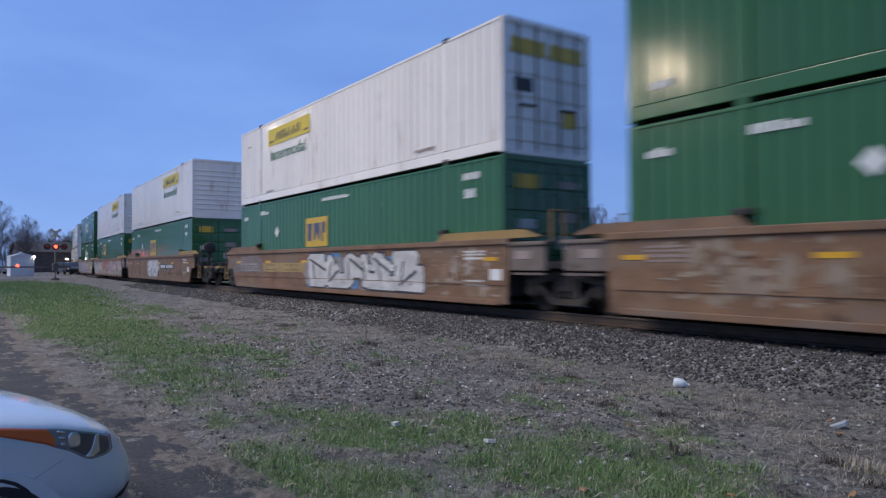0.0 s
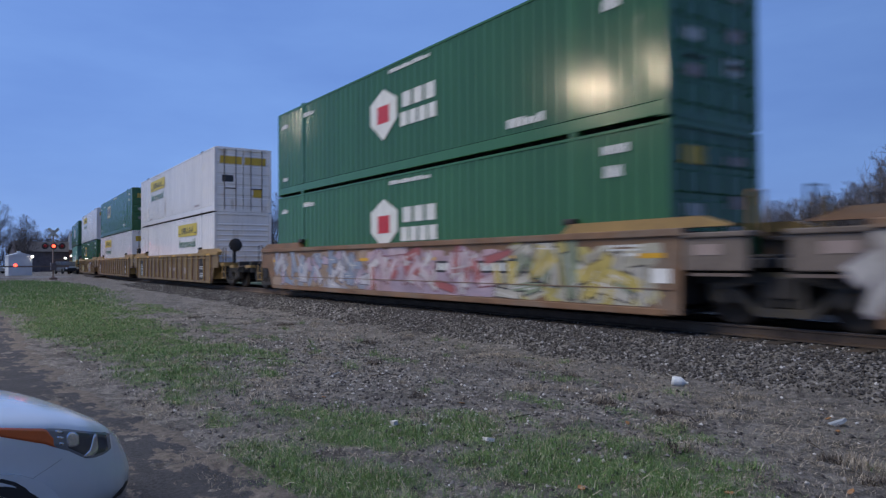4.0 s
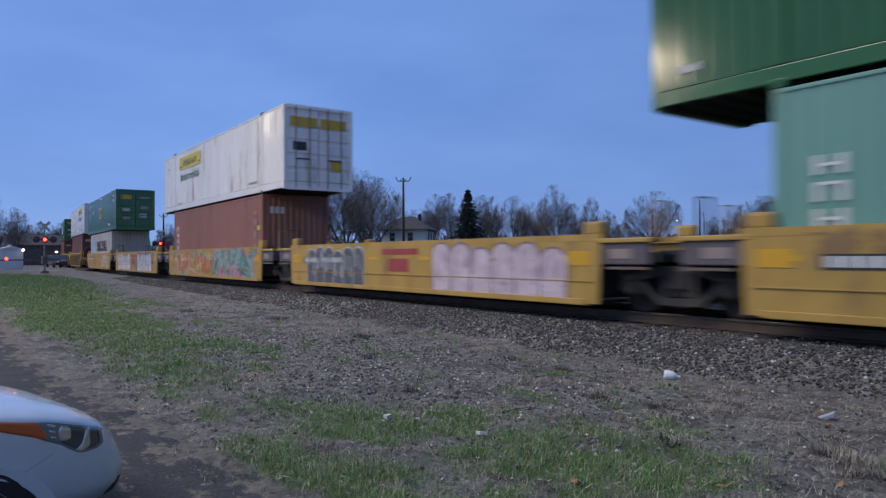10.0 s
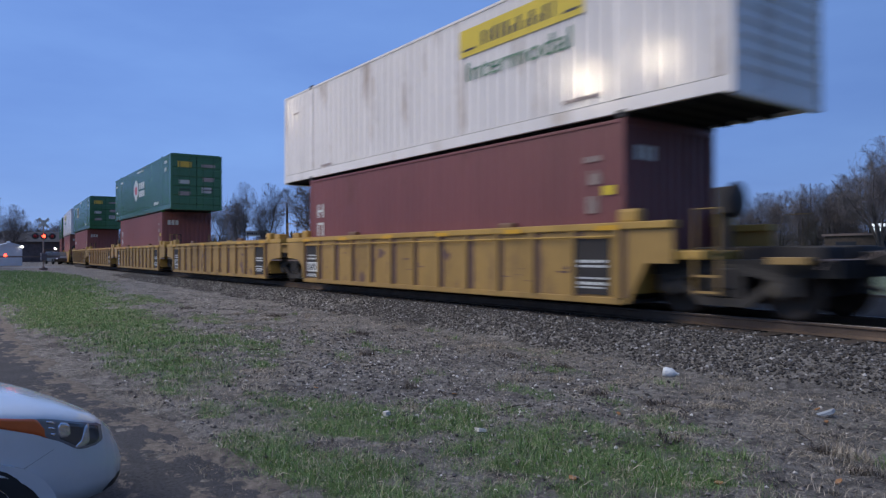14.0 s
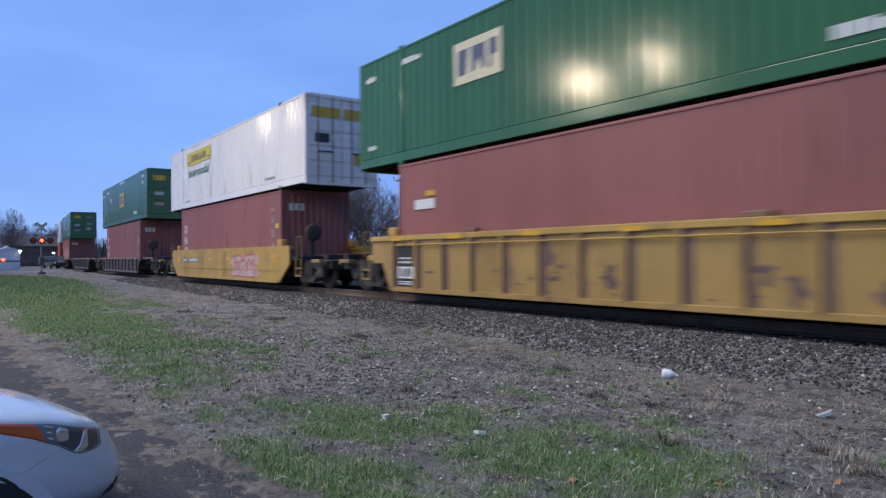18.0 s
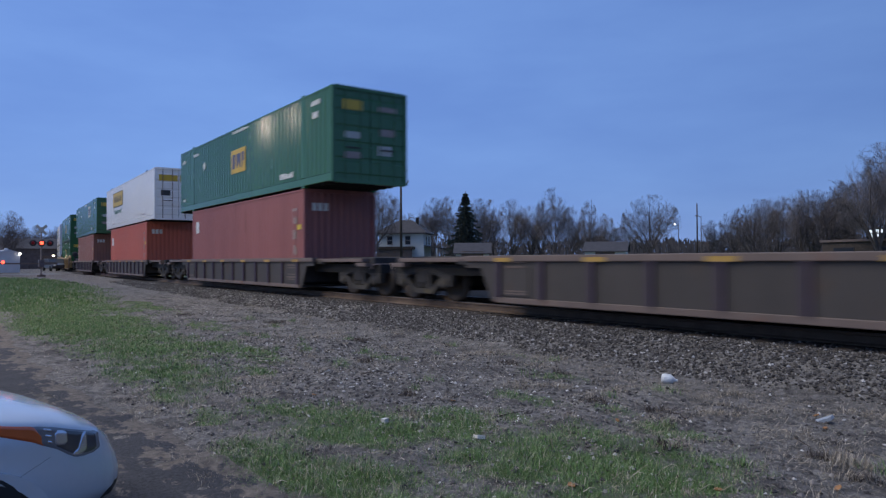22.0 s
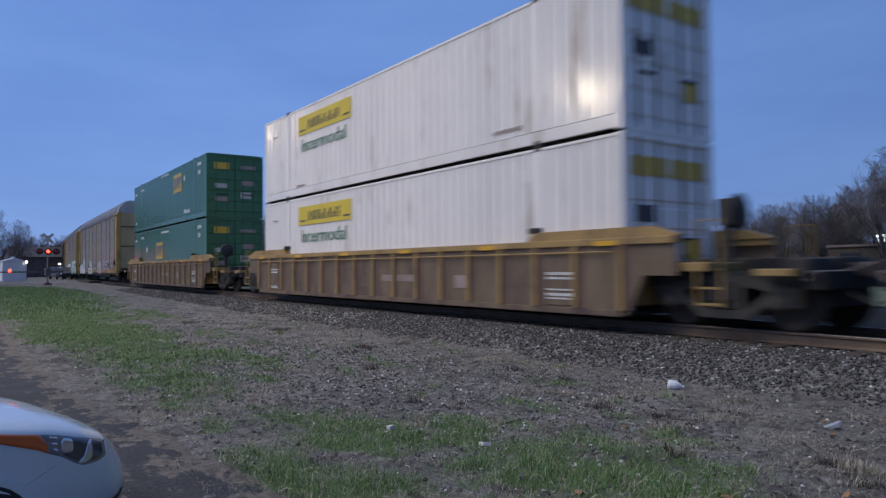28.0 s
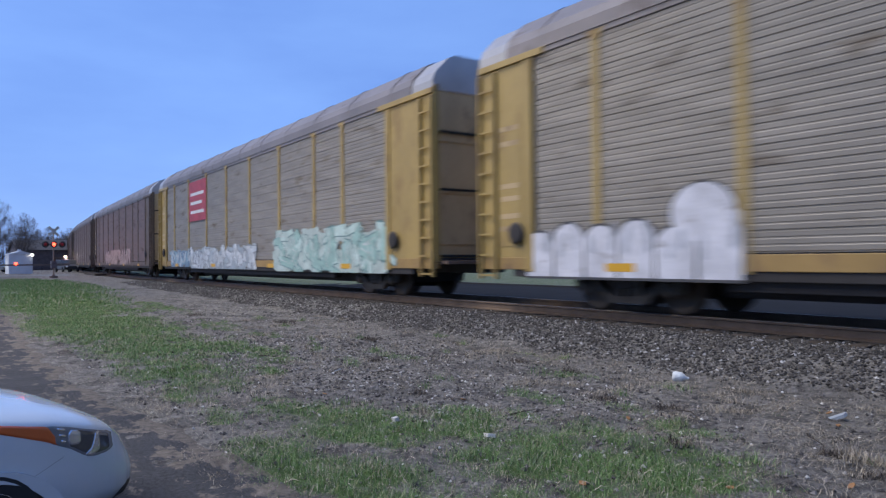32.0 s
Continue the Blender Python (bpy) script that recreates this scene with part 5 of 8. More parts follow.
def auto_rack(label, skin="rackgrey", trim="rackyellow"):
    """A tall enclosed car carrier with screened sides and a hipped roof."""
    ob = thing("auto_rack_car", label, "railway car", "car carriers of the freight train")
    hx, hy = 13.5, 1.46
    part("underframe", once("rk_u", lambda: boxes((-hx - 0.2, hx + 0.2, -0.4, 0.4, 0.62, 0.98), (-8.6, 8.6, -0.45, 0.45, 0.30, 0.62), (-7.9, 7.9, -1.3, -1.1, 0.45, 0.68), (-7.9, 7.9, 1.1, 1.3, 0.3, 0.68), (-hx, hx, -1.40, 1.40, 0.86, 0.98), *[(x - 0.1, x + 0.1, -1.38, 1.38, 0.68, 0.87) for x in np.arange(-11, 11.5, 2.2)])), M["dark"], ob)
    for z in (1.0, 2.55, 3.9):
        part("deck", once(("rk_deck", z), lambda: boxes((-hx, hx, -1.38, 1.38, z, z + 0.06))), M["under"], ob)
    # roof: a hipped section drawn along x, with low seams
    arch = [(-1.50, 4.92), (-1.50, 5.14), (-1.42, 5.32), (-1.04, 5.70), (-0.85, 5.79), (0.85, 5.79), (1.04, 5.70), (1.42, 5.32), (1.50, 5.14), (1.50, 4.92), (1.44, 4.92), (1.34, 5.30), (0.0, 5.74), (-1.34, 5.30), (-1.44, 4.92)]
    part("roof", once("rk_roof", lambda: prism(arch, -hx + 0.9, hx - 0.9, "x")), M["rackroof"], ob)
    for i in range(11):
        x = -hx + 1.9 + i * 2.32
        part("roof_seam", once("rk_seam", lambda: prism([(a * 1.004, b + 0.016) for a, b in arch[:10]] + [(a, b) for a, b in arch[9::-1]], -0.03, 0.03, "x")), M["rackroof"], ob, at=Matrix.Translation((x, 0, 0)))
    for e in (-1, 1):
        part("roof_cap", once(("rk_cap", e), lambda: prism([(a * 0.985, b - 0.03) for a, b in arch[:10]], *span(e * (hx - 0.9), e * (hx - 0.02)), "x")), M["racksilver"], ob)
    spans = [-11.9, -10.3, -7.6, -4.65, -1.83, 1.0, 3.98, 6.85, 8.8, 11.3]
    for s in (-1, 1):
        part("bottom_sill", once((trim, "rk_sill", s), lambda: boxes((-hx, hx, *span(s * (hy - 0.12), s * (hy + 0.01)), 0.74, 0.98), bevel=0.012)), M["ochre" if trim == "rackyellow" else trim], ob)
        part("sill_lip", once(("rk_lip", s), lambda: boxes((-hx + 1.0, hx - 1.0, *span(s * (hy - 0.14), s * (hy - 0.02)), 0.60, 0.74), bevel=0.01)), M["dark"], ob)
        part("top_rail", once(("rk_top", s), lambda: boxes((-hx, hx, *span(s * (hy - 0.08), s * (hy + 0.015)), 4.82, 4.95), bevel=0.012)), M["rackroof"], ob)
        for a, b in zip(spans[:-1], spans[1:]):
            w = round(b - a - 0.16, 3)

            def screen(w=w):
                """One folded sheet: ribbed panels with a deeper joint after every third rib."""
                edge = [(s * (hy - 0.06), 1.0)]
                for i in range(39):
                    z = 1.0 + i * 0.098
                    deep = 0.030 if i % 3 == 0 else 0.022
                    edge += [(s * (hy - deep), z), (s * (hy - deep), z + 0.016), (s * (hy - 0.016), z + 0.026), (s * (hy - 0.016), z + 0.088)]
                return prism(edge + [(s * (hy - 0.06), 4.822)], -w / 2, w / 2, "x")
            part("side_screen", once(("rk_pan", s, w, skin), screen), M[skin], ob, at=Matrix.Translation(((a + b) / 2, 0, 0)))
        for x in spans[1:-1]:
            post = part("side_post", once((trim, "rk_post", s), lambda: boxes((-0.08, 0.08, *span(s * (hy - 0.06), s * (hy + 0.016)), 0.70, 4.86), bevel=0.008)), M[trim], ob, at=Matrix.Translation((x, 0, 0)))
            part("post_head", once((trim, "rk_head", s), lambda: prism([(-0.08, 4.72), (0.08, 4.72), (0.2, 4.90), (-0.2, 4.90)], *span(s * (hy - 0.02), s * (hy + 0.02)))), M[trim], post)
        for e, xe in ((-1, 11.9), (1, 11.3)):
            pan = part("end_panel", once((trim, "rk_endp", s, e), lambda: boxes((*span(e * xe, e * (hx - 0.1)), *span(s * (hy - 0.06), s * hy), 0.95, 4.86))), M[trim], ob)
            part("corner_post", once((trim, "rk_cpost", s, e), lambda: boxes((*span(e * xe, e * (xe + 0.2)), *span(s * hy, s * (hy + 0.04)), 0.7, 4.95), bevel=0.012)), M[trim], pan)
            part("eave_bracket", once((trim, "rk_eave", s, e), lambda: boxes((*span(e * (xe - 0.35), e * hx), *span(s * hy, s * (hy + 0.06)), 4.80, 4.93), bevel=0.012)), M[trim], pan)
            part("ladder", once((trim, "rk_lad", s, e), lambda: boxes(*[(*span(e * (hx - 0.5), e * (hx - 0.06)), *span(s * (hy + 0.05), s * (hy + 0.08)), z, z + 0.04) for z in np.arange(0.6, 4.7, 0.42)],
                                                                 *[(*span(e * x0, e * (x0 + 0.05)), *span(s * hy, s * (hy + 0.09)), 0.55, 4.75) for x0 in (hx - 0.55, hx - 0.06)])), M[trim], ob)
            part("hand_brake", once(("rk_brake", s, e), lambda: lathe([(0.05, s * (hy + 0.02)), (0.20, s * (hy + 0.05)), (0.22, s * (hy + 0.09)), (0.16, s * (hy + 0.10))], "y", 16)), M["dark"], pan, at=Matrix.Translation((e * (xe + 0.42), 0, 1.45)))
    for e in (-1, 1):
        for s in (-1, 1):
            door = part("end_door", once(("rk_door", s, e), lambda: boxes((*span(e * (hx - 0.12), e * (hx - 0.05)), *span(s * 0.05, s * 1.36), 0.98, 4.95))), M["rackend"], ob)
            for z in (1.3, 2.5, 3.7):
                part("door_rib", once(("rk_dbar", s, e, z), lambda: boxes((*span(e * (hx - 0.05), e * (hx - 0.015)), *span(s * 0.1, s * 1.3), z, z + 0.05))), M["rackend"], door)
            part("edge_post", once((trim, "rk_epost", s, e), lambda: boxes((*span(e * (hx - 0.1), e * (hx + 0.03)), *span(s * 1.33, s * 1.47), 0.9, 5.0), bevel=0.015)), M[trim], ob)
        part("door_seam", once(("rk_dseam", e), lambda: boxes((*span(e * (hx - 0.1), e * (hx + 0.0)), -0.07, 0.07, 0.95, 5.7), bevel=0.01)), M["purple"], ob)
        part("end_step", once(("rk_estep", e), lambda: boxes((*span(e * (hx - 0.1), e * (hx + 0.25)), -1.3, 1.3, 0.84, 0.92), bevel=0.01)), M["greychord"], ob)
        part("coupler", once(("rk_c", e), lambda: boxes((*span(e * hx, e * 14.3), -0.15, 0.15, 0.72, 0.95), bevel=0.03)), M["dark"], ob)
        truck(ob, e * 10.0)
    return ob


# ---- the train: metres from the viewer's abeam at 0 s, car style, long well, trucks (front, rear), ends, lower box, upper box ----
BROWN_L = "brown deep-sided well car with graffiti and yellow reflectors"
OCHRE_L = "rusty yellow ribbed well car with a dark frame"
YEL_L = "yellow smooth-sided well car with sprayed graffiti"
RIB_L = "dull yellow ribbed well car with dark data panels"
GREY_L = "low grey-brown ribbed well car with rusty top edge"
ONE_L = "weathered brown well car with yellow ribs"
UNITS = [
    (0.46, "brown", True, 1, 1, J53, J53, "G", "Gw", BROWN_L),
    (-18.94, "brown", True, 0, 1, J53, C53, "Gl", "Wd", BROWN_L),
    (-42.48, "brown", True, 1, 1, C53, J53, "Gl", "Wf", BROWN_L),
    (-62.03, "brown", True, 0, 1, J53, J53, "Ga", "Wf", BROWN_L),
    (-81.55, "brown", True, 0, 1, J53, C53, "H", "H", BROWN_L),
    (-105.18, "ochre", True, 1, 1, C53, J53, "Wf", "Wd", OCHRE_L),
    (-124.57, "ochre", True, 0, 1, J53, J53, "Wd", "Gp", OCHRE_L),
    (-144.08, "ochre", True, 0, 1, J53, C53, "Ga", "Wd", OCHRE_L),
    (-165.76, "yellow", False, 1, 1, C40, J40, "mint", "H", YEL_L),
    (-181.26, "yellow", False, 0, 1, J40, J40, None, None, "empty yellow smooth-sided well car with sprayed graffiti"),
    (-196.76, "yellow", False, 0, 1, J40, J40, "brick", "Wd", YEL_L),
    (-212.32, "yellow", False, 0, 1, J40, J40, None, None, "empty yellow smooth-sided well car with sprayed graffiti"),
    (-227.88, "yellow", False, 0, 1, J40, C40, "grey", "G", YEL_L),
    (-247.37, "ribyellow", False, 1, 1, C40, J40, "maroon", "Wf", RIB_L),
    (-262.84, "ribyellow", False, 0, 1, J40, J40, None, None, "empty dull yellow ribbed well car"),
    (-278.31, "ribyellow", False, 0, 1, J40, J40, "three", "H", RIB_L),
    (-293.68, "ribyellow", False, 0, 1, J40, J40, None, None, "empty dull yellow ribbed well car"),
    (-309.06, "ribyellow", False, 0, 1, J40, C40, "leaf", "Gp", RIB_L),
    (-328.68, "yellow", False, 1, 1, 9.87, 10.87, "three", "Wd", "clean yellow smooth-sided well car with a red tag"),
    (-350.43, "greycar", False, 1, 1, 10.85, 10.85, "three", "G", GREY_L),
    (-372.18, "greycar", False, 1, 1, 10.85, 10.85, None, None, "empty low grey-brown ribbed well car"),
    (-393.94, "greycar", False, 1, 1, 10.85, 10.85, "plain", "G", GREY_L),
    (-415.62, "greycar", False, 1, 1, 10.85, 10.80, "orange", "Wb", GREY_L),
    (-437.21, "greycar", False, 1, 1, 10.80, 11.0, "brick", "Gw", GREY_L),
    (-461.00, "ochre_single", True, 1, 1, 11.6, 11.57, "G", "G", ONE_L),
    (-484.15, "ochre_single", True, 1, 1, 11.57, 11.66, "Wd", "Wd", ONE_L),
    (-507.47, "ochre_single", True, 1, 1, 11.66, 11.7, "Gl", "Gy", ONE_L),
]
RACKS = [-533.55, -562.22, -591.2, -620.0, -648.8]
CARS = []
for s, style, long, ft, rt, fe, re_, lower, upper, label in UNITS:
    half = 9.75 if long else (9.3 if fe > 10.5 else 7.75)
    car = well_car(style, long, ft, rt, fe, re_, half, label, s == -350.43)
    CARS.append(car)
    KEYED.append((car, s, half, Matrix.Identity(4)))
    if lower:
        load(lower, s, half, 0.358)
        load(upper, s, half, 0.358 + (2.591 if lower == "grey" else 2.896) + 0.004)
RACK_CARS = []
for i, s in enumerate(RACKS):
    car = auto_rack("tall car carrier with grey screens and yellow posts") if i < 2 else auto_rack("tall car carrier with rusty brown-red screens", "rackbrown", "racktrim")
    RACK_CARS.append(car)
    KEYED.append((car, s, 10.0, Matrix.Identity(4)))
# ---- grass: tufts by patches (middle x, y, reach in x, y, thickness) ----
PATCHES = [(-10.2, -8.0, 1.7, 0.62, 1.0), (-14.0, -7.6, 3.4, 1.0, 1.3), (-19.5, -7.7, 6, 1.3, 1.4), (-29, -7.4, 9, 1.9, 1.4), (-44, -7.0, 14, 2.6, 1.4),
           (-11.6, -6.45, 1.7, 0.34, 0.95), (-9.3, -6.9, 0.5, 0.2, 0.8), (-8.2, -8.35, 0.7, 0.24, 0.8), (-6.9, -8.3, 0.5, 0.2, 0.7),
           (-6.2, -7.62, 1.0, 0.42, 1.0), (-5.5, -7.2, 1.0, 0.52, 1.0), (-4.9, -8.35, 0.9, 0.36, 1.0), (-4.2, -8.1, 0.7, 0.42, 1.0), (-4.95, -6.55, 0.95, 0.5, 1.0), (-4.3, -6.9, 0.9, 0.5, 0.9),
           (-4.3, -6.0, 0.9, 0.4, 0.85), (-3.5, -6.5, 0.9, 0.5, 0.9), (-3.3, -5.75, 0.6, 0.28, 0.75), (-2.7, -6.3, 0.8, 0.4, 0.7), (-2.2, -7.2, 0.9, 0.5, 0.8), (-3.0, -7.3, 0.8, 0.4, 0.8),
           (-7.8, -3.0, 0.7, 0.25, 0.45), (-3.8, -5.2, 0.5, 0.2, 0.7), (-5.6, -5.2, 0.6, 0.2, 0.6), (-4.7, -4.9, 0.4, 0.2, 0.55), (-9.2, -4.9, 0.6, 0.22, 0.55), (-16.0, -5.6, 1.6, 0.3, 0.6), (-6.5, -3.9, 0.5, 0.2, 0.5), (-23.0, -5.2, 2.5, 0.4, 0.6), (-13.5, -5.4, 0.8, 0.2, 0.5)]


def greenness(x, y):
    g = 0.0
    for cx, cy, rx, ry, k in PATCHES:
        d = ((x - cx) / rx) ** 2 + ((y - cy) / ry) ** 2
        if d < 2.2:
            g = max(g, k * (1.0 - d / 2.2))
    return 0.95 * g + (0.25 + 0.6 * g) * (0.75 * smooth_noise(x, y, 0.11) + 0.8 * smooth_noise(x, y, 0.37) + 0.6 * smooth_noise(x, y, 1.1)) - 0.21


build_ground()


# ---- track ----
def strip_along(x0, x1, step, section):
    """A section of (offset, z) drawn along the track's line between x0 and x1."""
    vs, fs, n = [], [], len(section)
    k, s = 0, x0
    while s <= x1 + 1e-6:
        a, b = line(s - 0.5), line(s + 0.5)
        d = (b - a).normalized()
        c = line(s)
        vs += [(c.x - d.y * o, c.y + d.x * o, z) for o, z in section]
        if k:
            fs += [((k - 1) * n + i, (k - 1) * n + (i + 1) % n, k * n + (i + 1) % n, k * n + i) for i in range(n)]
        k, s = k + 1, s + step
    fs += [tuple(range(n)), tuple((k - 1) * n + i for i in range(n))]
    return mesh("strip", vs, fs)


track = thing("railway_track", "single railway track of rusty rails on dark timber ties", "railway track", kind="structure")
for o in (-0.753, 0.753):
    prof = [(o - 0.07, -0.172), (o + 0.07, -0.172), (o + 0.07, -0.158), (o + 0.012, -0.135), (o + 0.012, -0.045), (o + 0.036, -0.035), (o + 0.036, -0.008), (o - 0.036, -0.008), (o - 0.036, -0.035), (o - 0.012, -0.045), (o - 0.012, -0.135), (o - 0.07, -0.158)]
    r = part("rail", strip_along(-420, 360, 6.0, prof), M["rail"], track, "brown rusty steel rail")
    part("rail_head", strip_along(-420, 360, 6.0, [(o - 0.03, -0.009), (o + 0.03, -0.009), (o + 0.026, 0.0), (o - 0.026, 0.0)]), M["railhead"], r, "polished running surface")
tie_mesh = boxes((-0.115, 0.115, -1.3, 1.3, -0.36, -0.175), bevel=0.012)
for i in range(140):
    s = 6.0 - i * 0.53
    c, d = line(s), (line(s + 0.3) - line(s - 0.3)).normalized()
    part("tie", tie_mesh, M["tie"], track, at=Matrix.Translation((c.x, c.y, random.uniform(-0.006, 0.006))) @ Matrix.Rotation(math.atan2(d.y, d.x) + random.uniform(-0.02, 0.02), 4, "Z"))


def island_material(name, ramp, rough=0.9, spec=0.25):
    """A colour drawn for each loose piece."""
    m = bpy.data.materials.new(name)
    m.use_nodes = True
    n, l = m.node_tree.nodes, m.node_tree.links
    b = n["Principled BSDF"]
    b.inputs["Roughness"].default_value, b.inputs["Specular IOR Level"].default_value = rough, spec
    g, cr = n.new("ShaderNodeNewGeometry"), n.new("ShaderNodeValToRGB")
    el = cr.color_ramp.elements
    while len(el) < len(ramp):
        el.new(0.5)
    for e, (p, c) in zip(el, ramp):
        e.position, e.color = p, (*c, 1)
    l.new(g.outputs["Random Per Island"], cr.inputs["Fac"])
    l.new(cr.outputs["Color"], b.inputs["Base Color"])
    return m


def loose(name, verts, faces, material, label, category):
    me = bpy.data.meshes.new(name)
    me.from_pydata(verts, [], faces)
    me.materials.append(material)
    return tagged(new(name, me), label, category, kind="stuff")


OCTA = ((0, 2, 4), (2, 1, 4), (1, 3, 4), (3, 0, 4), (2, 0, 5), (1, 2, 5), (3, 1, 5), (0, 3, 5))


def scatter_stones(count, x0, x1, y0, y1, lo, hi, keep, rnd, vs, fs, follow=False):
    for _ in range(count):
        x, y = rnd.uniform(x0, x1), rnd.uniform(y0, y1)
        if not keep(x, y):
            continue
        yy = y + (bank_y(x) if follow else 0.0)
        z = ground_z(x, yy)
        r = lo + (hi - lo) * rnd.random() ** 2
        a = rnd.uniform(0, 6.28)
        ca, sa = math.cos(a), math.sin(a)
        k = len(vs)
        sx, sy, sz = r * rnd.uniform(0.7, 1.25), r * rnd.uniform(0.6, 1.0), r * rnd.uniform(0.5, 0.9)
        tilt = rnd.uniform(-0.5, 0.5)
        for px, py, pz in ((sx, 0, tilt * sx * 0.6), (-sx, 0.2 * sy, -tilt * sx * 0.6), (0.1 * sx, sy, 0.2 * sz), (-0.15 * sx, -sy, -0.1 * sz), (0.2 * sx, 0.1 * sy, sz), (0, 0, -sz)):
            vs.append((x + ca * px - sa * py, yy + sa * px + ca * py, z + 0.25 * r + pz))
        fs += [tuple(k + i for i in f) for f in OCTA]


rnd = random.Random(7)
vs, fs = [], []
shoulder = lambda x, y: y > -2.62 - 0.35 * smooth_noise(x, 2.0, 0.8) + max(0.0, rnd.gauss(0, 0.12))
scatter_stones(36000, -15, 4.5, -2.95, -0.85, 0.013, 0.036, shoulder, rnd, vs, fs)
scatter_stones(17000, -46, -15, -2.75, -0.85, 0.018, 0.045, shoulder, rnd, vs, fs, True)
scatter_stones(5000, -20, 4.5, -0.7, 2.6, 0.028, 0.06, lambda x, y: True, rnd, vs, fs, True)
loose("track_ballast", vs, fs, island_material("crushed_stone", [(0.0, (0.034, 0.032, 0.031)), (0.5, (0.078, 0.071, 0.066)), (0.84, (0.14, 0.13, 0.122)), (0.95, (0.25, 0.24, 0.23)), (1.0, (0.48, 0.465, 0.45))]), "grey crushed stone ballast along the rails", "ballast")
vs, fs = [], []
bare = lambda x, y: rnd.random() < 0.2 + 1.3 * max(0.0, 1 - ((x + 8.5) / 6.0) ** 2 - ((y + 5.6) / 2.2) ** 2)
scatter_stones(46000, -24, 2, -8.9, -2.5, 0.007, 0.028, bare, rnd, vs, fs)
loose("verge_gravel", vs, fs, island_material("verge_pebbles", [(0.0, (0.050, 0.046, 0.046)), (0.5, (0.135, 0.122, 0.117)), (0.80, (0.26, 0.24, 0.225)), (0.92, (0.42, 0.40, 0.37)), (1.0, (0.68, 0.66, 0.63))]), "scattered small brown and grey gravel on the verge", "gravel")

def lot_edge(x):
    e = -8.52 - 0.135 * min(6.0, max(0.0, -x - 4.4)) - 0.6 * min(1.0, max(0.0, x + 4.4) / 1.2)
    return e + 0.22 * smooth_noise(x, 1.0, 0.9) + 0.10 * smooth_noise(x, 8.0, 0.3)


vs, fs = [], []
bumpy = lambda x, y: rnd.random() < 0.10 + 1.1 * max(0.0, smooth_noise(x + 50, y, 0.6)) + 0.5 * max(0.0, smooth_noise(x, y + 60, 1.9))
scatter_stones(9000, -20, 1, -8.7, -2.6, 0.008, 0.032, bumpy, rnd, vs, fs)
loose("soil_clods", vs, fs, island_material("dark_soil_clod", [(0.0, (0.045, 0.042, 0.042)), (0.6, (0.11, 0.102, 0.098)), (1.0, (0.24, 0.226, 0.21))]), "dark crumbled soil clods on the verge", "soil")

def blades(count, x0, x1, y0, y1, chance, tall, wide, rnd, lean0=0.1, lean1=0.75):
    vs, fs = [], []
    for _ in range(count):
        x, y = rnd.uniform(x0, x1), rnd.uniform(y0, y1)
        c = chance(x, y)
        if c < rnd.random():
            continue
        z = ground_z(x, y) - 0.004
        h = tall * rnd.uniform(0.45, 1.1) * (0.6 + 0.5 * min(c, 1.0))
        a, lean = rnd.uniform(0, 6.28), rnd.uniform(lean0, lean1)
        dx, dy = math.cos(a) * h * lean, math.sin(a) * h * lean
        wx, wy = -math.sin(a) * wide * 0.5, math.cos(a) * wide * 0.5
        k = len(vs)
        vs += [(x - wx, y - wy, z), (x + wx, y + wy, z), (x + dx * 0.45 - wx * 0.7, y + dy * 0.45 - wy * 0.7, z + h * max(0.12, 0.65 - 0.3 * lean)), (x + dx * 0.45 + wx * 0.7, y + dy * 0.45 + wy * 0.7, z + h * max(0.12, 0.65 - 0.3 * lean)), (x + dx, y + dy, z + h * max(0.1, 1.0 - 0.5 * lean))]
        fs += [(k, k + 1, k + 3, k + 2), (k + 2, k + 3, k + 4)]
    return vs, fs


rnd = random.Random(21)
green_m = island_material("grass_blade", [(0.0, (0.062, 0.125, 0.036)), (0.45, (0.118, 0.215, 0.062)), (0.82, (0.200, 0.300, 0.110)), (0.89, (0.34, 0.33, 0.20)), (1.0, (0.50, 0.46, 0.36))], 0.6, 0.3)
straw_m = island_material("dry_grass_blade", [(0.0, (0.13, 0.105, 0.078)), (0.4, (0.31, 0.265, 0.20)), (1.0, (0.54, 0.475, 0.38))], 0.8, 0.2)
v, f = blades(300000, -9.0, -1.0, -9.0, -3.0, greenness, 0.085, 0.0034, rnd, 0.3, 1.2)
v2, f2 = blades(230000, -26.0, -8.5, -9.4, -4.0, greenness, 0.085, 0.0065, rnd, 0.3, 1.2)
v3, f3 = blades(50000, -62.0, -25.0, -10.2, -3.8, greenness, 0.10, 0.022, rnd)
for vv, ff in ((v2, f2), (v3, f3)):
    k = len(v)
    v += vv
    f += [tuple(k + i for i in q) for q in ff]
loose("grass", v, f, green_m, "patchy green spring grass on the verge", "grass")
dry = lambda x, y: (0.16 + 0.95 * max(0.0, smooth_noise(x + 9, y, 0.55)) + 0.35 * max(0.0, smooth_noise(x, y + 5, 1.6))) * (0.75 if greenness(x, y) > 0.6 else 1.0) * (0.35 if -11 < x < -5.5 and -6.6 < y < -3.6 else 1.0)
v, f = blades(150000, -9.0, -0.8, -9.0, -2.4, dry, 0.075, 0.004, rnd, 0.5, 1.9)
v2, f2 = blades(90000, -30.0, -8.5, -9.5, -2.5, dry, 0.05, 0.008, rnd, 0.6, 1.9)
k = len(v)
v += v2
f += [tuple(k + i for i in q) for q in f2]
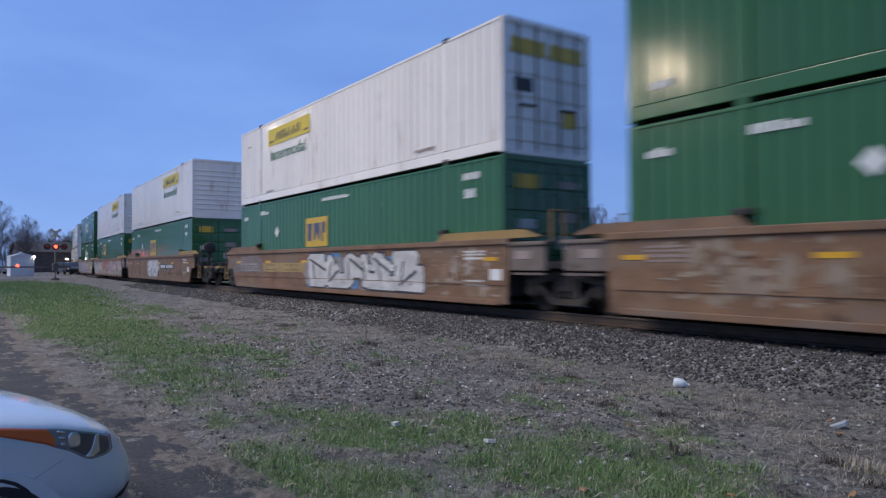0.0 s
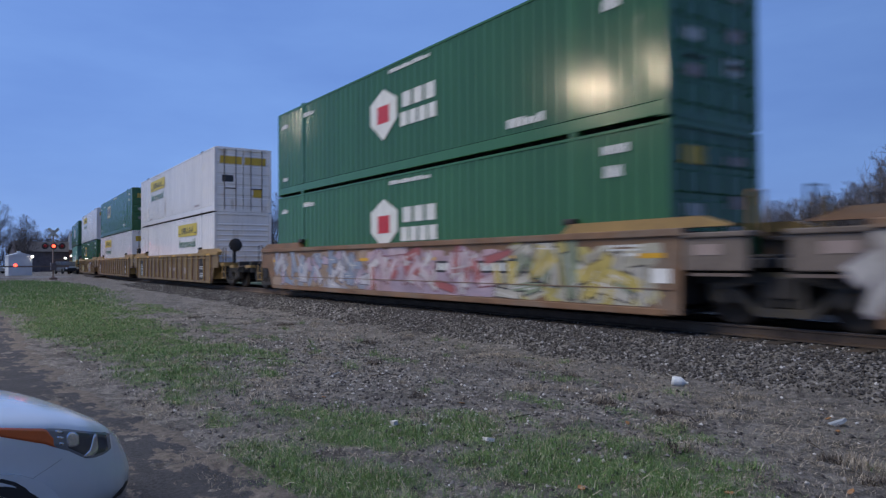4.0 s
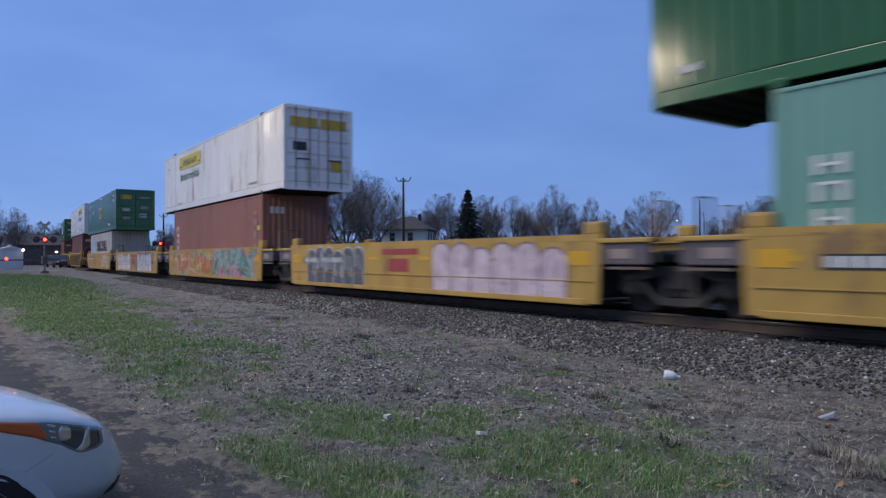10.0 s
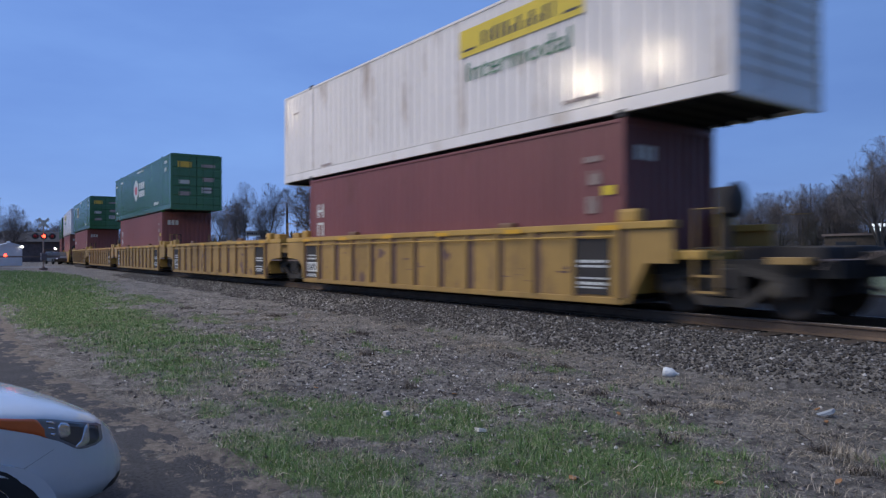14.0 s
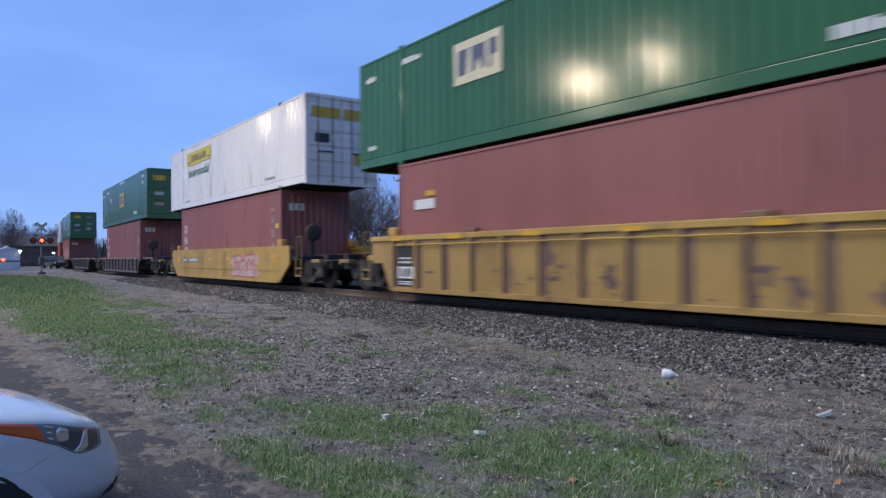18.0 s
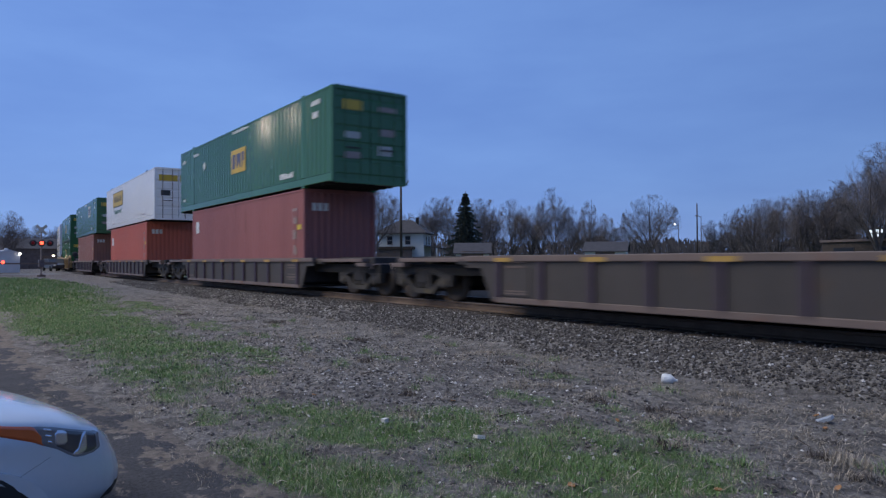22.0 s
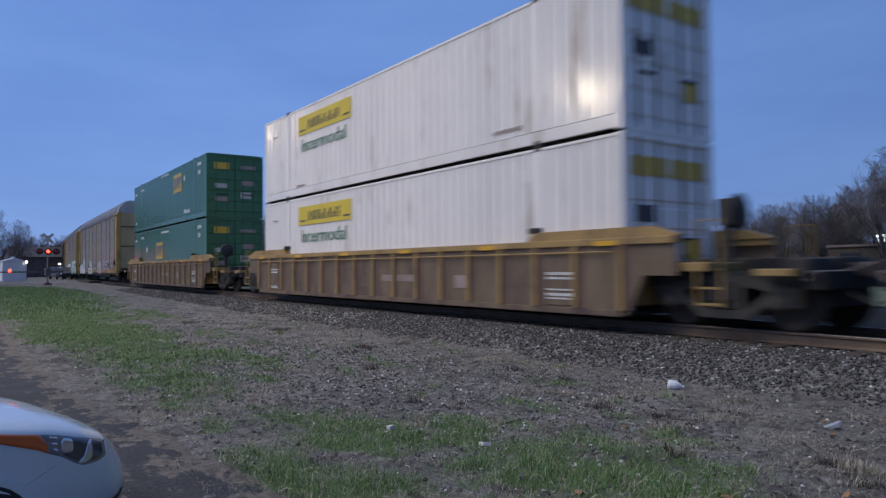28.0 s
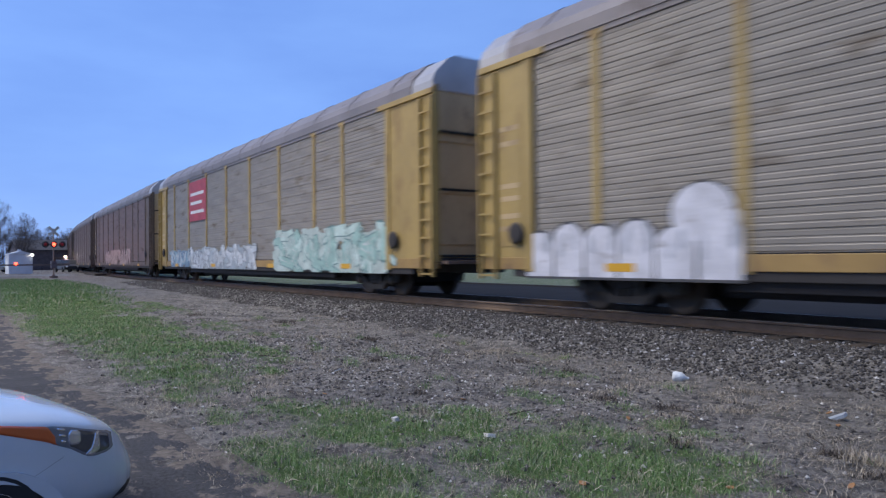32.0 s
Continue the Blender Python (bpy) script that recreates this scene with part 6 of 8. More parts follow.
for cx, cy, n, r in ((-2.43, -4.88, 700, 0.22), (-2.0, -4.6, 400, 0.2), (-6.36, -4.74, 300, 0.25), (-5.9, -4.4, 250, 0.2), (-15.09, -4.37, 160, 0.3), (-4.0, -4.3, 200, 0.2)):
    v2, f2 = blades(n, cx - r, cx + r, cy - r, cy + r, lambda x, y: 1.0 if math.hypot(x - cx, y - cy) < r * (0.75 + 0.4 * smooth_noise(x, y, 0.1)) else 0.0, 0.11, 0.005, rnd, 0.2, 1.3)
    k = len(v)
    v += v2
    f += [tuple(k + i for i in q) for q in f2]
clear_of = lambda x, y: 1.0 if y < -2.55 and y > lot_edge(x) - 0.1 else 0.0
# tufts of rank grass, green and withered, each a thick clump
TUFT_RND = random.Random(77)
gv, gf, wv, wf = [], [], [], []
WEEDS = [(-15.7, -4.05, 0.34), (-2.2, -5.2, 0.11), (-4.5, -4.5, 0.12), (-5.1, -4.75, 0.13), (-7.6, -3.75, 0.16), (-6.6, -3.7, 0.12), (-2.65, -4.95, 0.09), (-11.4, -4.1, 0.20), (-6.7, -6.1, 0.11), (-19.0, -5.2, 0.25), (-9.1, -5.3, 0.14), (-3.5, -5.7, 0.10)]
for i in range(190):
    cx, cy = TUFT_RND.uniform(-17, -1.2), TUFT_RND.uniform(-8.4, -2.7)
    r, old = TUFT_RND.uniform(0.05, 0.17), TUFT_RND.random() < 0.45
    if not old and greenness(cx, cy) < 0.02 and TUFT_RND.random() < 0.55:
        continue
    v2, f2 = blades(int(900 * r + 40), cx - r * 1.6, cx + r * 1.6, cy - r, cy + r, lambda x, y: max(0.0, 1.2 - math.hypot((x - cx) / 1.6, y - cy) / r) * clear_of(x, y), 0.14 if not old else 0.10, 0.005, TUFT_RND, 0.2, 1.1)
    vv, ff = (v, f) if old else (gv, gf)
    k = len(vv)
    vv += v2
    ff += [tuple(k + j for j in q) for q in f2]
loose("grass_tuft_cover", gv, gf, green_m, "thick green grass tufts between bare patches", "grass")
# brown weed clumps
for cx, cy, r in WEEDS:
    v2, f2 = blades(int(2600 * r), cx - r * 1.5, cx + r * 1.5, cy - r, cy + r, lambda x, y: 1.0 if math.hypot((x - cx) / 1.4, y - cy) < r * (0.75 + 0.4 * smooth_noise(x, y, 0.07)) else 0.0, 0.10, 0.006, TUFT_RND, 0.3, 1.4)
    k = len(wv)
    wv += v2
    wf += [tuple(k + j for j in q) for q in f2]
loose("weed_clump_cover", wv, wf, island_material("withered_weed", [(0.0, (0.040, 0.032, 0.028)), (0.6, (0.088, 0.072, 0.060)), (1.0, (0.22, 0.185, 0.15))]), "dark withered weed clumps on the verge", "weeds")
# long flattened stalks
for _ in range(5200):
    x, y = TUFT_RND.uniform(-14, -0.8), TUFT_RND.uniform(-8.6, -2.6)
    if not clear_of(x, y) or smooth_noise(x + 30, y, 0.7) < TUFT_RND.uniform(-0.5, 0.35):
        continue
    z, h, a, w = ground_z(x, y) + 0.012, TUFT_RND.uniform(0.05, 0.15), TUFT_RND.gauss(0.2, 0.7) + (3.14 if TUFT_RND.random() < 0.5 else 0.0), TUFT_RND.uniform(0.0015, 0.003)
    ca, sa, up = math.cos(a), math.sin(a), TUFT_RND.uniform(-0.005, 0.06)
    k = len(v)
    v += [(x + sa * w, y - ca * w, z), (x - sa * w, y + ca * w, z + 0.003), (x + ca * h * 0.5 - sa * w, y + sa * h * 0.5 + ca * w, z + up + 0.01), (x + ca * h * 0.5 + sa * w, y + sa * h * 0.5 - ca * w, z + up + 0.008), (x + ca * h, y + sa * h, z + up * 0.7)]
    f += [(k, k + 1, k + 2, k + 3), (k + 3, k + 2, k + 4)]
loose("dead_grass", v, f, straw_m, "flattened tan dead grass between the gravel", "grass")

# ---- parking lot ----
def asphalt_material():
    """Old asphalt that breaks up into sandy dirt where it is worn."""
    m = bpy.data.materials.new("worn_asphalt")
    m.use_nodes = True
    n, l = m.node_tree.nodes, m.node_tree.links
    b = n["Principled BSDF"]
    b.inputs["Roughness"].default_value, b.inputs["Specular IOR Level"].default_value = 0.9, 0.25
    co, at = n.new("ShaderNodeTexCoord"), n.new("ShaderNodeAttribute")
    at.attribute_name = "wear"

    def tex(scale, detail, rough, stretch=1.0):
        t, mp = n.new("ShaderNodeTexNoise"), n.new("ShaderNodeMapping")
        mp.inputs["Scale"].default_value = (1, stretch, 1)
        t.inputs["Scale"].default_value, t.inputs["Detail"].default_value, t.inputs["Roughness"].default_value = scale, detail, rough
        l.new(co.outputs["Object"], mp.inputs["Vector"])
        l.new(mp.outputs["Vector"], t.inputs["Vector"])
        return t.outputs["Fac"]

    def ramp(fac, lo, hi, a, c):
        r = n.new("ShaderNodeValToRGB")
        r.color_ramp.elements[0].position, r.color_ramp.elements[1].position = lo, hi
        r.color_ramp.elements[0].color, r.color_ramp.elements[1].color = (*a, 1), (*c, 1)
        l.new(fac, r.inputs["Fac"])
        return r.outputs["Color"]

    tar = ramp(tex(40.0, 6, 0.7), 0.3, 0.7, (0.030, 0.030, 0.033), (0.085, 0.085, 0.09))
    sand = ramp(tex(14.0, 8, 0.75), 0.35, 0.68, (0.085, 0.073, 0.062), (0.25, 0.215, 0.18))
    add = n.new("ShaderNodeMath")
    add.operation = "ADD"
    l.new(at.outputs["Fac"], add.inputs[0])
    wide = n.new("ShaderNodeMapRange")
    wide.inputs["From Min"].default_value, wide.inputs["From Max"].default_value = 0.3, 0.7
    wide.inputs["To Min"].default_value, wide.inputs["To Max"].default_value = 0.1, 0.9
    l.new(tex(2.6, 8, 0.66, 1.6), wide.inputs["Value"])
    l.new(wide.outputs[0], add.inputs[1])
    k = n.new("ShaderNodeMapRange")
    k.inputs["From Min"].default_value, k.inputs["From Max"].default_value = 0.97, 1.04
    l.new(add.outputs[0], k.inputs["Value"])
    mx = n.new("ShaderNodeMix")
    mx.data_type = "RGBA"
    l.new(k.outputs[0], mx.inputs["Factor"])
    l.new(tar, mx.inputs["A"])
    l.new(sand, mx.inputs["B"])
    l.new(mx.outputs["Result"], b.inputs["Base Color"])
    bp = n.new("ShaderNodeBump")
    bp.inputs["Strength"].default_value, bp.inputs["Distance"].default_value = 0.8, 0.02
    l.new(tex(70.0, 6, 0.7), bp.inputs["Height"])
    l.new(bp.outputs["Normal"], b.inputs["Normal"])
    return m


asphalt_m = asphalt_material()
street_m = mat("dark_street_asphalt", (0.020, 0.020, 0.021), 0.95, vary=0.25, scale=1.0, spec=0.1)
road_m = mat("road_asphalt", (0.16, 0.16, 0.165), 0.85, vary=0.2, scale=1.0, bump=0.4, bump_scale=60, dirt=(0.2, 0.18, 0.16), dirt_amount=0.2)


def build_lot():
    xs = [-42 + 0.16 * i for i in range(int(54 / 0.16))]
    rows = [0.0, -0.03, -0.25, -0.6, -1.2, -2.4, -4.5, -8.0, -14.0]
    vs, fs, wear, n = [], [], [], len(rows)
    for x in xs:
        e = lot_edge(x)
        for i, r in enumerate(rows):
            vs.append((x, e + r, ground_z(x, e + r) + (-0.01 if i == 0 else 0.014)))
            wear.append((0.95, 0.72, 0.44, 0.36, 0.31, 0.29, 0.28, 0.28, 0.28)[i])
    for j in range(len(xs) - 1):
        fs += [(j * n + i, (j + 1) * n + i, (j + 1) * n + i + 1, j * n + i + 1) for i in range(n - 1)]
    me = mesh("parking_lot", vs, fs, True)
    me.materials.append(asphalt_m)
    me.attributes.new("wear", "FLOAT", "POINT").data.foreach_set("value", wear)
    tagged(new("pavement", me), "cracked dark asphalt lot with a crumbling sandy edge", "pavement", kind="structure")


build_lot()

# ---- litter ----
def milk_jug():
    ob = thing("plastic_bottle", "crumpled translucent white plastic bottle lying on the gravel", "bottle", at=Matrix.Translation((-5.33, -3.14, ground_z(-5.33, -3.14) + 0.06)) @ pose(0, 0, 0, 0, 8, 40) @ Matrix.Scale(0.72, 4))
    body = lathe([(0.02, -0.10), (0.07, -0.095), (0.088, -0.05), (0.085, 0.0), (0.088, 0.04), (0.062, 0.09), (0.028, 0.13), (0.02, 0.155)], "x", 14)
    part("body", body, mat("milky_plastic", (0.68, 0.71, 0.72), 0.35, vary=0.12, scale=8, bump=0.5, bump_scale=20), ob)
    part("cap", lathe([(0.02, 0.15), (0.024, 0.152), (0.024, 0.175), (0.01, 0.178)], "x", 12), M["reflect_w"], ob)


def scrap(name, label, x, y, pts, h, material, rz=0.0):
    """A bent thin scrap lying on the ground."""
    rnd = random.Random(name + str(x))
    me = prism(pts, 0.0, h, "z")
    ob = new(name, me)
    me.materials.append(material)
    tagged(ob, label, "litter")
    ob.matrix_basis = Matrix.Translation((x, y, ground_z(x, y) + 0.008)) @ Euler((rnd.uniform(-0.3, 0.3), rnd.uniform(-0.5, 0.2), rz)).to_matrix().to_4x4()
    return ob


milk_jug()
paper_m = mat("dirty_paper", (0.55, 0.54, 0.52), 0.8, vary=0.15, scale=9)
clear_m = mat("grey_plastic", (0.36, 0.40, 0.44), 0.3, vary=0.15, scale=9)
leaf_m = mat("dead_leaf", (0.30, 0.15, 0.06), 0.8, vary=0.3, scale=20)
scrap("paper_scrap", "torn white paper scrap caught in the grass", -4.71, -6.67, [(-0.05, -0.02), (0.03, -0.03), (0.06, 0.03), (0.0, 0.05), (-0.04, 0.03)], 0.03, paper_m)
scrap("paper_scrap", "small white paper scrap in the grass", -5.63, -7.06, [(-0.03, -0.02), (0.03, -0.02), (0.025, 0.03), (-0.02, 0.03)], 0.04, paper_m)
scrap("plastic_cup", "flattened clear plastic cup on bare earth", -3.15, -3.75, [(-0.09, -0.03), (0.07, -0.04), (0.09, 0.02), (-0.08, 0.04)], 0.03, clear_m, 0.3)
scrap("paper_scrap", "pale paper scrap beside the gravel", -8.6, -6.2, [(-0.08, -0.01), (0.07, -0.02), (0.08, 0.01), (-0.07, 0.02)], 0.01, clear_m, 0.4)
for i, (x, y) in enumerate(((-3.38, -6.91), (-3.3, -3.6), (-3.05, -3.95), (-2.7, -6.2), (-6.1, -5.9), (-4.4, -5.2), (-7.3, -7.0), (-2.2, -5.6))):
    scrap("dead_leaf", "curled orange-brown dead leaf on the ground", x, y, [(-0.032, 0), (-0.014, -0.018), (0.022, -0.014), (0.036, 0.004), (0.014, 0.021), (-0.018, 0.018)], 0.008, leaf_m, i * 1.1)
for i, (x, y, l) in enumerate(((-21.3, -4.8, 0.5), (-5.2, -6.0, 0.35), (-4.0, -4.7, 0.3), (-7.9, -5.6, 0.4), (-3.0, -4.6, 0.35), (-10.5, -6.6, 0.4))):
    a = i * 1.3
    me = rod([(0, 0, 0.01), (l * 0.4 * math.cos(a), l * 0.4 * math.sin(a), 0.03), (l * math.cos(a + 0.3), l * math.sin(a + 0.3), 0.012)], [0.008, 0.006, 0.003], 5)
    ob = new("twig", me)
    me.materials.append(M["tie"])
    tagged(ob, "short bare broken twig lying on the verge", "twig")
    ob.matrix_basis = Matrix.Translation((x, y, ground_z(x, y)))


# ---- parked car ----
def parked_car():
    floor_z = ground_z(-4.6, -10.2) + 0.016
    ob = thing("parked_car", "silver-blue compact car parked on the asphalt", "car", at=Matrix.Translation((CAR_X, CAR_Y, floor_z)) @ Matrix.Rotation(radians(CAR_TURN), 4, "Z"))
    silver = mat("silver_blue_car_paint", (0.57, 0.625, 0.665), 0.26, metal=0.15, vary=0.04, scale=2, coat=0.8)
    black = mat("black_trim", (0.02, 0.02, 0.022), 0.6, vary=0.2, scale=5)
    glass = mat("dark_car_glass", (0.02, 0.025, 0.03), 0.05, vary=0.05, scale=2, coat=0.5)
    lens = mat("headlight_lens", (0.16, 0.17, 0.185), 0.06, vary=0.2, scale=6, coat=1.0)
    inner = mat("lamp_inside", (0.055, 0.060, 0.068), 0.15, vary=0.3, scale=9, coat=1.0)
    chrome = mat("lamp_reflector", (0.62, 0.65, 0.70), 0.22, metal=0.85, vary=0.05, scale=4)
    amber = mat("amber_lens", (0.60, 0.105, 0.02), 0.12, vary=0.12, scale=7, coat=1.0)
    # stations: x, half width at the bumper, at the crease, underside, crease height, top height
    st = [(0.165, 0.16, 0.05, 0.31, 0.42, 0.455), (0.14, 0.36, 0.20, 0.27, 0.435, 0.475), (0.09, 0.50, 0.36, 0.24, 0.465, 0.515), (0.04, 0.60, 0.48, 0.22, 0.50, 0.555), (-0.03, 0.68, 0.59, 0.20, 0.545, 0.61), (-0.12, 0.735, 0.69, 0.19, 0.612, 0.675), (-0.26, 0.785, 0.765, 0.19, 0.664, 0.745), (-0.45, 0.82, 0.81, 0.19, 0.722, 0.80), (-0.70, 0.85, 0.842, 0.19, 0.770, 0.85), (-0.95, 0.87, 0.862, 0.19, 0.80, 0.888),
          (-1.25, 0.882, 0.875, 0.19, 0.82, 0.93), (-1.5, 0.888, 0.88, 0.19, 0.84, 0.96), (-2.2, 0.89, 0.885, 0.19, 0.86, 1.0), (-3.2, 0.888, 0.88, 0.19, 0.87, 1.02), (-3.8, 0.87, 0.86, 0.20, 0.88, 1.03), (-4.2, 0.82, 0.80, 0.24, 0.86, 1.02), (-4.42, 0.72, 0.68, 0.30, 0.80, 0.98), (-4.5, 0.55, 0.5, 0.36, 0.72, 0.9)]

    def at_x(x):
        for a, b in zip(st[:-1], st[1:]):
            if b[0] <= x <= a[0]:
                k = (a[0] - x) / (a[0] - b[0])
                return [a[i] + (b[i] - a[i]) * k for i in range(6)]
        return list(st[-1] if x < 0 else st[0])

    def half_section(x):
        _, w, wc, lo, cr, top = at_x(x)
        m = (lo + cr) / 2
        return [(0.0, lo), (w * 0.80, lo), (w * 0.955, lo + 0.03), (w * 0.99, (lo + m) / 2), (w, m), ((2 * w + wc) / 3, m + (cr - m) * 0.5), (wc, cr - 0.008), (wc * 0.965, cr + (top - cr) * 0.22), (wc * 0.86, cr + (top - cr) * 0.55), (wc * 0.62, cr + (top - cr) * 0.82), (wc * 0.3, top - 0.005), (0.0, top)]

    def side_y(x, z):
        sec = half_section(x)
        for (ya, za), (yb, zb) in zip(sec[1:-1], sec[2:]):
            if za <= z <= zb:
                return ya + (yb - ya) * (z - za) / max(1e-6, zb - za)
        return sec[-2][0] if z > sec[-1][1] else sec[2][0]

    xs = []
    for a, b in zip(st[:-1], st[1:]):
        n = 3
        xs += [a[0] + (b[0] - a[0]) * i / n for i in range(n)]
    xs.append(st[-1][0])
    vs, fs, n = [], [], 23
    for x in xs:
        sec = half_section(x)
        vs += [(x, -y, z) for y, z in sec] + [(x, y, z) for y, z in sec[-2:0:-1]]
    n = 22
    for j in range(len(xs) - 1):
        fs += [(j * n + i, j * n + (i + 1) % n, (j + 1) * n + (i + 1) % n, (j + 1) * n + i) for i in range(n)]
    fs += [tuple(range(n)), tuple((len(xs) - 1) * n + i for i in range(n))]
    part("body", mesh("body", vs, fs, True), silver, ob, "silver-blue painted body")
    cab = [(-1.25, 0.62, 0.97, 0.98), (-1.75, 0.70, 0.97, 1.26), (-2.15, 0.66, 0.97, 1.42), (-2.7, 0.66, 0.97, 1.44), (-3.3, 0.65, 0.98, 1.36), (-4.0, 0.60, 0.98, 1.05)]
    vs, fs = [], []
    for x, w, lo, hi in cab:
        vs += [(x, -w * 1.18, lo), (x, -w, lo + (hi - lo) * 0.85), (x, -w * 0.8, hi), (x, w * 0.8, hi), (x, w, lo + (hi - lo) * 0.85), (x, w * 1.18, lo)]
    for j in range(len(cab) - 1):
        fs += [(j * 6 + i, j * 6 + (i + 1) % 6, (j + 1) * 6 + (i + 1) % 6, (j + 1) * 6 + i) for i in range(6)]
    fs += [tuple(range(6)), tuple(30 + i for i in range(6))]
    part("cabin_glass", mesh("cabin", vs, fs, True), glass, ob, "dark tinted windows")
    part("roof", boxes((-3.2, -2.15, -0.52, 0.52, 1.425, 1.455), bevel=0.012), silver, ob)

    def along(pts, x):
        for (xa, za), (xb, zb) in zip(pts[:-1], pts[1:]):
            if xb <= x <= xa:
                return za + (zb - za) * (xa - x) / (xa - xb)
        return pts[-1][1] if x < pts[-1][0] else pts[0][1]

    def patch(low, high, s, out, nx=18, nz=7, rim=0.15):
        """A skin on the flank between two lines of (x, z), standing proud by out."""
        pv, pf = [], []
        x0, x1 = low[0][0], low[-1][0]
        for i in range(nx + 1):
            x = x0 + (x1 - x0) * i / nx
            a, b = along(low, x), along(high, x)
            for k in range(nz + 1):
                v = k / nz
                z = a + (b - a) * v
                bow = min(1.0, v / rim, (1 - v) / rim, i / nx / 0.1, (1 - i / nx) / 0.1)
                pv.append((x, s * (side_y(x, z) - 0.003 + (out + 0.003) * bow), z))
        m = nz + 1
        for i in range(nx):
            pf += [(i * m + k, (i + 1) * m + k, (i + 1) * m + k + 1, i * m + k + 1) for k in range(nz)]
        return mesh("patch", pv, pf, True)

    lamp_low = [(-0.095, 0.545), (-0.11, 0.515), (-0.17, 0.498), (-0.24, 0.496), (-0.29, 0.508), (-0.38, 0.572), (-0.52, 0.642)]
    lamp_high = [(-0.095, 0.600), (-0.12, 0.617), (-0.25, 0.668), (-0.40, 0.712), (-0.52, 0.738)]
    for s in (-1, 1):
        h = part("headlight", patch(lamp_low, lamp_high, s, 0.006), lens, ob, "clear wraparound headlight")
        part("side_marker", patch([(-0.425, 0.598), (-0.505, 0.640), (-0.71, 0.722), (-0.88, 0.785)], [(-0.425, 0.603), (-0.455, 0.66), (-0.50, 0.728), (-0.71, 0.770), (-0.88, 0.800)], s, 0.0085, 26), amber, h, "amber rear end of the headlight")
        part("lamp_bowl", patch([(-0.115, 0.535), (-0.17, 0.505), (-0.24, 0.502), (-0.30, 0.520), (-0.36, 0.566), (-0.41, 0.60)], [(-0.115, 0.600), (-0.17, 0.628), (-0.25, 0.660), (-0.33, 0.684), (-0.41, 0.690)], s, 0.0075), inner, h, "dark round lamp bowl")
        part("reflector_bowl", patch([(-0.200, 0.560), (-0.215, 0.520), (-0.235, 0.512), (-0.262, 0.512), (-0.300, 0.526)], [(-0.200, 0.630), (-0.215, 0.645), (-0.235, 0.640), (-0.262, 0.565), (-0.300, 0.534)], s, 0.011, 14, 8), chrome, h, "bright curved reflector")
        part("reflector_bowl", patch([(-0.318, 0.602), (-0.34, 0.585), (-0.375, 0.588), (-0.395, 0.62)], [(-0.318, 0.650), (-0.34, 0.676), (-0.375, 0.686), (-0.395, 0.66)], s, 0.012, 12, 8), chrome, h, "bright round reflector")
        for k in range(3):
            part("reflector_fin", patch([(-0.40, 0.610 + 0.03 * k), (-0.435 - 0.012 * k, 0.622 + 0.034 * k)], [(-0.40, 0.628 + 0.03 * k), (-0.435 - 0.012 * k, 0.642 + 0.034 * k)], s, 0.0105, 5, 4), chrome, h, "bright slanted reflector")
        part("bumper_vent", patch([(0.10, 0.25), (0.0, 0.215), (-0.12, 0.20)], [(0.10, 0.27), (0.0, 0.30), (-0.12, 0.225)], s, 0.004), black, ob, "dark lower bumper vent")
        part("bumper_seam", patch([(-0.395, 0.552), (-0.60, 0.466)], [(-0.395, 0.558), (-0.60, 0.471)], s, 0.0015, 8, 2), black, ob)
        part("hood_seam", patch([(-0.49, 0.712), (-0.9, 0.789), (-1.5, 0.855)], [(-0.49, 0.717), (-0.9, 0.793), (-1.5, 0.859)], s, 0.0015, 12, 2), black, ob)
        for x in (-0.80, -3.6):
            ring = [(math.cos(a), math.sin(a)) for a in [math.pi * k / 20 for k in range(21)]]
            part("fender_lip", prism([(x + 0.40 * u, 0.20 + 0.355 * v) for u, v in ring] + [(x + 0.33 * u, 0.20 + 0.30 * v) for u, v in ring[::-1]], s * (side_y(x, 0.45) - 0.05), s * (side_y(x, 0.45) + 0.012)), silver, ob)
            part("wheel_arch", prism([(x + 0.335 * math.cos(a), 0.20 + 0.30 * math.sin(a)) for a in [math.pi * k / 16 - 0.12 for k in range(17)] + [math.pi + 0.12]] + [(x - 0.33, 0.17), (x + 0.33, 0.17)], s * 0.55, s * (side_y(x, 0.45) + 0.004)), black, ob, "black wheel arch")
            w = part("wheel", lathe([(0.18, -0.09), (0.26, -0.1), (0.28, -0.07), (0.28, 0.07), (0.26, 0.1), (0.18, 0.09)], "y", 26), M["tyre"], ob, at=Matrix.Translation((x, s * 0.77, 0.28)))
            part("rim", lathe([(0.03, s * 0.07), (0.09, s * 0.09), (0.17, s * 0.07), (0.185, s * 0.095), (0.17, s * 0.0)], "y", 20), chrome, w)
    part("grille", boxes((0.10, 0.17, -0.17, 0.17, 0.33, 0.40), bevel=0.02), black, ob, "dark slatted grille")
    part("wing_mirror", lathe([(0.02, 0.85), (0.08, 0.90), (0.09, 1.0), (0.05, 1.05)], "y", 12), silver, ob, at=Matrix.Translation((-1.7, 0.0, 1.0)))
    return ob


CAR_X, CAR_Y, CAR_TURN = -4.999, -9.811, 105.0
parked_car()

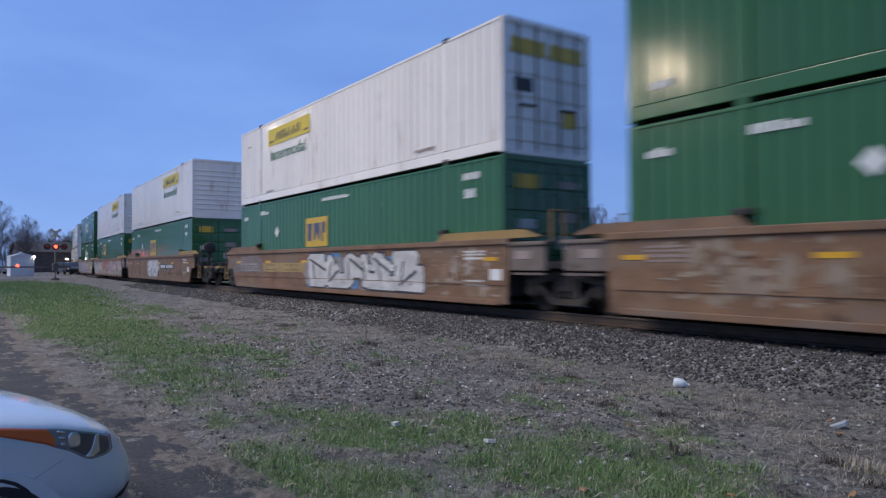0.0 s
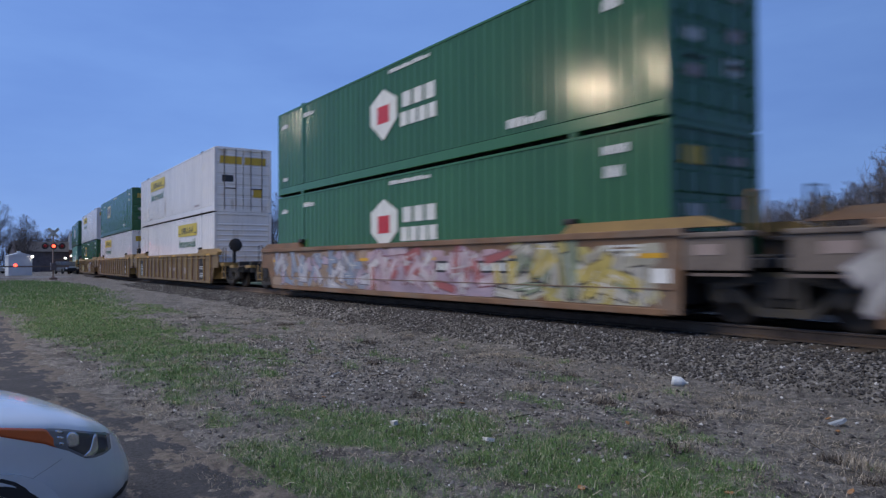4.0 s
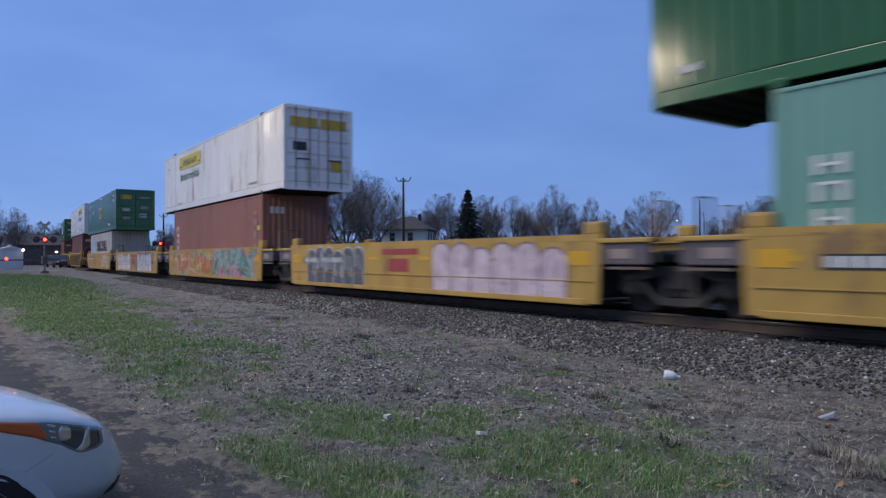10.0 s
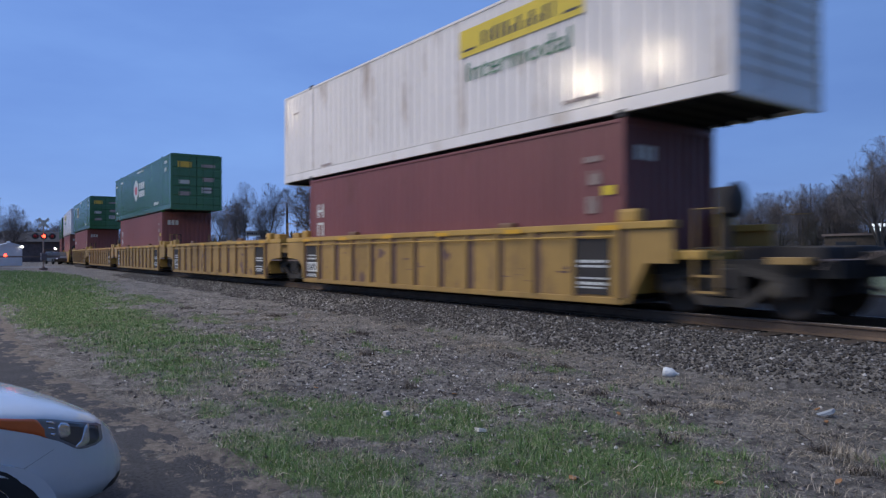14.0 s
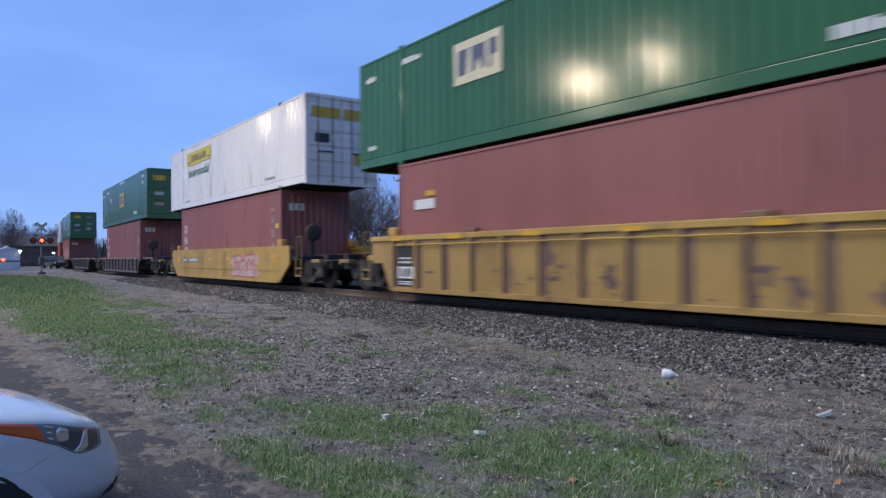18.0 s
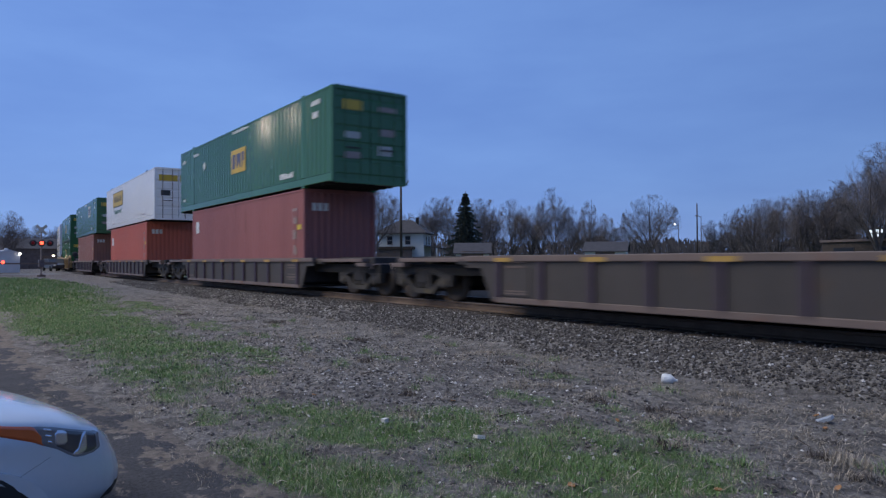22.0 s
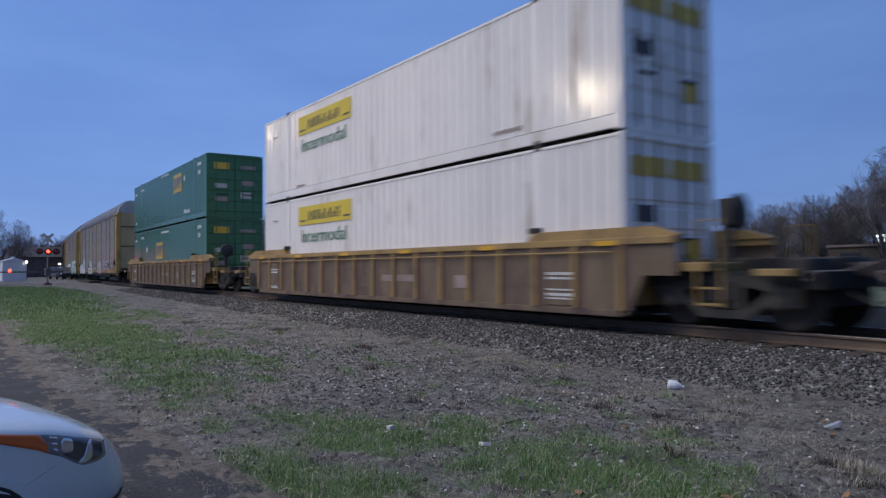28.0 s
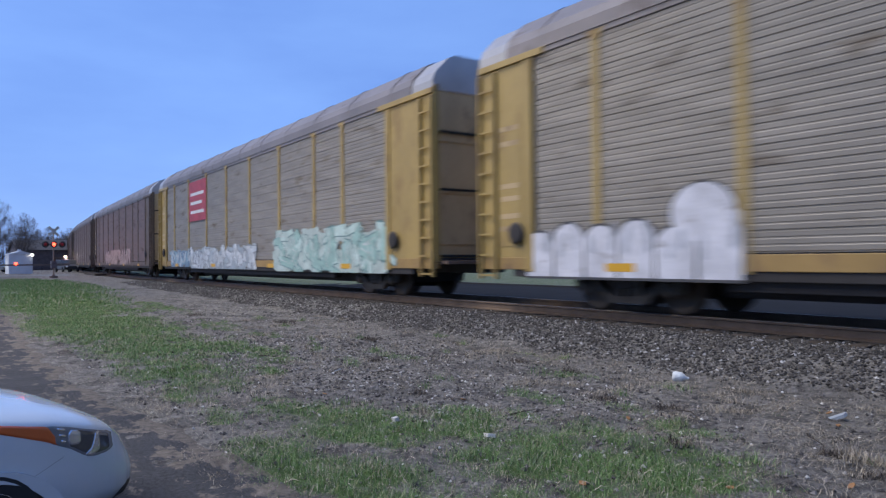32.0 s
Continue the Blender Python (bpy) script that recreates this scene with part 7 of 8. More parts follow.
# ---- lamp of the lot, whose gleam runs along the container walls ----
def street_lamp(x, y, z, name_label, glow, power, base_z, reach=1.2, turn=90.0):
    ob = thing("street_lamp", name_label, "street lamp", at=Matrix.Translation((x, y, base_z)) @ Matrix.Rotation(radians(turn), 4, "Z"))
    h = z - base_z
    part("pole", lathe([(0.11, 0.0), (0.10, 0.4), (0.06, h + 0.05), (0.03, h + 0.08)], "z", 12), M["greycar"], ob)
    part("arm", rod([(0, 0, h - 0.5), (reach * 0.5, 0, h - 0.1), (reach, 0, h + 0.02)], 0.035), M["greycar"], ob)
    part("lamp_housing", boxes((reach - 0.1, reach + 0.5, -0.16, 0.16, h, h + 0.14), bevel=0.04), M["greycar"], ob)
    part("lamp_glass", lathe([(0.02, h - 0.10), (0.10, h - 0.08), (0.15, h - 0.01), (0.1, h + 0.0)], "z", 14), glow, ob, "glowing lamp glass", Matrix.Translation((reach + 0.2, 0, 0)))
    if power:
        d = bpy.data.lights.new("lamp_light", "POINT")
        d.energy, d.color, d.shadow_soft_size = power, (1.0, 0.84, 0.62), 0.3
        l = new("lamp_light", d)
        l.matrix_world = ob.matrix_basis @ Matrix.Translation((reach + 0.2, 0, h - 0.32))
    return ob


warm = mat("warm_lamp_glow", (1.0, 0.80, 0.52), 0.5, vary=0.0, emit=220.0)
white_glow = mat("white_lamp_glow", (1.0, 0.88, 0.70), 0.5, vary=0.0, emit=45.0)
big_glow = mat("bright_lamp_glow", (1.0, 0.88, 0.72), 0.5, vary=0.0, emit=150.0)
pink_glow = mat("sodium_lamp_glow", (1.0, 0.55, 0.35), 0.5, vary=0.0, emit=60.0)
red_glow = mat("red_signal_glow", (1.0, 0.06, 0.03), 0.5, vary=0.0, emit=6.0)
dim_red = mat("red_signal_lens", (0.30, 0.01, 0.01), 0.3, vary=0.0)
street_lamp(-20.1, -15.4, 8.6, "tall grey lot lamp with a warm glowing head", warm, 950, ground_z(-20.1, -15.4), 1.0)
street_lamp(-17.0, -16.2, 8.9, "tall grey lot lamp with a warm glowing head", warm, 650, ground_z(-17.0, -16.2), 1.0)


# ---- the level crossing ----
def crossing_signal(x, y, turn, base_z, gate=True):
    ob = thing("crossing_signal", "railway crossing signal with crossbuck and red lamps", "crossing signal", "crossing signals", at=Matrix.Translation((x, y, base_z)) @ Matrix.Rotation(radians(turn), 4, "Z"))
    part("mast", lathe([(0.10, 0.0), (0.10, 0.25), (0.055, 0.3), (0.055, 3.8), (0.02, 3.83)], "z", 10), M["greychord"], ob)
    for a in (45, -45):
        part("crossbuck_blade", boxes((0.05 + 0.012 * (a > 0), 0.07 + 0.012 * (a > 0), -0.5, 0.5, -0.1, 0.1)), M["greybox"], ob, "weathered white crossbuck board", Matrix.Translation((0, 0, 3.6)) @ Matrix.Rotation(radians(a), 4, "X"))
    part("lamp_arm", boxes((-0.03, 0.03, -0.66, 0.66, 2.58, 2.65)), M["dark"], ob)
    for k, yy in enumerate((-0.58, 0.0, 0.58)):
        h = part("signal_hood", lathe([(0.25, 0.08), (0.25, 0.10), (0.12, 0.11), (0.10, -0.1), (0.02, -0.12)], "x", 16), M["mark_k"], ob, "round black signal backing", Matrix.Translation((0.02, yy, 2.6)))
        part("signal_lens", lathe([(0.13, 0.115), (0.11, 0.15), (0.02, 0.165)], "x", 14), red_glow if k == 1 else dim_red, h, "glowing red lens" if k == 1 else "dark red lens")
    if gate:
        arm = part("gate_arm", boxes(*[(0.10, 0.14, -6.4 + i * 0.8, -5.6 + i * 0.8, 0.98, 1.09) for i in range(0, 8, 2)], *[(0.10, 0.139, -6.4 + i * 0.8, -5.6 + i * 0.8, 0.98, 1.09) for i in range(1, 8, 2)], (0.09, 0.15, 0.0, 1.1, 0.94, 1.12)), M["greychord"], ob, "lowered crossing gate arm")
        for yy, m_ in ((-2.55, red_glow), (-4.3, dim_red), (-6.2, red_glow)):
            part("arm_lamp", lathe([(0.03, 0.10), (0.11, 0.12), (0.11, 0.18), (0.03, 0.20)], "x", 14), m_, arm, "round red gate lamp", Matrix.Translation((0, yy, 1.14)))
        part("gate_mechanism", boxes((-0.2, 0.22, -0.18, 0.18, 0.75, 1.30), bevel=0.03), M["endgrey"], ob)
    part("base_box", boxes((-0.25, 0.25, -0.25, 0.25, 0.0, 0.18), bevel=0.02), M["greychord"], ob)
    return ob


crossing_signal(-60.8, -4.35, 8.0, ground_z(-60.8, -4.35))
crossing_signal(-75.5, 7.6, 8.0, ground_z(-75.5, 7.6), False)


def relay_hut():
    ob = thing("relay_hut", "small white metal signal hut beside the crossing", "equipment hut", at=Matrix.Translation((-78.0, -5.55, ground_z(-78, -5.5))) @ Matrix.Rotation(radians(4), 4, "Z"))
    w = mat("hut_white", (0.55, 0.58, 0.62), 0.5, vary=0.1, scale=1.5)
    part("wall", boxes((-1.2, 1.2, -0.98, 0.98, 0.1, 2.0), bevel=0.02), w, ob)
    part("roof", prism([(-1.05, 2.0), (1.05, 2.0), (0.0, 2.32)], -1.3, 1.3, "x"), w, ob)
    part("door", boxes((1.2, 1.225, -0.42, 0.42, 0.2, 1.9)), w, ob)
    part("vent", boxes((-0.15, 0.15, -0.15, 0.15, 2.25, 2.45), bevel=0.02), w, ob)
    part("wall_lamp", lathe([(0.03, 0), (0.07, 0.02), (0.07, 0.1), (0.02, 0.12)], "z", 10), white_glow, ob, "glowing wall lamp", Matrix.Translation((1.25, 0.98, 1.85)))


relay_hut()


def strip_road(name, label, x0, x1, y0, y1, lift, cells=60, material=None):
    vs, fs = [], []
    for i in range(cells + 1):
        y = y0 + (y1 - y0) * i / cells
        for x in (x0, x0 + 0.3 * (x1 - x0), x0 + 0.7 * (x1 - x0), x1):
            vs.append((x, y, max(ground_z(x, y), -0.16 if abs(y - bank_y(x)) < 6 else -9) + lift))
    for i in range(cells):
        fs += [(i * 4 + k, i * 4 + k + 1, (i + 1) * 4 + k + 1, (i + 1) * 4 + k) for k in range(3)]
    me = mesh(name, vs, fs)
    me.materials.append(material or road_m)
    return tagged(new(name, me), label, "road", kind="structure")


strip_road("road", "grey asphalt road across the tracks", -75.0, -66.5, -60.0, -1.9, 0.03)
strip_road("road", "grey asphalt road beyond the tracks", -75.0, -66.5, 5.2, 70.0, 0.03)
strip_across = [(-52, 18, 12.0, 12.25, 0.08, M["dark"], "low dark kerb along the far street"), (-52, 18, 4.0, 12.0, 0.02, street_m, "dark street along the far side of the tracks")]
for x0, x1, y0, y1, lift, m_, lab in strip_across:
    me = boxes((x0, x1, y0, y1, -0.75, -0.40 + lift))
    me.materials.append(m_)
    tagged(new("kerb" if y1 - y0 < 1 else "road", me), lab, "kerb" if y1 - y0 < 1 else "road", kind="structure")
glow_d = bpy.data.lights.new("signal_light", "POINT")
glow_d.energy, glow_d.color, glow_d.shadow_soft_size = 22, (1.0, 0.05, 0.03), 0.5
new("signal_light", glow_d).matrix_world = Matrix.Translation((-63.2, -3.3, 1.7))
planks = thing("crossing_panels", "worn dark crossing panels between the rails", "crossing panels", kind="structure")
for o0, o1 in ((-1.75, -0.86), (-0.64, 0.64), (0.86, 1.75)):
    part("panel", strip_along(-76.0, -66.0, 2.0, [(o0, -0.20), (o1, -0.20), (o1, -0.02), (o0, -0.02)]), M["tie"], planks)


def vehicle(x, y, turn, colour, label, lit=True, base=None):
    """A plain waiting car with glowing lamps, front towards +x."""
    z = ground_z(x, y) if base is None else base
    ob = thing("waiting_car", label, "car", "cars on the far streets", at=Matrix.Translation((x, y, z + 0.04)) @ Matrix.Rotation(radians(turn), 4, "Z"))
    m = mat("far_car_paint", colour, 0.3, metal=0.3, vary=0.05, coat=0.5)
    part("body", prism([(2.2, 0.3), (2.2, 0.7), (1.2, 0.92), (0.5, 1.42), (-1.3, 1.45), (-2.0, 1.0), (-2.2, 0.95), (-2.25, 0.35)], -0.85, 0.85), m, ob)
    part("window_band", prism([(1.05, 0.95), (0.48, 1.36), (-1.25, 1.38), (-1.8, 1.0)], -0.86, 0.86), M["mark_k"], ob)
    for wx in (1.4, -1.4):
        for s in (-1, 1):
            part("wheel", lathe([(0.2, -0.1), (0.32, -0.08), (0.32, 0.08), (0.2, 0.1)], "y", 16), M["tyre"], ob, at=Matrix.Translation((wx, s * 0.8, 0.32)))
    for s in (-0.6, 0.6):
        part("headlight", lathe([(0.10, 2.2), (0.12, 2.23), (0.02, 2.25)], "x", 12), white_glow if lit else M["reflect_w"], ob, "glowing headlight" if lit else "headlight", Matrix.Translation((0, s, 0.66)))
        part("tail_light", boxes((-2.27, -2.24, s - 0.12, s + 0.12, 0.75, 0.9)), red_glow if lit else dim_red, ob, "red tail light")
    return ob


vehicle(-93.5, 0.35, 8.0, (0.05, 0.05, 0.055), "dark car waiting beyond the crossing", False, base=ground_z(-96.0, -4.4))
vehicle(-79.5, -11.4, 90.0, (0.25, 0.25, 0.27), "dark car on the road with red lamps lit")
vehicle(-104.0, -7.2, 60.0, (0.3, 0.3, 0.3), "grey parked car beyond the crossing", False)
vehicle(-101.0, 16.0, -50.0, (0.2, 0.2, 0.22), "dark car across the tracks, headlights on", base=-0.1)


# ---- trees ----
def tree_meshes(seed, height, wide, limbs=6, fork=0.2, fine=1.0):
    """The trunk with its limbs, and the crown of fine bare twigs, each as one mesh. wide: the crown's half width against its height."""
    rnd = random.Random(seed)
    tv, tf, cv, cf = [], [], [], []
    mid, rw, rh = Vector((0, 0, height * 0.56)), wide * height, height * 0.46

    def tube(a, b, ra, rb, sides, vs, fs):
        d = (b - a)
        u = d.orthogonal().normalized()
        w = d.normalized().cross(u)
        k = len(vs)
        for p, r in ((a, ra), (b, rb)):
            for i in range(sides):
                t = 2 * math.pi * i / sides
                vs.append(tuple(p + (u * math.cos(t) + w * math.sin(t)) * r))
        fs += [(k + i, k + (i + 1) % sides, k + sides + (i + 1) % sides, k + sides + i) for i in range(sides)]

    def room(p, d):
        """How far a branch can grow from p along d before it leaves the crown's uneven dome."""
        q, v = p - mid, d
        q = Vector((q.x / rw, q.y / rw, q.z / rh))
        v = Vector((v.x / rw, v.y / rw, v.z / rh))
        a, b, c = v.dot(v), q.dot(v), q.dot(q) - 1.0
        e = b * b - a * c
        return 0.0 if e <= 0 else max(0.0, (-b + math.sqrt(e)) / a)

    def branch(p, d, length, r, level):
        """A wandering branch that bends upward and sheds smaller ones along its way."""
        n = (8, 6, 4, 2)[level]
        vs, fs = (tv, tf) if level == 0 else (cv, cf)
        q = p
        for i in range(n):
            d = (d + Vector((rnd.gauss(0, 0.15), rnd.gauss(0, 0.15), rnd.gauss(0.05, 0.1))) * (1.0, 0.9, 0.7, 0.5)[level]).normalized()
            e = q + d * length / n
            ra, rb = r * (1 - 0.88 * i / n), r * (1 - 0.88 * (i + 1) / n)
            tube(q, e, max(0.0095, ra), max(0.0065, rb), 5 if level == 0 else 3, vs, fs)
            if level < 3 and (i > 0 or level > 0):
                for _ in range(2 if rnd.random() < (0.65, 0.7, 0.45)[level] * fine else 1):
                    az = rnd.uniform(0, 6.28)
                    o = d.orthogonal().normalized()
                    side = o * math.cos(az) + d.cross(o) * math.sin(az)
                    nd = (d * 0.7 + side * rnd.uniform(0.5, 1.0) + Vector((0, 0, 0.12))).normalized()
                    most = room(e, nd) * rnd.uniform(0.8, 1.12)
                    reach = min(length * rnd.uniform(*((0.35, 0.62), (0.38, 0.66), (0.45, 0.8))[level]) * (1 - 0.35 * i / n), most)
                    if reach > 0.12:
                        branch(e, nd, reach, max(0.009, rb * 0.55), level + 1)
            q = e

    trunk_top = Vector((rnd.gauss(0, 0.15), rnd.gauss(0, 0.15), height * fork))
    r0 = height * 0.021
    tube(Vector((0, 0, -0.3)), Vector((0, 0, 0.35)), r0 * 1.5, r0 * 1.1, 9, tv, tf)
    tube(Vector((0, 0, 0.35)), trunk_top, r0 * 1.1, r0 * 0.9, 9, tv, tf)
    for i in range(limbs):
        az = 6.28 * (i + rnd.uniform(-0.3, 0.3)) / limbs
        out = wide * rnd.uniform(0.8, 2.4) if i else 0.08
        d = Vector((math.cos(az) * out, math.sin(az) * out, 1.0)).normalized()
        start = trunk_top + Vector((0, 0, -height * fork * 0.35 * rnd.random()))
        branch(start, d, max(0.3 * height, room(start, d) * rnd.uniform(0.82, 1.0)), r0 * (0.55 if i else 0.7), 0)
    k = height / max(v[2] for v in cv)
    return mesh("trunk", [(x * k, y * k, z * k) for x, y, z in tv], tf), mesh("crown", [(x * k, y * k, z * k) for x, y, z in cv], cf)


bark = mat("grey_bark", (0.095, 0.080, 0.074), 0.9, vary=0.3, scale=5, bump=0.5, bump_scale=14)
# twig colour is lightened to carry the haze of distance
twigs = mat("haze_pale_twigs", (0.150, 0.130, 0.130), 0.9, vary=0.25, scale=2, rand=0.2)
needle = mat("spruce_needles", (0.035, 0.048, 0.040), 0.85, vary=0.35, scale=3)
TREES = []
for seed, wide, limbs, fork, fine in ((3, 0.46, 8, 0.17, 1.0), (8, 0.38, 7, 0.20, 1.0), (15, 0.20, 6, 0.16, 1.0), (22, 0.52, 8, 0.15, 1.0), (31, 0.34, 7, 0.2, 1.0)):
    t = thing("bare_tree", "leafless deciduous tree with a wide twiggy crown", "tree", "bare trees behind the train")
    a, b = tree_meshes(seed, 10.0, wide, limbs, fork, fine)
    part("trunk", a, bark, t)
    part("crown", b, twigs, t)
    TREES.append(t)
TREE_USED = set()


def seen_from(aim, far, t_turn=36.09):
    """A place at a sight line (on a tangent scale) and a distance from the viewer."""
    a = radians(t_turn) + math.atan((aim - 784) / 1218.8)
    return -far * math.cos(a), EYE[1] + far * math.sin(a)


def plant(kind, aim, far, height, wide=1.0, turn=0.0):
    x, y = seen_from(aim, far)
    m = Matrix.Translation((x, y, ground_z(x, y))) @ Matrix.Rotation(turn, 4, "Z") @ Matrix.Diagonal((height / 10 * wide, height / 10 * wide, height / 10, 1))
    if kind not in TREE_USED:
        TREE_USED.add(kind)
        TREES[kind].matrix_basis = m
        return TREES[kind]
    o = copy_thing(TREES[kind], Matrix.Identity(4))
    o.matrix_basis = m
    return o


# bearing, distance, height, width factor
ROWS = [(0, 560, 86, 11.4, 1.0), (3, 603, 84, 12.2, 0.95), (0, 655, 90, 11.6, 0.8), (4, 640, 98, 11.8, 0.9), (4, 425, 74, 8.6, 0.7), (1, 470, 76, 8.8, 0.7), (3, 395, 95, 8.5, 0.8),
        (1, 700, 122, 9.8, 1.0), (3, 735, 128, 10.2, 0.9), (1, 768, 108, 11.0, 0.9), (4, 795, 112, 11.6, 0.9), (1, 845, 112, 11.2, 0.9), (0, 872, 116, 11.4, 0.7), (4, 905, 118, 11.6, 0.8), (1, 935, 122, 10.6, 0.9), (0, 980, 108, 12.4, 0.6), (1, 960, 125, 10.6, 0.9), (4, 1010, 125, 10.6, 0.8), (2, 1040, 118, 11.2, 0.8), (1, 1065, 130, 9.6, 0.8),
        (0, 1150, 122, 12.2, 0.92), (3, 1100, 165, 9.0, 0.9), (1, 1255, 150, 9.0, 0.9), (4, 1300, 108, 8.6, 0.9), (0, 1335, 100, 9.2, 0.9), (3, 1375, 104, 9.8, 0.9), (1, 1410, 98, 10.0, 0.85), (2, 1440, 104, 10.6, 1.3), (0, 1470, 98, 11.0, 0.85), (4, 1500, 104, 11.2, 0.85), (3, 1530, 98, 11.0, 0.85), (1, 1560, 84, 13.4, 0.9), (4, 1600, 88, 14.2, 0.9), (0, 1640, 95, 13.0, 0.9),
        (1, 1350, 118, 9.5, 0.9), (0, 1425, 120, 10.2, 0.9), (4, 1490, 122, 10.8, 0.9),
        (4, -34, 105, 9.6, 0.9), (1, 14, 118, 8.6, 0.8), (1, -84, 95, 11.0, 0.9), (4, 66, 150, 8.0, 1.2), (0, 20, 160, 8.4, 1.2), (3, 92, 165, 7.6, 1.1), (0, 95, 175, 9.0, 0.7), (2, 122, 170, 8.5, 0.9), (4, 330, 160, 9.5, 0.9), (1, 290, 170, 9.0, 0.9), (4, 215, 190, 9.0, 0.9), (2, 160, 190, 9.0, 0.9)]
for i, (kind, aim, far, h, w) in enumerate(ROWS):
    plant(kind, aim, far, h, w, i * 1.7)


def spruce(aim, far, h):
    x, y = seen_from(aim, far)
    ob = thing("spruce_tree", "dark evergreen spruce with drooping boughs", "tree", at=Matrix.Translation((x, y, ground_z(x, y))))
    rnd = random.Random(5)
    part("trunk", lathe([(0.2, -0.1), (0.16, h * 0.4), (0.03, h)], "z", 8), bark, ob)
    vs, fs = [], []
    z = h * 0.1
    while z < h - 0.25:
        boughs = rnd.randrange(7, 11)
        for k in range(boughs):
            a = 6.28 * (k + rnd.uniform(-0.35, 0.35)) / boughs
            reach = ((h - z) * 0.32 + 0.12) * rnd.uniform(0.6, 1.35)
            ca, sa = math.cos(a), math.sin(a)
            n = max(3, int(reach * 7))
            for i in range(n):
                u = (i + 0.6) / n
                r = reach * u
                zz = z - 0.42 * r * u + 0.25 * u * u * u * reach + rnd.gauss(0, 0.05)
                l, drop = rnd.uniform(0.2, 0.45) * (1.15 - 0.4 * u), rnd.uniform(0.12, 0.38)
                for sd in (-1, 1):
                    j = len(vs)
                    vs += [(ca * r, sa * r, zz + 0.05), (ca * (r + 0.16) - sa * l * sd, sa * (r + 0.16) + ca * l * sd, zz - drop * 0.4), (ca * (r - 0.05) - sa * l * 0.5 * sd, sa * (r - 0.05) + ca * l * 0.5 * sd, zz - drop)]
                    fs.append((j, j + 1, j + 2))
        z += rnd.uniform(0.22, 0.42)
    part("crown", mesh("crown", vs, fs), needle, ob)


spruce(822, 95, 10.6)


def far_woods():
    """The low belt of brush and distant trees behind everything."""
    rnd = random.Random(11)
    vs, fs = [], []
    for i in range(20000):
        aim = rnd.uniform(-150, 1720)
        far = rnd.uniform(150, 260)
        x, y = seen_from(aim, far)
        h = (4.6 + 2.6 * noise.noise(Vector((aim / 90, 0, 0))) + 1.8 * noise.noise(Vector((aim / 25, 4, 0)))) * far / 180
        z = rnd.uniform(0, max(1.0, h))
        a, l, tilt = rnd.uniform(0, 6.28), rnd.uniform(0.8, 2.2), rnd.gauss(0, 0.5)
        wx, wy = math.cos(a) * 0.05, math.sin(a) * 0.05
        k = len(vs)
        vs += [(x - wx, y - wy, z - 0.8), (x + wx, y + wy, z - 0.8), (x + tilt + wx * 0.4, y + wy * 0.4, z + l), (x + tilt * 1.4 - 0.2, y, z + l * 0.7)]
        fs += [(k, k + 1, k + 2), (k, k + 2, k + 3)]
    loose("far_woods", vs, fs, island_material("far_brush", [(0.0, (0.035, 0.036, 0.042)), (0.6, (0.06, 0.058, 0.066)), (1.0, (0.09, 0.083, 0.085))]), "distant belt of bare brush and woods", "woods")


far_woods()


# ---- houses, poles and far lamps ----
siding = mat("pale_siding", (0.58, 0.62, 0.60), 0.6, vary=0.08, scale=1.0)
shingle = mat("dark_shingles", (0.055, 0.052, 0.055), 0.85, vary=0.25, scale=2.0)
pane = mat("dark_window_glass", (0.03, 0.035, 0.045), 0.1, vary=0.05)


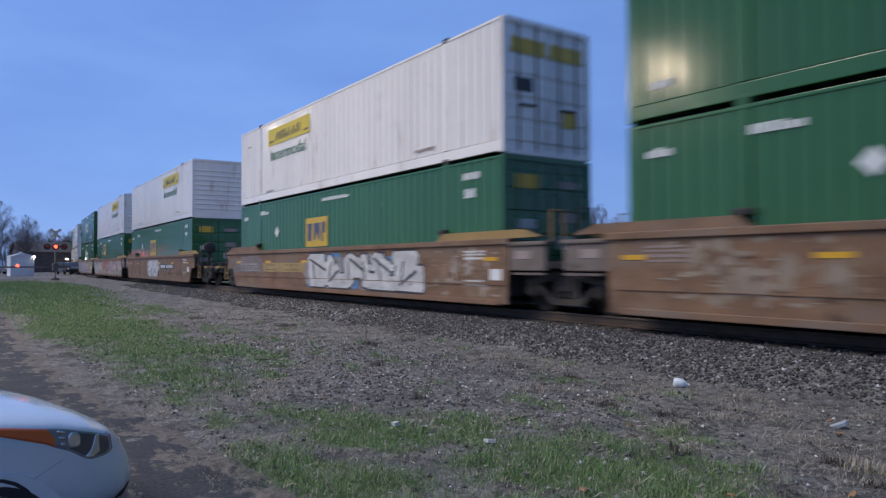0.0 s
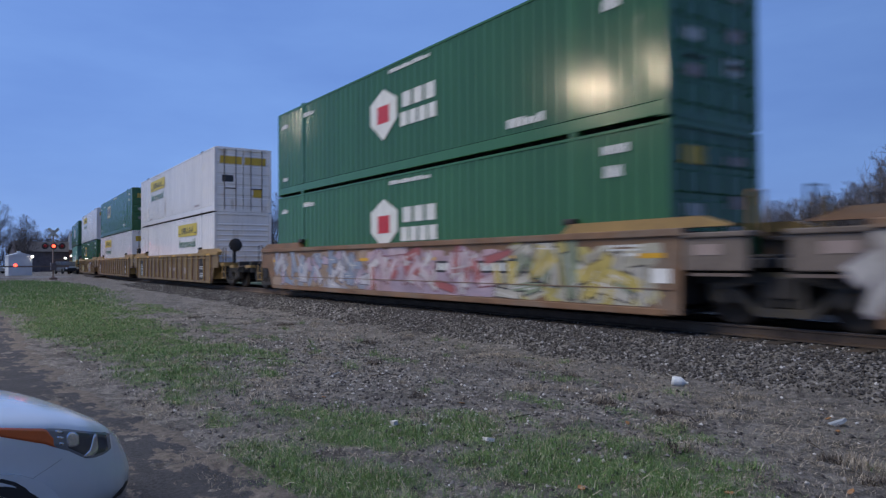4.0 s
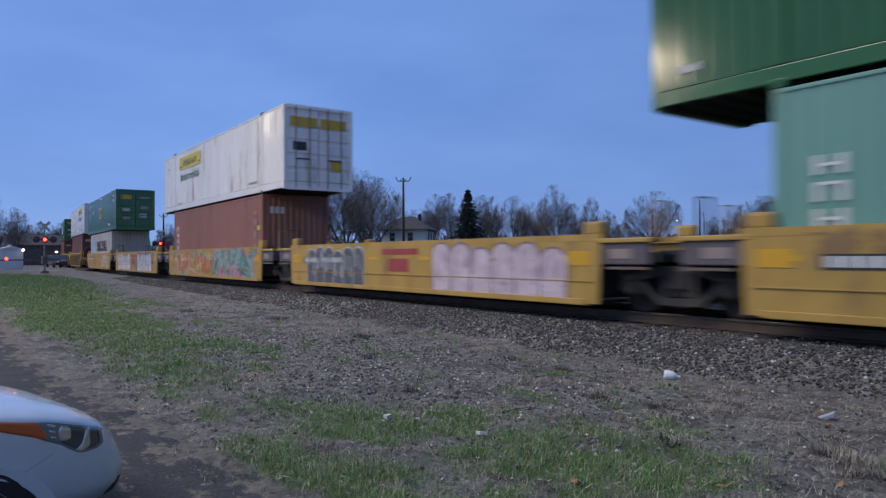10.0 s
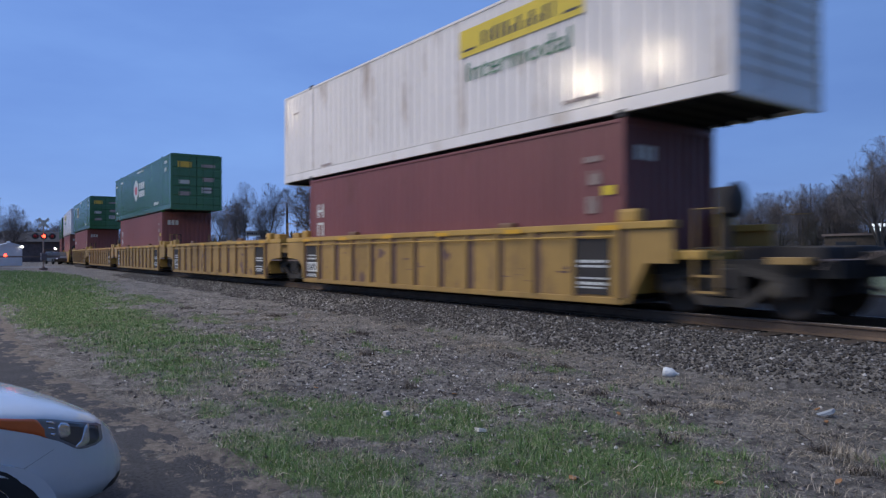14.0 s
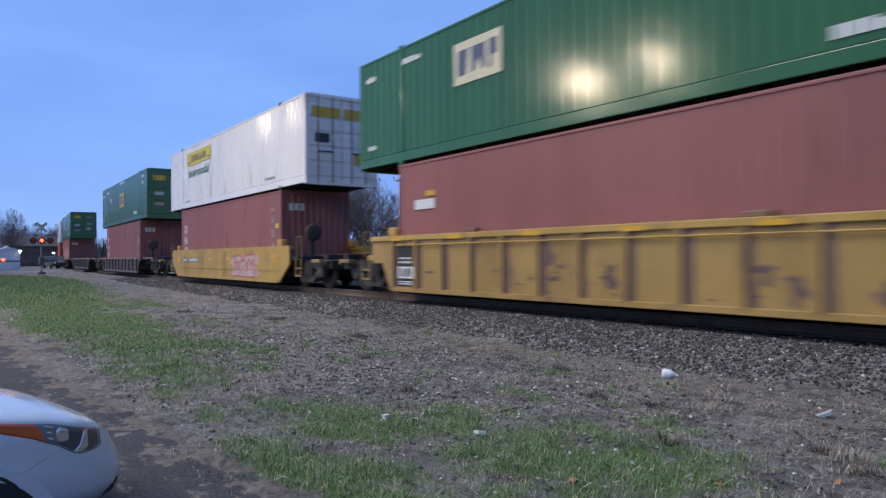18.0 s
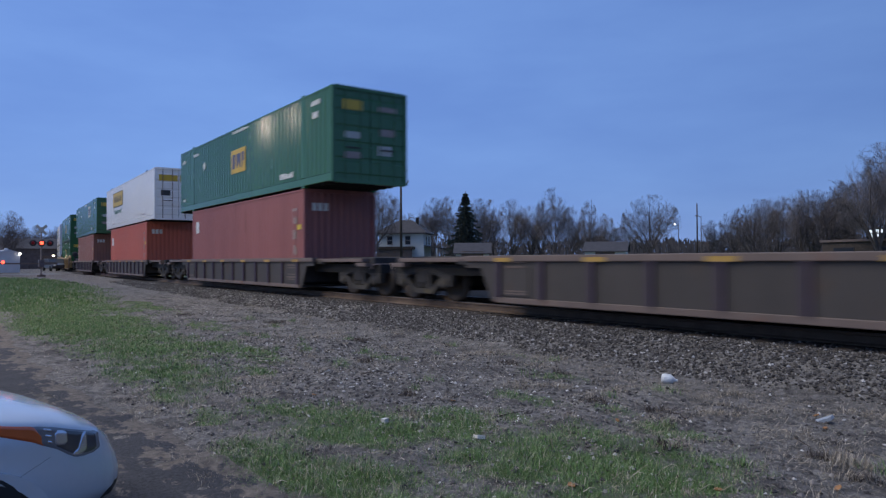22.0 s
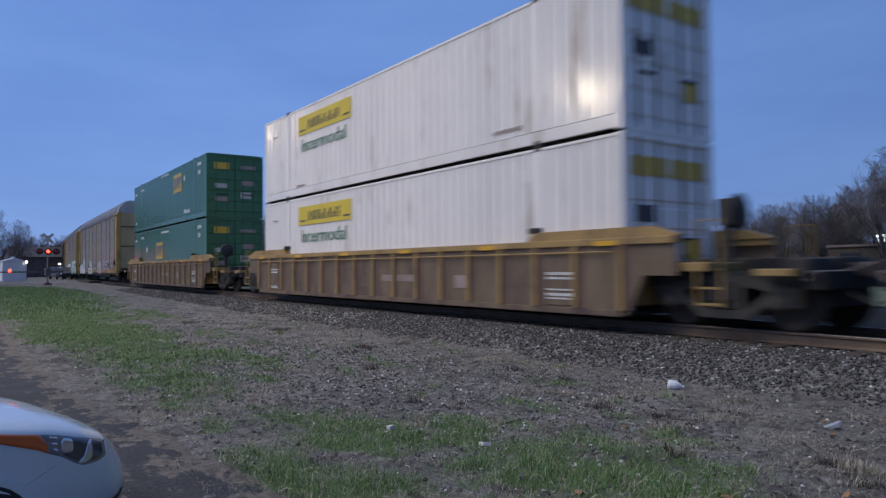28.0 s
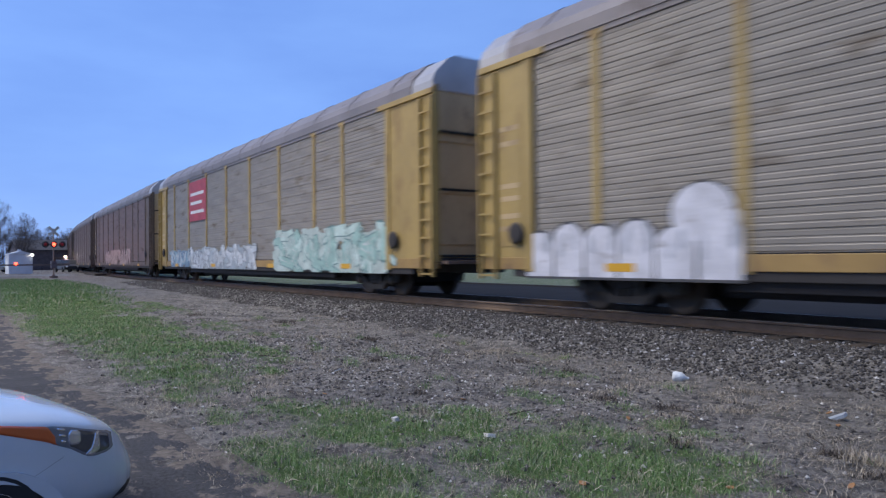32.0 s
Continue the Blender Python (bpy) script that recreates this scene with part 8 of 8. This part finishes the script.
def house():
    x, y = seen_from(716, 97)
    ob = thing("house", "pale two-storey house with a dark hipped roof", "house", at=Matrix.Translation((x, y, ground_z(x, y))) @ Matrix.Rotation(radians(-36 + 90 - 8), 4, "Z"))
    part("wall", boxes((-3.1, 3.1, -3.0, 3.0, 0, 4.85)), siding, ob)
    vs = [(-3.6, -3.5, 4.86), (3.6, -3.5, 4.86), (3.6, 3.5, 4.86), (-3.6, 3.5, 4.86), (-0.9, 0, 6.75), (0.9, 0, 6.75), (-3.6, -3.5, 4.72), (3.6, -3.5, 4.72), (3.6, 3.5, 4.72), (-3.6, 3.5, 4.72)]
    r = part("roof", mesh("roof", vs, [(0, 1, 5, 4), (1, 2, 5), (2, 3, 4, 5), (3, 0, 4), (0, 6, 7, 1), (1, 7, 8, 2), (2, 8, 9, 3), (3, 9, 6, 0), (6, 9, 8, 7)]), shingle, ob)
    part("chimney", boxes((1.5, 1.9, -0.25, 0.25, 5.9, 7.1)), M["dark"], r)
    for wx in (-1.6, 0.9):
        for z in (3.2,):
            w = part("window", boxes((wx - 0.42, wx + 0.42, -3.06, -2.99, z, z + 1.25)), M["greybox"], ob)
            part("pane", boxes((wx - 0.34, wx + 0.34, -3.075, -3.062, z + 0.07, z + 0.60), (wx - 0.34, wx + 0.34, -3.075, -3.062, z + 0.65, z + 1.18)), pane, w)
    for wy in (-1.2, 1.2):
        w = part("window", boxes((3.09, 3.16, wy - 0.42, wy + 0.42, 3.2, 4.45)), M["greybox"], ob)
        part("pane", boxes((3.162, 3.175, wy - 0.34, wy + 0.34, 3.27, 4.38)), pane, w)
    part("porch_roof", boxes((-3.3, 1.9, -4.6, -3.0, 2.55, 2.95), bevel=0.05), M["tie"], ob, "brown porch roof along the front")
    # dark sheet that stands in for the shade beneath the porch roof
    part("porch_wall", boxes((-3.1, 1.7, -4.4, -4.3, 0.0, 2.55)), M["greychord"], ob)
    part("porch_roof", prism([(3.0, 3.0), (5.0, 2.7), (5.0, 2.85), (3.0, 3.15)], -2.9, 2.9), shingle, ob)
    for wy in (-2.8, 2.8):
        part("porch_post", boxes((4.8, 4.92, wy - 0.06, wy + 0.06, 0, 2.72)), siding, ob)


house()


def shed(aim, far, w, d, wall, ridge, turn, wall_m, roof_m, label):
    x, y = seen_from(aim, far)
    ob = thing("outbuilding", label, "building", "low buildings across the tracks", at=Matrix.Translation((x, y, ground_z(x, y))) @ Matrix.Rotation(radians(turn), 4, "Z"))
    part("wall", prism([(-d / 2, 0), (d / 2, 0), (d / 2, wall), (0, ridge - 0.1), (-d / 2, wall)], -w / 2, w / 2, "x"), wall_m, ob)
    for s in (-1, 1):
        part("roof", prism([(s * (d / 2 + 0.3), wall - 0.12), (s * (d / 2 + 0.3), wall), (0, ridge + 0.1), (0, ridge - 0.02)], -w / 2 - 0.3, w / 2 + 0.3, "x"), roof_m, ob)
    part("door", boxes((-1.2, 1.2, -d / 2 - 0.03, -d / 2 + 0.01, 0, 2.1)), M["greychord"], ob)
    return ob


shed(1072, 92, 5.0, 6.0, 2.2, 3.35, 36, siding, shingle, "small pale gabled garage with a dark roof")
shed(835, 78, 3.6, 5.5, 1.9, 3.0, 50, siding, shingle, "low dark-roofed garage beside the house")
shed(600, 104, 12.0, 8.0, 1.5, 2.1, 52, M["greychord"], shingle, "long low brown shed among the trees")
shed(75, 130, 12.0, 8.0, 3.2, 4.8, 95, M["endgrey"], shingle, "dull grey building beyond the crossing")


def store():
    x, y = seen_from(1668, 86)
    ob = thing("store_building", "low brown shop with a lit white sign", "building", at=Matrix.Translation((x, y, ground_z(x, y))) @ Matrix.Rotation(radians(-18), 4, "Z"))
    part("wall", boxes((-11, 14, -4, 8, 0, 3.3)), M["tie"], ob)
    part("parapet", boxes((-11.2, 14.2, -4.2, -3.9, 3.2, 3.45)), M["greychord"], ob)
    sign_glow = mat("lit_sign_face", (0.85, 0.92, 1.0), 0.5, vary=0.0, emit=1.3)
    for k, (a, b, z) in enumerate(((-4.9, -3.2, 4.05), (-4.75, -3.45, 3.6))):
        part("sign_lettering", boxes(*[(a + i * (b - a) / 6, a + (i + 0.75) * (b - a) / 6, -4.3, -4.22, z, z + 0.32) for i in range(6)]), sign_glow, ob, "plain glowing white sign bars")
    part("sign_board", boxes((-5.2, -3.0, -4.22, -4.0, 3.4, 4.55)), M["dark"], ob)
    for i in range(4):
        w = part("window", boxes((-9.5 + i * 5, -6.8 + i * 5, -4.06, -3.98, 0.6, 2.6)), M["dark"], ob)
        part("pane", boxes((-9.4 + i * 5, -6.9 + i * 5, -4.08, -4.062, 0.7, 2.5)), pane, w)


store()


def utility_pole(aim, far, top, arms, label):
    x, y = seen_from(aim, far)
    g = ground_z(x, y)
    ob = thing("utility_pole", label, "utility pole", "poles behind the train", at=Matrix.Translation((x, y, g)) @ Matrix.Rotation(radians(54), 4, "Z"))
    h = top - g
    part("pole", lathe([(0.15, 0), (0.13, h * 0.6), (0.10, h)], "z", 10), M["tie"], ob)
    for z, w in arms:
        part("crossarm", rod([(-w, 0, h + z + 0.28), (-w * 0.75, 0, h + z), (w * 0.75, 0, h + z), (w, 0, h + z + 0.28)], 0.05), M["tie"], ob)
        for sx in (-1, -0.35, 0.35, 1):
            part("insulator", lathe([(0.04, 0), (0.07, 0.05), (0.05, 0.16), (0.02, 0.18)], "z", 8), M["greychord"], ob, at=Matrix.Translation((sx * w, 0, h + z + (0.28 if abs(sx) == 1 else 0.04))))
    return ob


utility_pole(708, 72, 9.2, [(-0.35, 0.75)], "dark slender utility pole with a short curved crossarm")
utility_pole(503, 78, 6.6, [], "plain dark wooden pole by the trees")
utility_pole(1232, 130, 10.8, [], "plain dark wooden pole by the far lamps")
utility_pole(282, 110, 7.5, [(-0.5, 0.6)], "thin dark utility pole by the road")


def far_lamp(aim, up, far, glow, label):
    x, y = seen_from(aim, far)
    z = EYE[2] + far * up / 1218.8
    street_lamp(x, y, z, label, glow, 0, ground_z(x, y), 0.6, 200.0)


far_lamp(1239, 71, 150, pink_glow, "far street lamp glowing pink")
far_lamp(1199, 59, 155, white_glow, "far street lamp glowing white")
far_lamp(565, 55, 82, white_glow, "street lamp glowing white among the trees")
far_lamp(98, 10, 95, big_glow, "low lamp glowing warm white beyond the crossing")
far_lamp(107, 14, 120, white_glow, "small lamp glowing warm white beyond the crossing")
far_lamp(335, 80, 78, white_glow, "street lamp glowing white by the road")
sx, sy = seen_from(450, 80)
board = thing("road_sign", "pale road sign board on two posts", "sign", at=Matrix.Translation((sx, sy, ground_z(sx, sy))) @ Matrix.Rotation(radians(66), 4, "Z"))
part("board", boxes((-1.3, 1.3, -0.03, 0.03, 3.1, 3.75)), M["greybox"], board)
part("board_lettering", boxes(*[(-1.1 + i * 0.24, -0.92 + i * 0.24, -0.036, -0.03, 3.3, 3.55) for i in range(9)]), M["mark_k"], board, "plain dark bars")
for s in (-1, 1):
    part("post", boxes((s * 1.0 - 0.05, s * 1.0 + 0.05, -0.05, 0.05, 0, 3.1)), M["dark"], board)

# ---- sprayed tags and panels on the train's sides ----
WHITE, BLACK, PALE = (0.52, 0.51, 0.50), (0.035, 0.033, 0.036), (0.34, 0.28, 0.23)
BLUE, ORANGE, RED, LIME = (0.08, 0.22, 0.42), (0.50, 0.20, 0.04), (0.32, 0.05, 0.05), (0.24, 0.42, 0.06)
GREYISH, LILAC = (0.26, 0.25, 0.25), (0.36, 0.29, 0.36)
Y = -1.464


def panel(car, x0, x1, z0, z1, rgb, label, y=Y, d=0.004):
    part("painted_panel", boxes((x0, x1, y - d, y, z0, z1)), spray(rgb), car, label)


def smear(car, x0, x1, z0, z1, rgb, seed, y=Y, n=14):
    """Worn pale scrapes and faded patches."""
    rnd = random.Random(seed)
    loops = []
    for i in range(n * 4):
        cx, cz, a = rnd.uniform(x0, x1), rnd.uniform(z0, z1), rnd.uniform(0.04, 0.22)
        k = rnd.choice((0.12, 0.2, 0.3, 1.2))
        loops.append([(cx + a * rnd.uniform(0.25, 1.3) * math.cos(t), min(1.32, max(0.2, cz + k * a * rnd.uniform(0.25, 1.3) * math.sin(t)))) for t in [2 * math.pi * j / 11 for j in range(11)]])
    tagged(part("worn_paint", outlines_mesh(loops, y, 0.0015), spray(rgb), car, "faded scraped paint patches"), kind="stuff")


c = CARS
smear(c[0], -7.2, -4.6, 0.3, 1.3, (0.27, 0.21, 0.15), 1)
smear(c[0], -7.5, 7.5, 0.3, 1.3, (0.215, 0.135, 0.075), 2, n=30)
smear(c[0], -7.5, 7.5, 0.2, 1.3, (0.10, 0.055, 0.03), 3, n=24)
panel(c[1], -5.2, -1.5, 0.70, 1.02, (0.34, 0.24, 0.09), "faded yellow panel with dark marks")
for x0, x1 in ((-4.85, -4.0), (-3.2, -1.9)):
    for z in (0.77, 0.93):
        panel(c[1], x0, x1, z, z + 0.02, (0.12, 0.08, 0.05), "thin dark painted line", Y - 0.004)
mural(c[1], -8.2, -5.4, 0.66, 1.3, Y, [(0.17, 0.135, 0.125), (0.15, 0.115, 0.105), (0.19, 0.15, 0.13)], 90)
graffiti(c[1], -7.6, -5.7, 0.72, 1.0, Y - 0.005, (0.20, 0.165, 0.15), (0.32, 0.30, 0.28), 91, 5, None, 0.1)
graffiti(c[1], -1.2, 5.2, 0.24, 1.32, Y, WHITE, BLACK, 5, 5, [BLUE, GREYISH], 0.2)
smear(c[1], 5.4, 8.0, 0.3, 1.35, (0.22, 0.145, 0.085), 4, n=20)
smear(c[1], 5.8, 8.0, 0.3, 1.35, PALE, 6, n=6)
graffiti(c[2], -1.5, 1.1, 0.26, 1.28, Y, WHITE, GREYISH, 9, 2, [WHITE])
smear(c[2], -7.5, 8.0, 0.3, 1.3, (0.215, 0.135, 0.075), 8, n=30)
wild_piece(c[3], -8.2, -3.1, 0.22, 1.34, Y, [(0.34, 0.31, 0.26), (0.30, 0.21, 0.10), (0.26, 0.24, 0.22)], [(0.46, 0.44, 0.42), (0.36, 0.33, 0.30), (0.42, 0.36, 0.28)], (0.20, 0.18, 0.20), 12, 6)
mural(c[3], -3.2, 7.9, 0.22, 1.34, Y, [(0.31, 0.19, 0.07), (0.34, 0.22, 0.09), (0.27, 0.16, 0.08), (0.30, 0.24, 0.18)], 72, 0.6, True)
panel(c[3], -1.9, 0.1, 1.16, 1.27, RED, "plain red bar", Y - 0.004)
for k in range(4):
    panel(c[3], -1.85 + k * 0.5, -1.62 + k * 0.5, 0.62, 1.16, (0.34, 0.09, 0.05), "plain faded red bar", Y - 0.004)
wild_piece(c[3], 0.4, 5.4, 0.24, 1.30, Y - 0.003, [(0.36, 0.31, 0.36), (0.40, 0.27, 0.11), (0.31, 0.29, 0.33)], [(0.46, 0.44, 0.47), (0.15, 0.11, 0.22), (0.32, 0.24, 0.32), (0.44, 0.32, 0.16)], (0.11, 0.08, 0.16), 14, 5)
wild_piece(c[3], 5.2, 7.9, 0.24, 1.30, Y - 0.003, [(0.42, 0.28, 0.08), (0.13, 0.27, 0.32), (0.44, 0.30, 0.10)], [(0.12, 0.30, 0.36), (0.40, 0.25, 0.30), (0.45, 0.33, 0.10)], (0.13, 0.11, 0.17), 15, 3)
wild_piece(c[4], -7.8, -1.6, 0.24, 1.34, Y, [(0.30, 0.29, 0.32), (0.24, 0.27, 0.33), (0.30, 0.22, 0.16)], [LILAC, (0.40, 0.40, 0.44), (0.22, 0.27, 0.36)], (0.13, 0.12, 0.16), 17, 6)
wild_piece(c[4], -1.4, 3.9, 0.24, 1.36, Y, [(0.42, 0.30, 0.34), LILAC], [(0.48, 0.46, 0.47), (0.34, 0.10, 0.10), (0.45, 0.36, 0.40)], (0.20, 0.08, 0.10), 18, 5)
wild_piece(c[4], 3.9, 8.0, 0.24, 1.36, Y, [(0.42, 0.36, 0.12), (0.40, 0.38, 0.30)], [(0.44, 0.42, 0.36), (0.20, 0.24, 0.16), (0.45, 0.36, 0.10)], BLACK, 19, 4)
panel(c[7], 2.42, 3.05, 0.55, 0.98, (0.48, 0.34, 0.06), "yellow square panel", Y - 0.07)
wild_piece(c[7], 3.2, 5.4, 0.26, 1.20, Y - 0.068, [(0.40, 0.29, 0.07), (0.20, 0.26, 0.18), (0.30, 0.20, 0.14)], [(0.10, 0.16, 0.16), (0.25, 0.09, 0.07), (0.12, 0.14, 0.21), (0.36, 0.27, 0.09)], (0.16, 0.10, 0.14), 21, 3)
graffiti(c[7], -3.6, -1.6, 0.30, 0.9, Y - 0.068, (0.45, 0.33, 0.06), GREYISH, 22, 2)
panel(c[8], 2.95, 4.75, 0.20, 1.24, (0.52, 0.25, 0.31), "pink painted panel")
smear(c[8], 3.1, 4.6, 0.9, 1.2, ORANGE, 23, Y - 0.005, 4)
smear(c[8], -5.6, 2.6, 0.85, 1.25, (0.25, 0.15, 0.06), 24, n=16)
bubble_piece(c[9], -5.2, -1.7, 0.20, 1.36, Y, (0.095, 0.095, 0.11), (0.42, 0.42, 0.40), (0.34, 0.35, 0.36), 25, 6)
panel(c[9], -0.75, 0.9, 1.02, 1.16, RED, "plain red bar")
panel(c[9], -0.4, 0.5, 0.6, 0.92, RED, "plain red block")
bubble_piece(c[9], 1.5, 5.7, 0.18, 1.36, Y, (0.56, 0.45, 0.50), (0.20, 0.15, 0.17), (0.40, 0.30, 0.36), 26, 6)
wild_piece(c[10], -5.6, 0.5, 0.20, 1.32, Y, [(0.15, 0.36, 0.30), (0.50, 0.26, 0.06), (0.48, 0.33, 0.10)], [(0.54, 0.25, 0.05), (0.55, 0.37, 0.20), (0.50, 0.15, 0.03)], (0.15, 0.09, 0.08), 27, 6)
wild_piece(c[10], 0.9, 5.5, 0.20, 1.33, Y, [(0.42, 0.29, 0.42), (0.50, 0.27, 0.37), (0.30, 0.34, 0.32)], [(0.045, 0.17, 0.12), (0.09, 0.26, 0.18), (0.27, 0.34, 0.31)], (0.34, 0.16, 0.26), 28, 5)
for k in range(7):
    panel(c[10], 1.5 + 0.45 * k, 1.62 + 0.45 * k, 0.20 + 0.05 * (k % 3), 0.5, (0.46, 0.12, 0.17), "red sprayed drip", Y - 0.012)
bubble_piece(c[11], -5.5, -1.2, 0.18, 1.36, Y, (0.56, 0.53, 0.53), (0.34, 0.22, 0.26), (0.34, 0.17, 0.24), 29, 5)
panel(c[11], -0.8, 0.45, 1.02, 1.16, RED, "plain red bar")
panel(c[11], -0.55, 0.2, 0.55, 0.92, RED, "plain red block")
mural(c[11], 0.3, 5.5, 0.20, 1.33, Y, [(0.10, 0.07, 0.20), (0.08, 0.06, 0.16), (0.34, 0.22, 0.10)], 133, 0.5)
bubble_piece(c[11], 1.1, 5.1, 0.22, 1.34, Y - 0.004, (0.56, 0.55, 0.55), (0.07, 0.06, 0.10), (0.11, 0.09, 0.14), 33, 5)
graffiti(c[12], 1.8, 5.6, 0.24, 1.22, Y, (0.52, 0.44, 0.30), (0.50, 0.33, 0.10), 34, 4)
smear(c[12], -4.0, 1.5, 0.9, 1.25, (0.25, 0.17, 0.06), 35, n=8)
graffiti(c[18], 1.7, 4.1, 0.24, 1.10, Y, (0.52, 0.36, 0.33), (0.40, 0.09, 0.08), 36, 3, [(0.5, 0.32, 0.25)])
for k in (5, 6, 13, 14, 15, 16, 17, 24, 25, 26):
    smear(c[k], -7.4 if k in (5, 6, 24, 25, 26) else -5.6, 7.4 if k in (5, 6, 24, 25, 26) else 5.6, 0.25, 1.0, (0.14, 0.08, 0.065), 40 + k, n=7)

# the car carriers
r = RACK_CARS
YR = -1.475
panel(r[0], -11.95, -7.75, 0.62, 1.32, (0.58, 0.58, 0.62), "pale sprayed ground of the piece", YR, 0.003)
bubble_piece(r[0], -12.1, -7.6, 0.62, 1.62, YR, (0.60, 0.60, 0.64), (0.06, 0.06, 0.065), (0.40, 0.42, 0.47), 51, 6, (-8.25, 1.62, 0.55))
mural(r[0], -5.0, -1.6, 0.60, 1.05, YR, [LIME, (0.26, 0.42, 0.08), (0.56, 0.57, 0.54)], 81, 0.5)
bubble_piece(r[0], -4.9, -1.7, 0.90, 1.75, YR - 0.004, (0.55, 0.57, 0.55), (0.06, 0.10, 0.05), (0.05, 0.06, 0.05), 52, 3, (-3.3, 1.4, 0.55))
bubble_piece(r[0], -4.9, -3.9, 1.15, 1.65, YR - 0.014, (0.06, 0.08, 0.05), (0.30, 0.45, 0.12), (0.06, 0.08, 0.05), 61, 1)
graffiti(r[0], -1.0, 1.0, 0.9, 1.9, YR, (0.26, 0.25, 0.24), (0.22, 0.21, 0.20), 53, 3)
graffiti(r[0], 1.9, 4.1, 0.64, 1.7, YR, (0.44, 0.44, 0.48), (0.32, 0.31, 0.33), 54, 3, [(0.36, 0.36, 0.38)])
graffiti(r[0], 5.6, 8.7, 0.9, 1.75, YR, (0.32, 0.32, 0.34), (0.23, 0.22, 0.21), 55, 4, None, 0.11)
graffiti(r[0], 9.2, 11.6, 1.0, 2.3, YR, (0.33, 0.33, 0.35), (0.22, 0.21, 0.20), 56, 3, None, 0.10)
wild_piece(r[1], -10.9, -7.4, 0.7, 1.6, YR, [(0.22, 0.34, 0.42), (0.16, 0.26, 0.36)], [(0.24, 0.40, 0.50), (0.40, 0.46, 0.50)], (0.12, 0.16, 0.24), 57, 4)
wild_piece(r[1], -7.2, 1.6, 0.64, 1.65, YR, [(0.40, 0.44, 0.46), (0.33, 0.38, 0.42)], [(0.55, 0.58, 0.60), (0.46, 0.50, 0.53)], (0.19, 0.20, 0.23), 58, 8)
wild_piece(r[1], 3.6, 11.2, 0.60, 2.0, YR, [(0.36, 0.47, 0.44), (0.42, 0.50, 0.47)], [(0.46, 0.58, 0.54), (0.30, 0.46, 0.42)], (0.09, 0.19, 0.19), 59, 7)
graffiti(r[2], -6.0, 6.0, 0.8, 1.9, YR, (0.36, 0.26, 0.22), (0.22, 0.16, 0.15), 60, 8)
sign = part("red_sign", boxes((-7.4, -4.6, YR - 0.012, YR, 2.85, 4.70)), spray((0.36, 0.045, 0.055)), r[1], "red sign panel with plain pale bars")
part("sign_lettering", boxes(*[(-7.1, -4.95 - 0.3 * (i % 2), YR - 0.016, YR - 0.012, 3.2 + i * 0.42, 3.34 + i * 0.42) for i in range(3)]), M["mark_w"], sign, "plain pale bars")
for k, car in enumerate(r):
    for i, x in enumerate((-9.8, -3.6, 3.2, 9.0)):
        part("reflector", once("rk_refl", lambda: boxes((-0.3, 0.3, YR - 0.012, YR, 0.72, 0.86))), M["reflect_y"], car, "yellow reflector strip", Matrix.Translation((x, 0, 0)))
    part("data_panel", once(("rk_dp", k > 1), lambda: boxes((-12.9, -12.2, -1.470, -1.464, 1.2, 3.9))), M["rackyellow" if k < 2 else "racktrim"], car)
    part("data_stencil", once("rk_bars", lambda: boxes(*[(-12.85, -12.3, -1.474, -1.470, z, z + 0.1) for z in (1.5, 1.75, 2.1, 2.35, 3.2, 3.5)])), M["rackend"], car, "plain faded bars")


def motions():
    """The train's run, second by second."""
    for ob, s, half, m in KEYED:
        walk(ob, [(float(t), rides(s + run(t), half) @ m) for t in range(33)])


motions()
